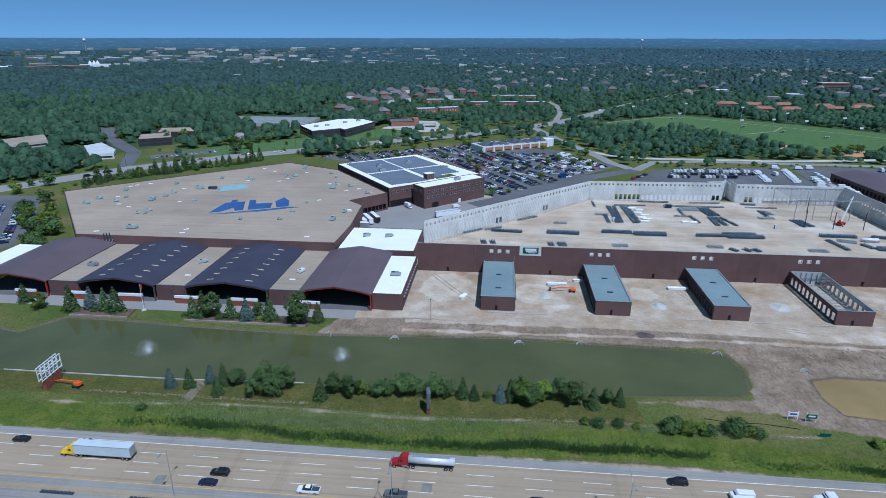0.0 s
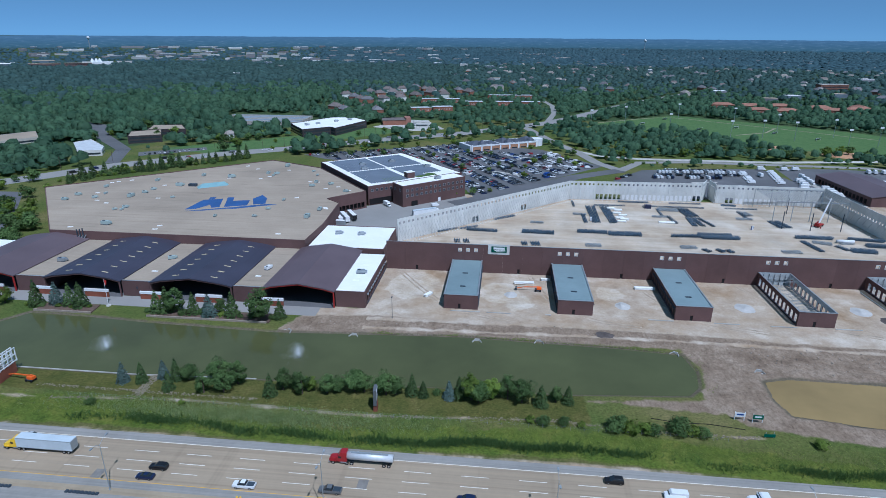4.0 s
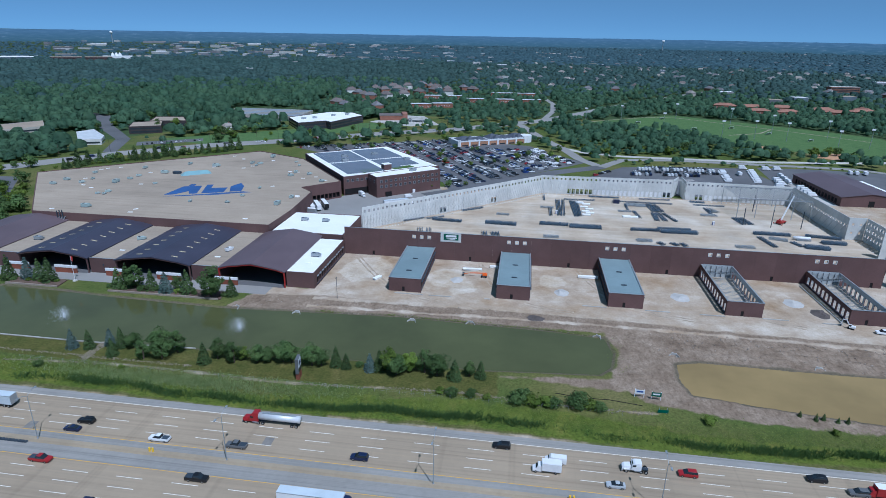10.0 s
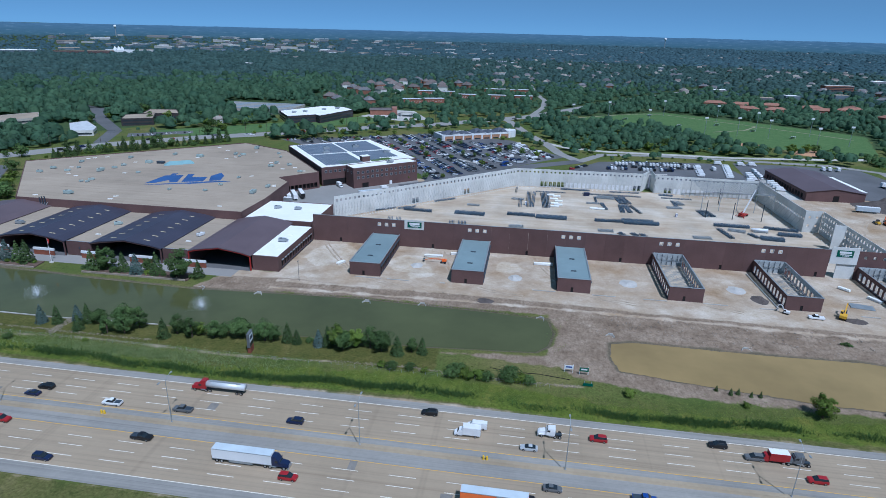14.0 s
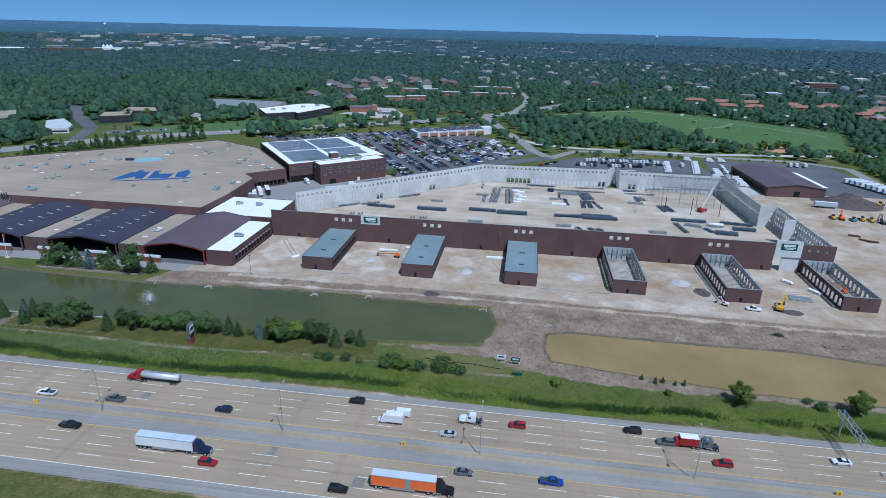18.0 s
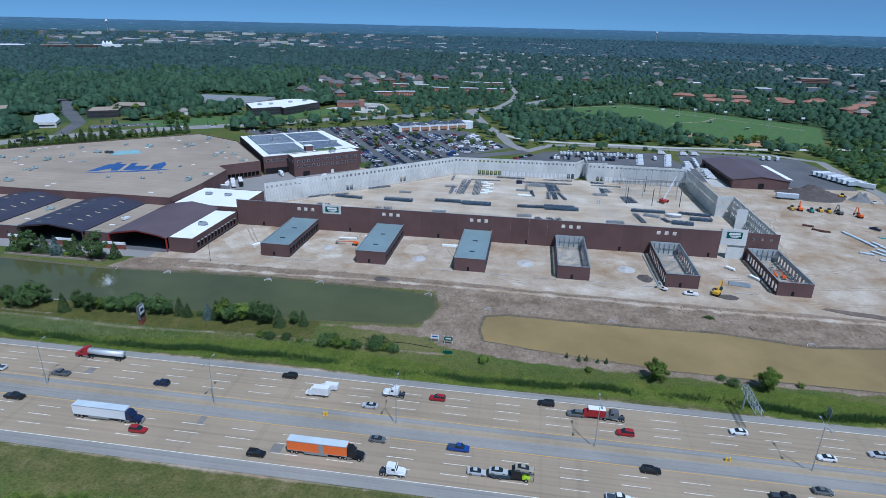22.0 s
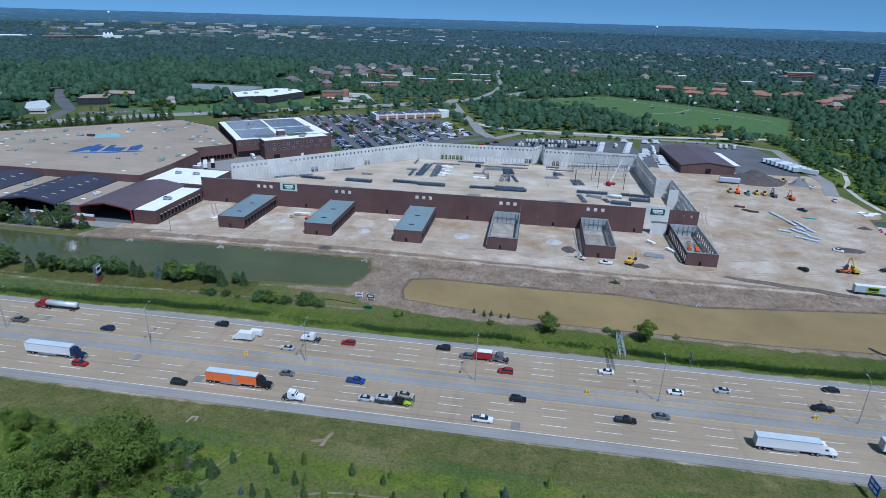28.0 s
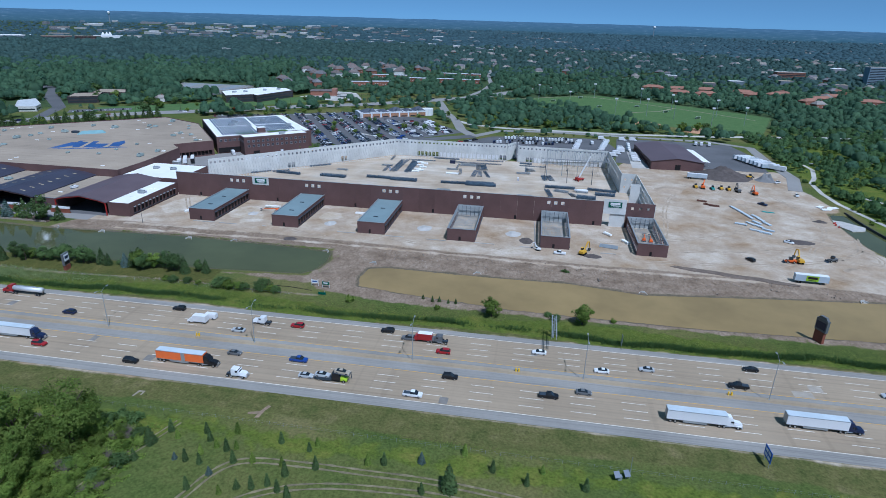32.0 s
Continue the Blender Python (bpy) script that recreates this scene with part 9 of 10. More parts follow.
def flat_block(name, poly, h, wall, roof, label, bands=0):
    t = thing(name, label, "building", "low buildings beyond the road")
    for p, q in zip(poly, poly[1:] + poly[:1]):
        wall_run("outer_wall", p, q, 0, h + 0.4, 0.4, [], wall, t)
        if bands:
            L = math.dist(p, q)
            for k in range(bands):
                s = Shape().box(1.2, -0.26, 1.2 + k * 3.4, L - 1.2, -0.2, 2.9 + k * 3.4).box(1.2, 0.2, 1.2 + k * 3.4, L - 1.2, 0.26, 2.9 + k * 3.4)
                piece("window_band", s.mesh("window_band", GLASS), t, along(p, q))
    part("roof", Shape().prism(poly, h - 0.3, h), roof, t)
    cx, cy = sum(p[0] for p in poly) / len(poly), sum(p[1] for p in poly) / len(poly)
    HOMES.append((cx, cy, 0.9 * max(math.dist(p, (cx, cy)) for p in poly)))
    return t


PALEROOF = paint("pale_grey_roof", (0.52, 0.54, 0.55), 0.8, 0.2, 2.0, 0.12)
DARKW = paint("dark_brick", (0.05, 0.04, 0.04), 0.8, 0.2, 2.0, 0.2)
flat_block("office_block", [(-237, 679), (-209, 637), (-184, 660), (-176, 652), (-156, 718), (-181, 747), (-206, 739)], 8.5, DARKW, WHITEROOF, "dark two-storey office block with a white roof", 2)
for x, y in ((-205, 680), (-190, 705), (-178, 722), (-215, 670)):
    roof_unit(x, y, 8.5, 1.3, 40, GALV)
flat_block("office_block", [(-371, 571), (-344, 587), (-364, 622), (-387, 602)], 7.5, DARKW, TANROOF, "low brown office block with a tan roof", 2)
flat_block("office_block", [(-383, 626), (-345, 638), (-366, 668), (-396, 660)], 6.0, DARKW, TANROOF, "low brown office block with a tan roof", 1)
flat_block("white_building", [(-410, 543), (-376, 502), (-358, 510), (-368, 528), (-405, 562)], 5.0, WALLS[2], PALEROOF, "low white building with a pale roof", 1)
flat_block("long_shed", [(-489, 534), (-468, 568), (-500, 604), (-520, 567)], 5.0, WALLS[0], TANROOF, "long low cream building with a tan roof", 1)
HIP = paint("pale_slate_roof", (0.21, 0.27, 0.33), 0.7, 0.2, 2.0, 0.15)
for i in range(5):
    a = Vector((-322 - 8.5 * i, 724 + 13.5 * i))
    flat_block("storage_shed", [tuple(a), tuple(a + Vector((78 + i * 8, 0))), tuple(a + Vector((78 + i * 8, 9))), tuple(a + Vector((0, 9)))], 3.6, WALLS[0], HIP, "long low storage shed with a blue-grey roof")
home(-285, 620, 60, house_meshes(11, 8, 5.0, 3.4, WALLS[2], ROOFS[3]), "small white gabled house on a lawn")
# the brick shops in the customer lot
A = Vector((-20, 577))
ux, uy = Vector((69, 41)).normalized(), Vector((-41, 69)).normalized()
shop = thing("shop_row", "single-storey row of shops with brick bays and white piers", "building")
poly = [tuple(A), tuple(A + ux * 78), tuple(A + ux * 78 + uy * 24), tuple(A + uy * 24)]
SHOPB = paint("orange_brick", (0.40, 0.22, 0.13), 0.85, 0.3, 3.0, 0.15)
SLATE = paint("slate_roof", (0.085, 0.095, 0.12), 0.7, 0.2, 2.0, 0.15)


def on_shop(a0, b0, a1, b1):
    """A rectangle in the shops' own directions."""
    return [tuple(A + ux * a + uy * b) for a, b in ((a0, b0), (a1, b0), (a1, b1), (a0, b1))]


for p, q in zip(poly, poly[1:] + poly[:1]):
    wall_run("outer_wall", p, q, 0, 5.4, 0.4, [], WALLS[2], shop)
part("roof", Shape().prism(poly, 5.0, 5.3), PALEROOF, shop)
for i in range(7):
    a0 = 3.0 + i * 10.6
    part("brick_bay", Shape().prism(on_shop(a0, -0.7, a0 + 8.6, -0.22), 0, 4.4), SHOPB, shop, "orange brick shop bay")
    part("white_parapet", Shape().prism(on_shop(a0 - 0.2, -0.9, a0 + 8.8, -0.22), 4.4, 6.0 if i % 2 else 5.6), WHITE, shop)
    part("shop_window", Shape().prism(on_shop(a0 + 1.2, -0.78, a0 + 7.4, -0.7), 0.3, 1.5), GLASS, shop)
for i in range(8):
    a0 = 1.0 + i * 10.6
    part("white_pier", Shape().prism(on_shop(a0, -1.0, a0 + 1.6, -0.2), 0, 6.3), WHITE, shop)
part("end_pavilion", Shape().prism([tuple(A + ux * (80 + 7 * math.cos(k * math.tau / 12)) + uy * (7 + 7 * math.sin(k * math.tau / 12))) for k in range(12)], 0, 7.2), WHITE, shop, "white rounded end pavilion")
for a0, a1, top in ((3, 20, 8.6), (22, 34, 7.6), (36, 50, 9.6), (52, 62, 7.8), (63, 77, 9.4)):
    b, c0, c1 = on_shop(a0, 1.5, a1, 20), A + ux * (a0 + (a1 - a0) * 0.4) + uy * 10.7, A + ux * (a0 + (a1 - a0) * 0.6) + uy * 10.7
    part("hipped_roof", Shape().add([(*q, 5.3) for q in b] + [(*c0, top), (*c1, top)], [(0, 1, 5, 4), (1, 2, 5), (2, 3, 4, 5), (3, 0, 4), (3, 2, 1, 0)]), SLATE, shop, "dark slate hipped roof")
for a0 in (14, 44, 70):
    b = on_shop(a0 - 3, -0.6, a0 + 3, 5.4)
    c = A + ux * a0 + uy * 2.4
    part("gable_turret", Shape().prism(b, 5.3, 6.8), WHITE, shop)
    part("turret_roof", Shape().add([(*q, 6.8) for q in on_shop(a0 - 3.5, -1.1, a0 + 3.5, 5.9)] + [(*c, 10.4)], [(0, 1, 4), (1, 2, 4), (2, 3, 4), (3, 0, 4), (3, 2, 1, 0)]), SLATE, shop)
HOMES.append((10, 615, 45))
gas = thing("fire_station", "red brick building with a white gable front", "building")
part("hall", Shape().prism([(-140, 740), (-112, 748), (-118, 772), (-146, 762)], 0, 6.0), WALLS[1], gas)
part("gable_front", Shape().prism([(-112, 748), (-106, 750), (-111, 770), (-118, 768)], 0, 8.5), paint("red_brick_front", (0.30, 0.15, 0.11), 0.85, 0.3, 3.0, 0.15), gas)
part("canopy", Shape().prism([(-100, 735), (-80, 738), (-84, 752), (-103, 748)], 5.0, 5.8), KERB, gas)
for x, y in ((-98, 737), (-84, 740), (-87, 750), (-101, 746)):
    part("canopy_post", Shape().box(x - 0.3, y - 0.3, 0, x + 0.3, y + 0.3, 5.0), WHITE, gas)
part("roof", Shape().prism([(-140.5, 739.5), (-111.5, 747.5), (-117.5, 772.5), (-146.5, 762.5)], 6.0, 6.3), ROOFS[1], gas)
# far slabs and towers
for x, y, w, d, h, wall, lab in ((834, 1310, 34, 18, 34, HIP, "dark glass apartment tower beyond the trees"), (905, 1330, 40, 16, 34, WALLS[2], "pale apartment tower beyond the trees"), (700, 1380, 60, 18, 14, WALLS[1], "long brick apartment slab among trees")):
    t = thing("apartment_tower", lab, "tower block", "tower blocks", at=pose(x, y, 0, 0, 0, 8))
    part("tower_wall", Shape().box(-w / 2, -d / 2, 0, w / 2, d / 2, h), wall, t)
    for k in range(int(h / 3.2)):
        part("window_band", Shape().box(-w / 2 + 1, -d / 2 - 0.1, 1 + k * 3.2, w / 2 - 1, -d / 2 - 0.02, 2.6 + k * 3.2), GLASS, t)
    part("roof", Shape().box(-w / 2 - 0.2, -d / 2 - 0.2, h, w / 2 + 0.2, d / 2 + 0.2, h + 0.6), KERB, t)
    HOMES.append((x, y, w * 0.6))
far_walls, far_roofs = [paint("far_pale_wall", (0.42, 0.42, 0.42), 0.9, 0.1, 1.0, 0.15, per=0.3), paint("far_grey_wall", (0.20, 0.20, 0.22), 0.9, 0.1, 1.0, 0.15, per=0.3), paint("far_blue_wall", (0.16, 0.20, 0.24), 0.9, 0.1, 1.0, 0.15, per=0.3)], [paint("far_white_roof", (0.80, 0.80, 0.79), 0.8, 0.1, 1.0, 0.1, per=0.2), TANROOF]
def far_block(x, y, w, d, h, turn):
    z = float(rise(np.array([x]), np.array([y]))[0])
    t = thing("commercial_building", "pale flat-roofed building far beyond the woods", "building", "far flat-roofed buildings", at=pose(x, y, z - 2, 0, 0, turn))
    part("block_wall", Shape().box(-w / 2, -d / 2, 0, w / 2, d / 2, h + 2), hrng.choice(far_walls), t)
    part("block_roof", Shape().box(-w / 2 + 0.3, -d / 2 + 0.3, h + 2, w / 2 - 0.3, d / 2 - 0.3, h + 2.4), hrng.choice(far_roofs), t)
    HOMES.append((x, y - 20, w * 0.6))


for i in range(190):
    y = hrng.uniform(2350, 3600)
    x = y * hrng.uniform(-0.84, -0.10 if i % 3 else 0.1)
    far_block(x, y, hrng.uniform(10, 46) * (2.2 if i % 9 == 0 else 1.0), hrng.uniform(10, 26), hrng.uniform(6, 11), hrng.uniform(-20, 20))
for x, y, w, d, h, turn in ((-1690, 1888, 120, 90, 8, 40), (-1675, 2096, 70, 60, 9, 38), (-1410, 2172, 50, 26, 8, 30), (-2057, 2793, 70, 40, 9, 36), (-1966, 3115, 110, 40, 9, 32), (-1800, 3221, 60, 40, 9, 30), (-1650, 3283, 80, 40, 9, 28),
                            (-1547, 2715, 70, 40, 9, 30), (-1284, 3232, 56, 40, 9, 22), (-1758, 2446, 40, 30, 9, 34), (-1668, 2515, 46, 30, 8, 33), (-2008, 2495, 80, 40, 9, 38), (-1473, 3272, 70, 40, 9, 24), (-1179, 3499, 80, 40, 9, 20)):
    far_block(x, y, w, d, h, turn)
OFFICE = paint("brown_office_bands", (0.15, 0.105, 0.10), 0.8, 0.1, 1.0, 0.15)
for x, y, w in ((-1475, 1850, 90), (-1400, 1905, 80)):
    t = thing("office_building", "brown banded office block beyond the woods", "building", "far office blocks", at=pose(x, y, 0, 0, 0, 38))
    for k in range(3):
        part("storey", Shape().box(-w / 2, -14, k * 4.2, w / 2, 14, k * 4.2 + 2.6), OFFICE, t)
        part("window_band", Shape().box(-w / 2 + 0.4, -13.6, k * 4.2 + 2.6, w / 2 - 0.4, 13.6, k * 4.2 + 4.2), BLACK, t)
    part("block_roof", Shape().box(-w / 2, -14, 12.6, w / 2, 14, 13.2), TANROOF, t)
    HOMES.append((x, y - 10, w * 0.55))
t = thing("white_hall", "white building with pointed domes beyond the woods", "building", at=pose(-1424, 2040, 0, 0, 0, 35))
part("hall_wall", Shape().box(-48, -14, 0, 48, 14, 11), WHITE, t)
for k in (-16, -4, 7):
    part("dome", Shape().tube((k, 0, 11), (k, 0, 15), 6, 5.6, 12).tube((k, 0, 15), (k, 0, 19), 5.6, 3.4, 12).tube((k, 0, 19), (k, 0, 23), 3.4, 0.5, 12), WHITE, t)
HOMES.append((-1424, 2030, 52))
for i in range(34):
    x = hrng.uniform(-900, 2400)
    far_block(x, hrng.uniform(1500, 2800), hrng.uniform(12, 36), hrng.uniform(10, 20), hrng.uniform(6, 11), hrng.uniform(-20, 20))
for x, y in ((535, 1180), (470, 1120), (640, 1230), (430, 1260), (720, 1190)):
    far_block(x, y, 26, 18, 7, hrng.uniform(-10, 10))
for x, y, h in ((760, 3560, 97), (-2099, 2957, 96)):
    t = thing("water_tower", "white water tower on the horizon", "water tower", "water towers", at=pose(x, y, 0))
    part("tank", Shape().tube((0, 0, h - 20), (0, 0, h - 15), 4, 7, 14).tube((0, 0, h - 15), (0, 0, h - 10), 7, 7, 14).tube((0, 0, h - 10), (0, 0, h - 6), 7, 3, 14), WHITE, t)
    part("shaft", Shape().tube((0, 0, 30), (0, 0, h - 19), 3, 1.6, 10), GALV, t)

# the roofs of the far suburb, too many to count
fv, ff = [], []
for i in range(190):
    y = 1250 + 2150 * hrng.random() ** 0.8
    x = hrng.uniform(-0.05 * y, 0.92 * y)
    if inside([(98, 782), (251, 897), (353, 828), (456, 740), (403, 605)], np.array([x]), np.array([y]))[0] > -40:
        continue
    z = float(rise(np.array([x]), np.array([y]))[0])
    w, d, h, a = hrng.uniform(5, 10), hrng.uniform(4, 7), hrng.uniform(5, 8.5), hrng.uniform(0, math.pi)
    k = len(fv)
    for px, py, pz in ((-w, -d, -0.5), (w, -d, -0.5), (w, d, -0.5), (-w, d, -0.5), (-w, -d, h), (w, -d, h), (w, d, h), (-w, d, h), (-w * 0.8, 0, h + 3.5), (w * 0.8, 0, h + 3.5)):
        fv.append((x + px * math.cos(a) - py * math.sin(a), y + px * math.sin(a) + py * math.cos(a), z + pz))
    ff += [tuple(k + j for j in q) for q in ((0, 1, 5, 4), (1, 2, 6, 5), (2, 3, 7, 6), (3, 0, 4, 7), (4, 5, 9, 8), (6, 7, 8, 9), (5, 6, 9), (7, 4, 8))]
    HOMES.append((x, y, w * 0.8))
rows_me = bpy.data.meshes.new("far_houses")
rows_me.from_pydata(fv, [], ff)
for q in (WALLS[0], ROOFS[3], ROOFS[0], ROOFS[1]):
    rows_me.materials.append(q)
rows_me.polygons.foreach_set("material_index", [0 if i % 8 < 4 or i % 8 > 5 else 1 + (i // 8) % 3 for i in range(len(ff))])
tagged(new("far_houses", rows_me), "small pale houses scattered among far suburban trees", "houses", kind="stuff")

# ---- field goals and masts on the playing field ----
mast = thing("floodlight_mast", "tall slim floodlight mast by the playing field", "lamp mast", "floodlight masts")
part("mast", Shape().tube((0, 0, 0), (0, 0, 21), 0.3, 0.16, 6), GALV, mast)
part("lamp_bank", Shape().box(-1.8, -0.2, 19.4, 1.8, 0.2, 21.2), WHITE, mast)
spots = [(210, 745), (262, 690), (300, 700), (330, 690), (170, 815), (340, 760), (385, 720), (360, 640), (400, 660), (120, 770), (250, 860), (310, 820)]
mast.matrix_basis = pose(*spots[0], 0)
for p in spots[1:]:
    copy_thing(mast, pose(*p, 0))
goal = thing("goal", "white football goal on the grass field", "goal", "goals on the field")
part("goal_frame", Shape().bar((-3.6, 0, 0), (-3.6, 0, 2.4), 0.2).bar((3.6, 0, 0), (3.6, 0, 2.4), 0.2).bar((-3.6, 0, 2.4), (3.6, 0, 2.4), 0.2).bar((-3.6, 0, 2.4), (-3.6, 2, 0), 0.15).bar((3.6, 0, 2.4), (3.6, 2, 0), 0.15), WHITE, goal)
part("goal_net", Shape().add([(-3.6, 0.1, 2.4), (3.6, 0.1, 2.4), (3.6, 2, 0), (-3.6, 2, 0), (-3.6, 0.05, 2.35), (3.6, 0.05, 2.35), (3.6, 1.95, 0), (-3.6, 1.95, 0)], [(0, 1, 2, 3), (7, 6, 5, 4), (0, 4, 5, 1), (2, 6, 7, 3)]), GALV, goal)
gs = [(190, 800), (300, 780), (330, 740), (250, 760), (230, 850), (360, 700)]
goal.matrix_basis = pose(*gs[0], 0, 0, 0, 30)
for p in gs[1:]:
    copy_thing(goal, pose(*p, 0, 0, 0, 30))

# ---- the woods to the horizon ----
def crown_mesh(n_ring, n_seg, lump):
    """A lumpy dome, open below."""
    v = [(0, 0, 1.0)]
    for r in range(1, n_ring + 1):
        th = r / n_ring * 1.75
        for k in range(n_seg):
            a = (k + 0.5 * (r % 2)) * math.tau / n_seg
            j = 1 + lump * nrng.uniform(-1, 1)
            v.append((math.sin(th) * math.cos(a) * j, math.sin(th) * math.sin(a) * j, math.cos(th) * j))
    f = [(0, 1 + k, 1 + (k + 1) % n_seg) for k in range(n_seg)]
    for r in range(n_ring - 1):
        for k in range(n_seg):
            a, b = 1 + r * n_seg + k, 1 + r * n_seg + (k + 1) % n_seg
            f += [(a, a + n_seg, b), (b, a + n_seg, b + n_seg)]
    return np.array(v), np.array(f)


def scatter_crowns(name, x, y, size, template, label, leaf=0, material=CANOPYM, core=0.94, flat=1.0):
    """Many crowns as one object; leaf: how many loose leaf clumps break each crown's outline."""
    n = len(x)
    z0 = rise(x, y)
    tv, tf = template
    V, F, k = [], [], 0
    wide, high = size * flat * nrng.uniform(0.8, 1.3, n), size / flat * (nrng.uniform(0.7, 1.35, n) if flat < 1.3 else nrng.uniform(0.92, 1.12, n))
    groups = np.array_split(nrng.permutation(n), 6)
    for g in groups:
        v, f = (tv + nrng.normal(size=tv.shape) * 0.08) * core, tf
        a = nrng.uniform(0, math.tau, len(g))
        c, s = np.cos(a), np.sin(a)
        sx, sz = wide[g], high[g]
        P = np.empty((len(g), len(v), 3))
        P[:, :, 0] = x[g, None] + sx[:, None] * (v[None, :, 0] * c[:, None] - v[None, :, 1] * s[:, None])
        P[:, :, 1] = y[g, None] + sx[:, None] * (v[None, :, 0] * s[:, None] + v[None, :, 1] * c[:, None])
        P[:, :, 2] = z0[g, None] + sz[:, None] * (v[None, :, 2] + 1.05)
        V.append(P.reshape(-1, 3))
        F.append((f[None] + (np.arange(len(g)) * len(v))[:, None, None] + k).reshape(-1, 3))
        k += len(g) * len(v)
        if leaf:
            m = len(g) * leaf
            who = np.repeat(g, leaf)
            d = nrng.normal(size=(m, 3))
            d[:, 2] = np.abs(d[:, 2]) * 0.9
            d /= np.linalg.norm(d, axis=1, keepdims=True)
            q = nrng.uniform(0.86, 1.1, m)
            ctr = np.stack([x[who] + d[:, 0] * wide[who] * q, y[who] + d[:, 1] * wide[who] * q, z0[who] + high[who] * (1.05 + d[:, 2] * q)], 1)
            u = np.cross(d, nrng.normal(size=(m, 3)))
            u /= np.linalg.norm(u, axis=1, keepdims=True)
            w = np.cross(d, u)
            r = (size[who] * nrng.uniform(0.10, 0.26, m))[:, None]
            lift = d * r * nrng.uniform(-0.5, 0.5, (m, 1))
            V.append(np.stack([ctr + u * r + lift, ctr - u * r * 0.5 + w * r * 0.9 - lift, ctr - u * r * 0.5 - w * r * 0.9], 1).reshape(-1, 3))
            F.append(np.arange(m * 3).reshape(m, 3) + k)
            k += m * 3
    me = big_mesh(name, np.concatenate(V), np.concatenate(F), material)
    me.polygons.foreach_set("use_smooth", [True] * len(me.polygons))
    return tagged(new(name, me), label, "trees", kind="stuff")


def free_of(x, y, keep):
    """Leaves out what stands on roads, lots, lawns and buildings."""
    ok = keep.copy()
    for poly, gap in ((LOT, 4), (VANLOT, 4), (YARD, 4), (ROOF, 8), (SOLAR, 6), ([(98, 782), (251, 897), (353, 828), (456, 740), (403, 605), (349, 600), (262, 674), (212, 726)], 6), ([(-330, 548), (-225, 640), (-150, 720), (-100, 700), (-215, 575), (-262, 533)], 3),
                      ([(-562, 675), (-550, 702), (-497, 684), (-440, 612), (-365, 540), (-333, 476), (-322, 480), (-352, 545), (-425, 620), (-470, 690)], 4), ([(-328, 508), (-272, 550), (-284, 568), (-340, 534)], 4), ([(-300, 340), (-172, 455), (-126, 434), (-200, 560), (-256, 515), (-318, 452), (-400, 360)], 0), ([(-371, 571), (-344, 587), (-330, 560), (-350, 545)], 2),
                      ([(-160, 715), (-125, 810), (-80, 800), (-50, 720), (-92, 695)], 4), ([(-318, 700), (-372, 800), (-236, 800), (-232, 715), (-262, 696)], 4), ([(245, 655), (300, 590), (360, 585), (340, 640)], 0)):
        ok &= inside(poly, x, y) < -gap
    for line, gap in ((ARTERIAL, 18), (CROSS, 5.5), (LOOP, 8), (DRIVE, 8), (PARKROAD, 7)):
        for (x0, y0), (x1, y1) in zip(line, line[1:]):
            t = np.clip(((x - x0) * (x1 - x0) + (y - y0) * (y1 - y0)) / ((x1 - x0) ** 2 + (y1 - y0) ** 2), 0, 1)
            ok &= np.hypot(x - x0 - t * (x1 - x0), y - y0 - t * (y1 - y0)) > gap
    for hx, hy, r in HOMES:
        near = hy < 1300
        deep = r + 24.0 if near else min(40 + 1.6 * r, 150) if hy > 1850 and hx < 0 else r + 12
        ok &= ~((np.abs(x - hx - (hx - 90) * (y - hy) / hy) < r + 1.5) & (y < hy + r + 2) & (y > hy - deep))
    return ok


def sow(n, r0, r1, side):
    """Random places in a ring sector in front of the camera's path."""
    r = np.sqrt(nrng.uniform(r0 * r0, r1 * r1, n))
    a = nrng.uniform(-side, side - 0.14, n)
    return 80 + r * np.sin(a), r * np.cos(a)


x, y = sow(32000, 520, 1420, 0.86)
copse = inside([(-480, 440), (-365, 462), (-348, 492), (-400, 515), (-440, 575), (-560, 580), (-620, 420)], x, y) > 0
wild = (x < -150) & (y > 620 - 0.25 * (x + 560)) | (x < -420) | copse
estate = inside([(-305, 830), (-30, 830), (0, 1260), (-285, 1285)], x, y) > 0
wild &= ~estate
park = (y > 560) & (x > 90)
keep = free_of(x, y, (wild & (nrng.random(len(x)) < 0.95)) | (park & (nrng.random(len(x)) < 0.8)) | (~wild & ~park & (nrng.random(len(x)) < np.where(estate, 0.3, 0.42))))
keep &= (x < 362) | (y > 640) | (nrng.random(len(x)) < 0.22)
keep &= nrng.random(len(x)) < (1420 - np.hypot(x - 80, y)) / 380
keep &= inside([(-250, 460), (-60, 640), (60, 600), (120, 420), (-40, 400)], x, y) < 0
scatter_crowns("woodland", x[keep], y[keep], np.where(wild[keep], 2.4 + 4.6 * nrng.random(keep.sum()) ** 1.4, 1.6 + 3.6 * nrng.random(keep.sum()) ** 1.3), crown_mesh(3, 8, 0.16), "dense broadleaf woodland and garden trees", 40, NEARM)
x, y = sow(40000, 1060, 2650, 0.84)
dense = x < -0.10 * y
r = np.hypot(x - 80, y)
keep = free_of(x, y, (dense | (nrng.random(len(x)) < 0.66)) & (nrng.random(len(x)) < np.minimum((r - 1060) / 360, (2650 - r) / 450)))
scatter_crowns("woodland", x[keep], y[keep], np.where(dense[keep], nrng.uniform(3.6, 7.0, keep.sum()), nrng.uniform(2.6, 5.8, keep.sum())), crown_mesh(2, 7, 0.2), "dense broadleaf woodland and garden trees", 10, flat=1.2)
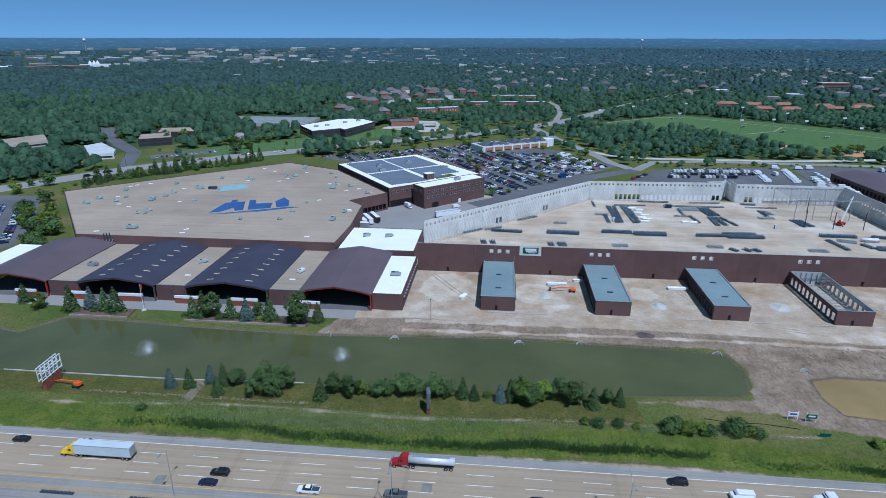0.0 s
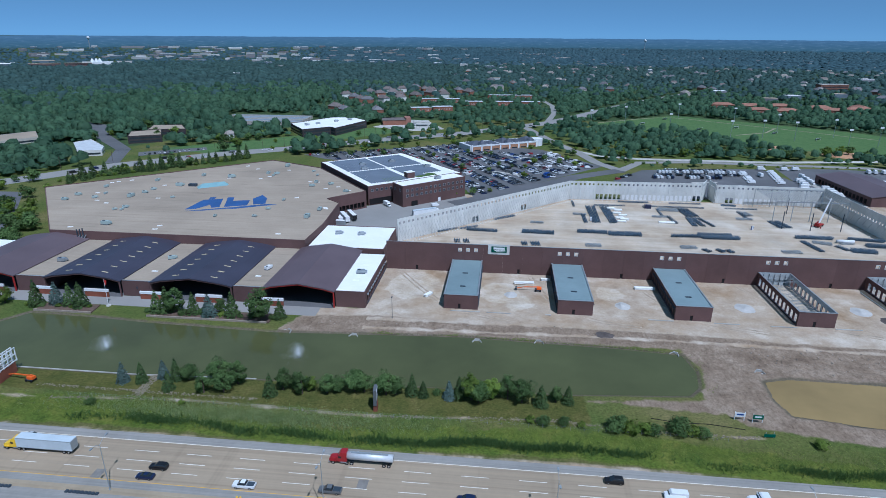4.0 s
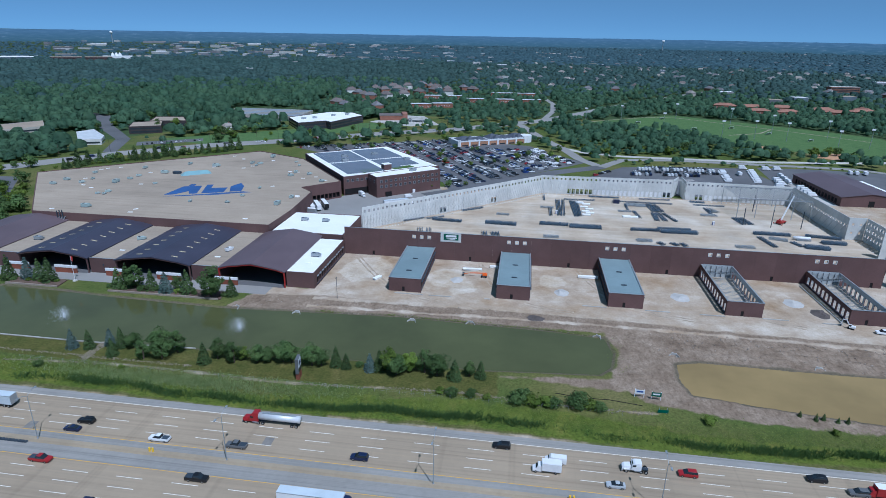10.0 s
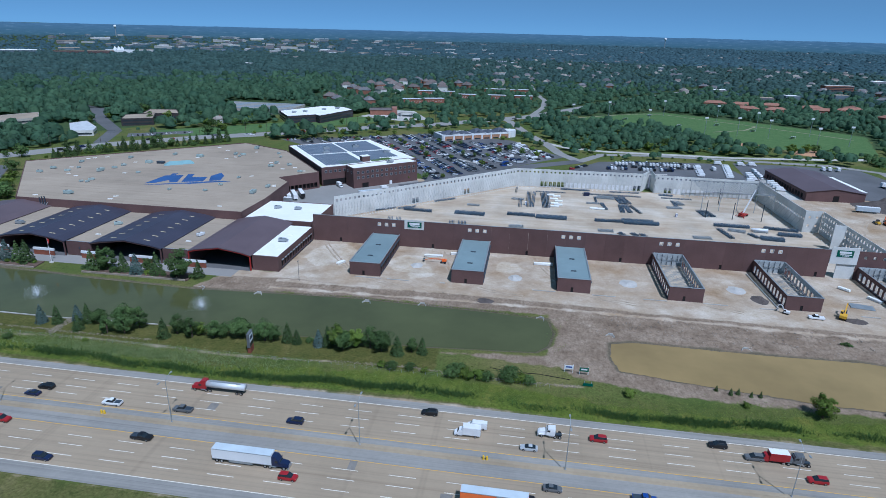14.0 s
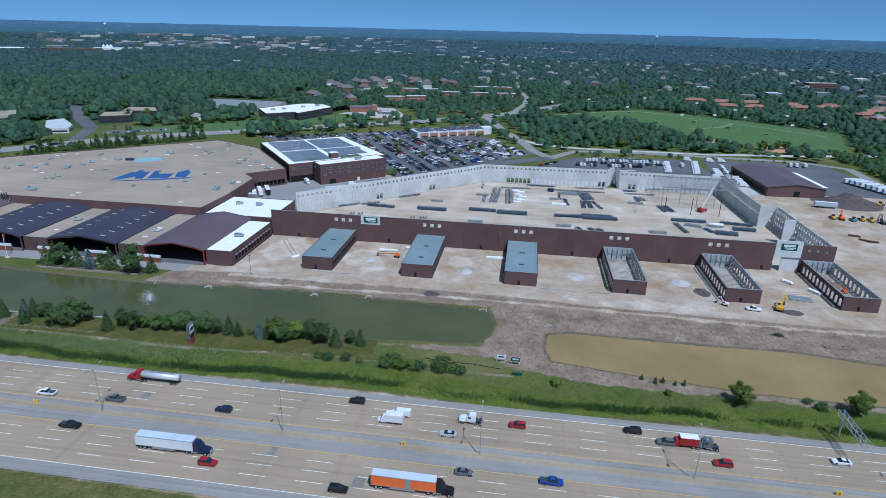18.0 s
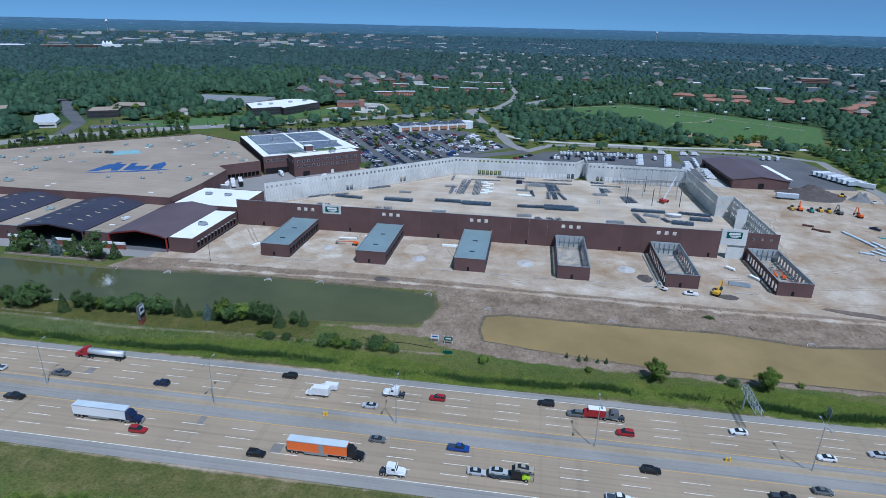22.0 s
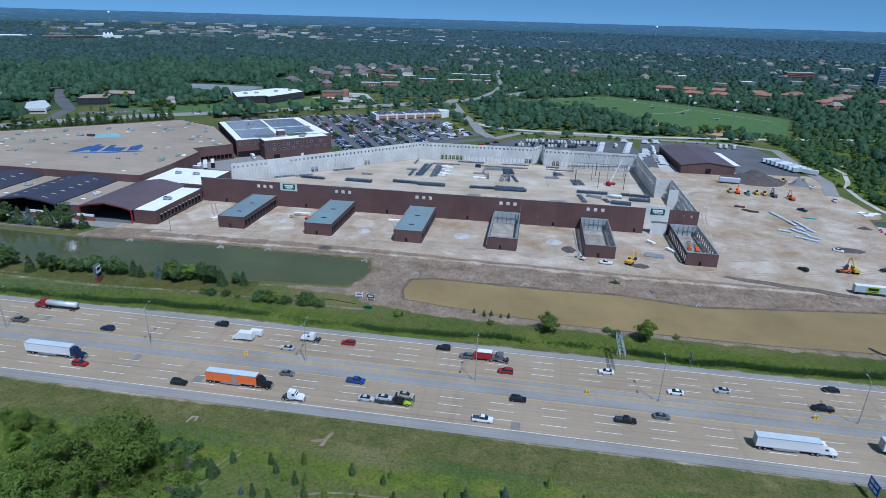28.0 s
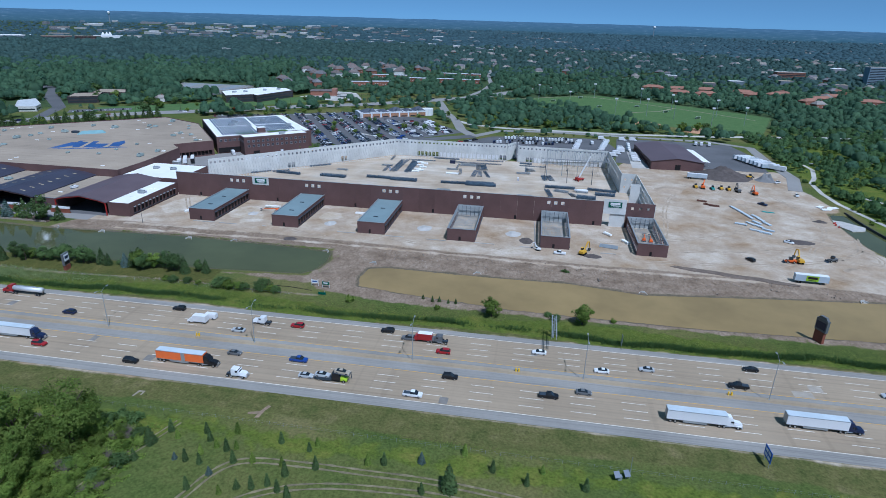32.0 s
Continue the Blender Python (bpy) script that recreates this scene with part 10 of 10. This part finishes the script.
# The farthest ring wears the haze-painted leaf colour.
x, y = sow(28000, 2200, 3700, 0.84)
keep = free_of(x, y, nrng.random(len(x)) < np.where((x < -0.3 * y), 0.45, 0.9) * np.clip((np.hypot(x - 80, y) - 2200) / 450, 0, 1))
scatter_crowns("woodland", x[keep], y[keep], np.where(x[keep] < -0.3 * y[keep], nrng.uniform(4.0, 7.0, keep.sum()), nrng.uniform(6.5, 9.0, keep.sum())), crown_mesh(2, 7, 0.1), "far unbroken tree cover tinted with painted haze", 0, HAZEM, flat=1.4)
# a scrubby thicket in the park beside the river
PATHS = ([(374, 300), (366, 345), (366, 369), (370, 398), (379, 416), (389, 445), (389, 468), (428, 483), (480, 490)], [(387, 372), (394, 356), (420, 350), (470, 360)])
x, y = nrng.uniform(368, 640, 11000), nrng.uniform(250, 640, 11000)
open_lawn = np.sin(x * 0.05 + 0.7 * np.sin(y * 0.035)) * np.sin(y * 0.045 + 0.4) < -0.62
keep = free_of(x, y, (x > 372 + 5 * np.sin(y * 0.05)) & ~open_lawn & (nrng.random(len(x)) < np.where(y < 420, 0.9, 0.82)))
keep &= inside(RIVER, x, y) < -3
for line in PATHS:
    for (x0, y0), (x1, y1) in zip(line, line[1:]):
        t = np.clip(((x - x0) * (x1 - x0) + (y - y0) * (y1 - y0)) / ((x1 - x0) ** 2 + (y1 - y0) ** 2), 0, 1)
        keep &= np.hypot(x - x0 - t * (x1 - x0), y - y0 - t * (y1 - y0)) > 4.5
scatter_crowns("thicket", x[keep], y[keep], 0.5 + 2.9 * nrng.random(keep.sum()) ** 1.9, crown_mesh(2, 6, 0.26), "scrubby green thicket beside the park path", 34, PARKM, 0.84)
x, y = nrng.uniform(-700, -250, 1600), nrng.uniform(180, 470, 1600)
keep = free_of(x, y, (x < -300) & ((y < 290) & (x < -345) | (y > 470 + 1.42 * (x + 318) + 22) | (x < -430) & (y < 330)) & (y > 215))
scatter_crowns("thicket", x[keep], y[keep], nrng.uniform(2.8, 5.8, keep.sum()), crown_mesh(3, 8, 0.24), "leafy trees beside the store's side lot", 40, NEARM)

# ---- the last wooded distance: a glowing backdrop with blue haze painted in ----
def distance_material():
    m, n, l, b = nodes_of("painted_haze_glow")
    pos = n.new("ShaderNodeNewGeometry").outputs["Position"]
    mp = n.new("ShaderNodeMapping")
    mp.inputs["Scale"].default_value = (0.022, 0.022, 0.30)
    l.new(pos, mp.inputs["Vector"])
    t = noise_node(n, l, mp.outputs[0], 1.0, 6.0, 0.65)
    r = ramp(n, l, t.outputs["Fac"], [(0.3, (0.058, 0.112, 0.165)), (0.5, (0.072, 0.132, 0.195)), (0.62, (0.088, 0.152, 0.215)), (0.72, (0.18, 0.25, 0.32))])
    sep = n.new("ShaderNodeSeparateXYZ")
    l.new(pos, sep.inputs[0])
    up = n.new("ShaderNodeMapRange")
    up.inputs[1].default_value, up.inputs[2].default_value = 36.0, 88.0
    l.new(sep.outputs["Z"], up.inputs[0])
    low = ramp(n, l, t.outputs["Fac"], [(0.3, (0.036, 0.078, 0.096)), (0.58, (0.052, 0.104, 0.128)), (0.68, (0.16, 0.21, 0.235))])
    # Emission colour carries the haze: greener low down, bluer towards the top.
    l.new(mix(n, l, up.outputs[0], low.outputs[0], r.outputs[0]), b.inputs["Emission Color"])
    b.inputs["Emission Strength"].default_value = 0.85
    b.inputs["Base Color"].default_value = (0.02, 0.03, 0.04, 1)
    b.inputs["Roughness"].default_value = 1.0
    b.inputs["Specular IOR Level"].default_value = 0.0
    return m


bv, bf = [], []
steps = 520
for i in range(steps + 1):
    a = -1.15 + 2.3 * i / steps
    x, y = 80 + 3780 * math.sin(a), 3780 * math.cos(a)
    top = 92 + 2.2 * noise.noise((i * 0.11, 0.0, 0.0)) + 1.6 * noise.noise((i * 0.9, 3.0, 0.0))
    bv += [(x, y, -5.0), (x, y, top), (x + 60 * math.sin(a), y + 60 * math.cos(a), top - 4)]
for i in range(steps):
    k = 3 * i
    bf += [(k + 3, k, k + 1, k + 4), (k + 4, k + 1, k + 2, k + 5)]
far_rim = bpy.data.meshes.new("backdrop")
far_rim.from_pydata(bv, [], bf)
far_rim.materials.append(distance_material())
tagged(new("backdrop", far_rim), "glowing backdrop of wooded distance with blue haze painted in", "distance", kind="structure")
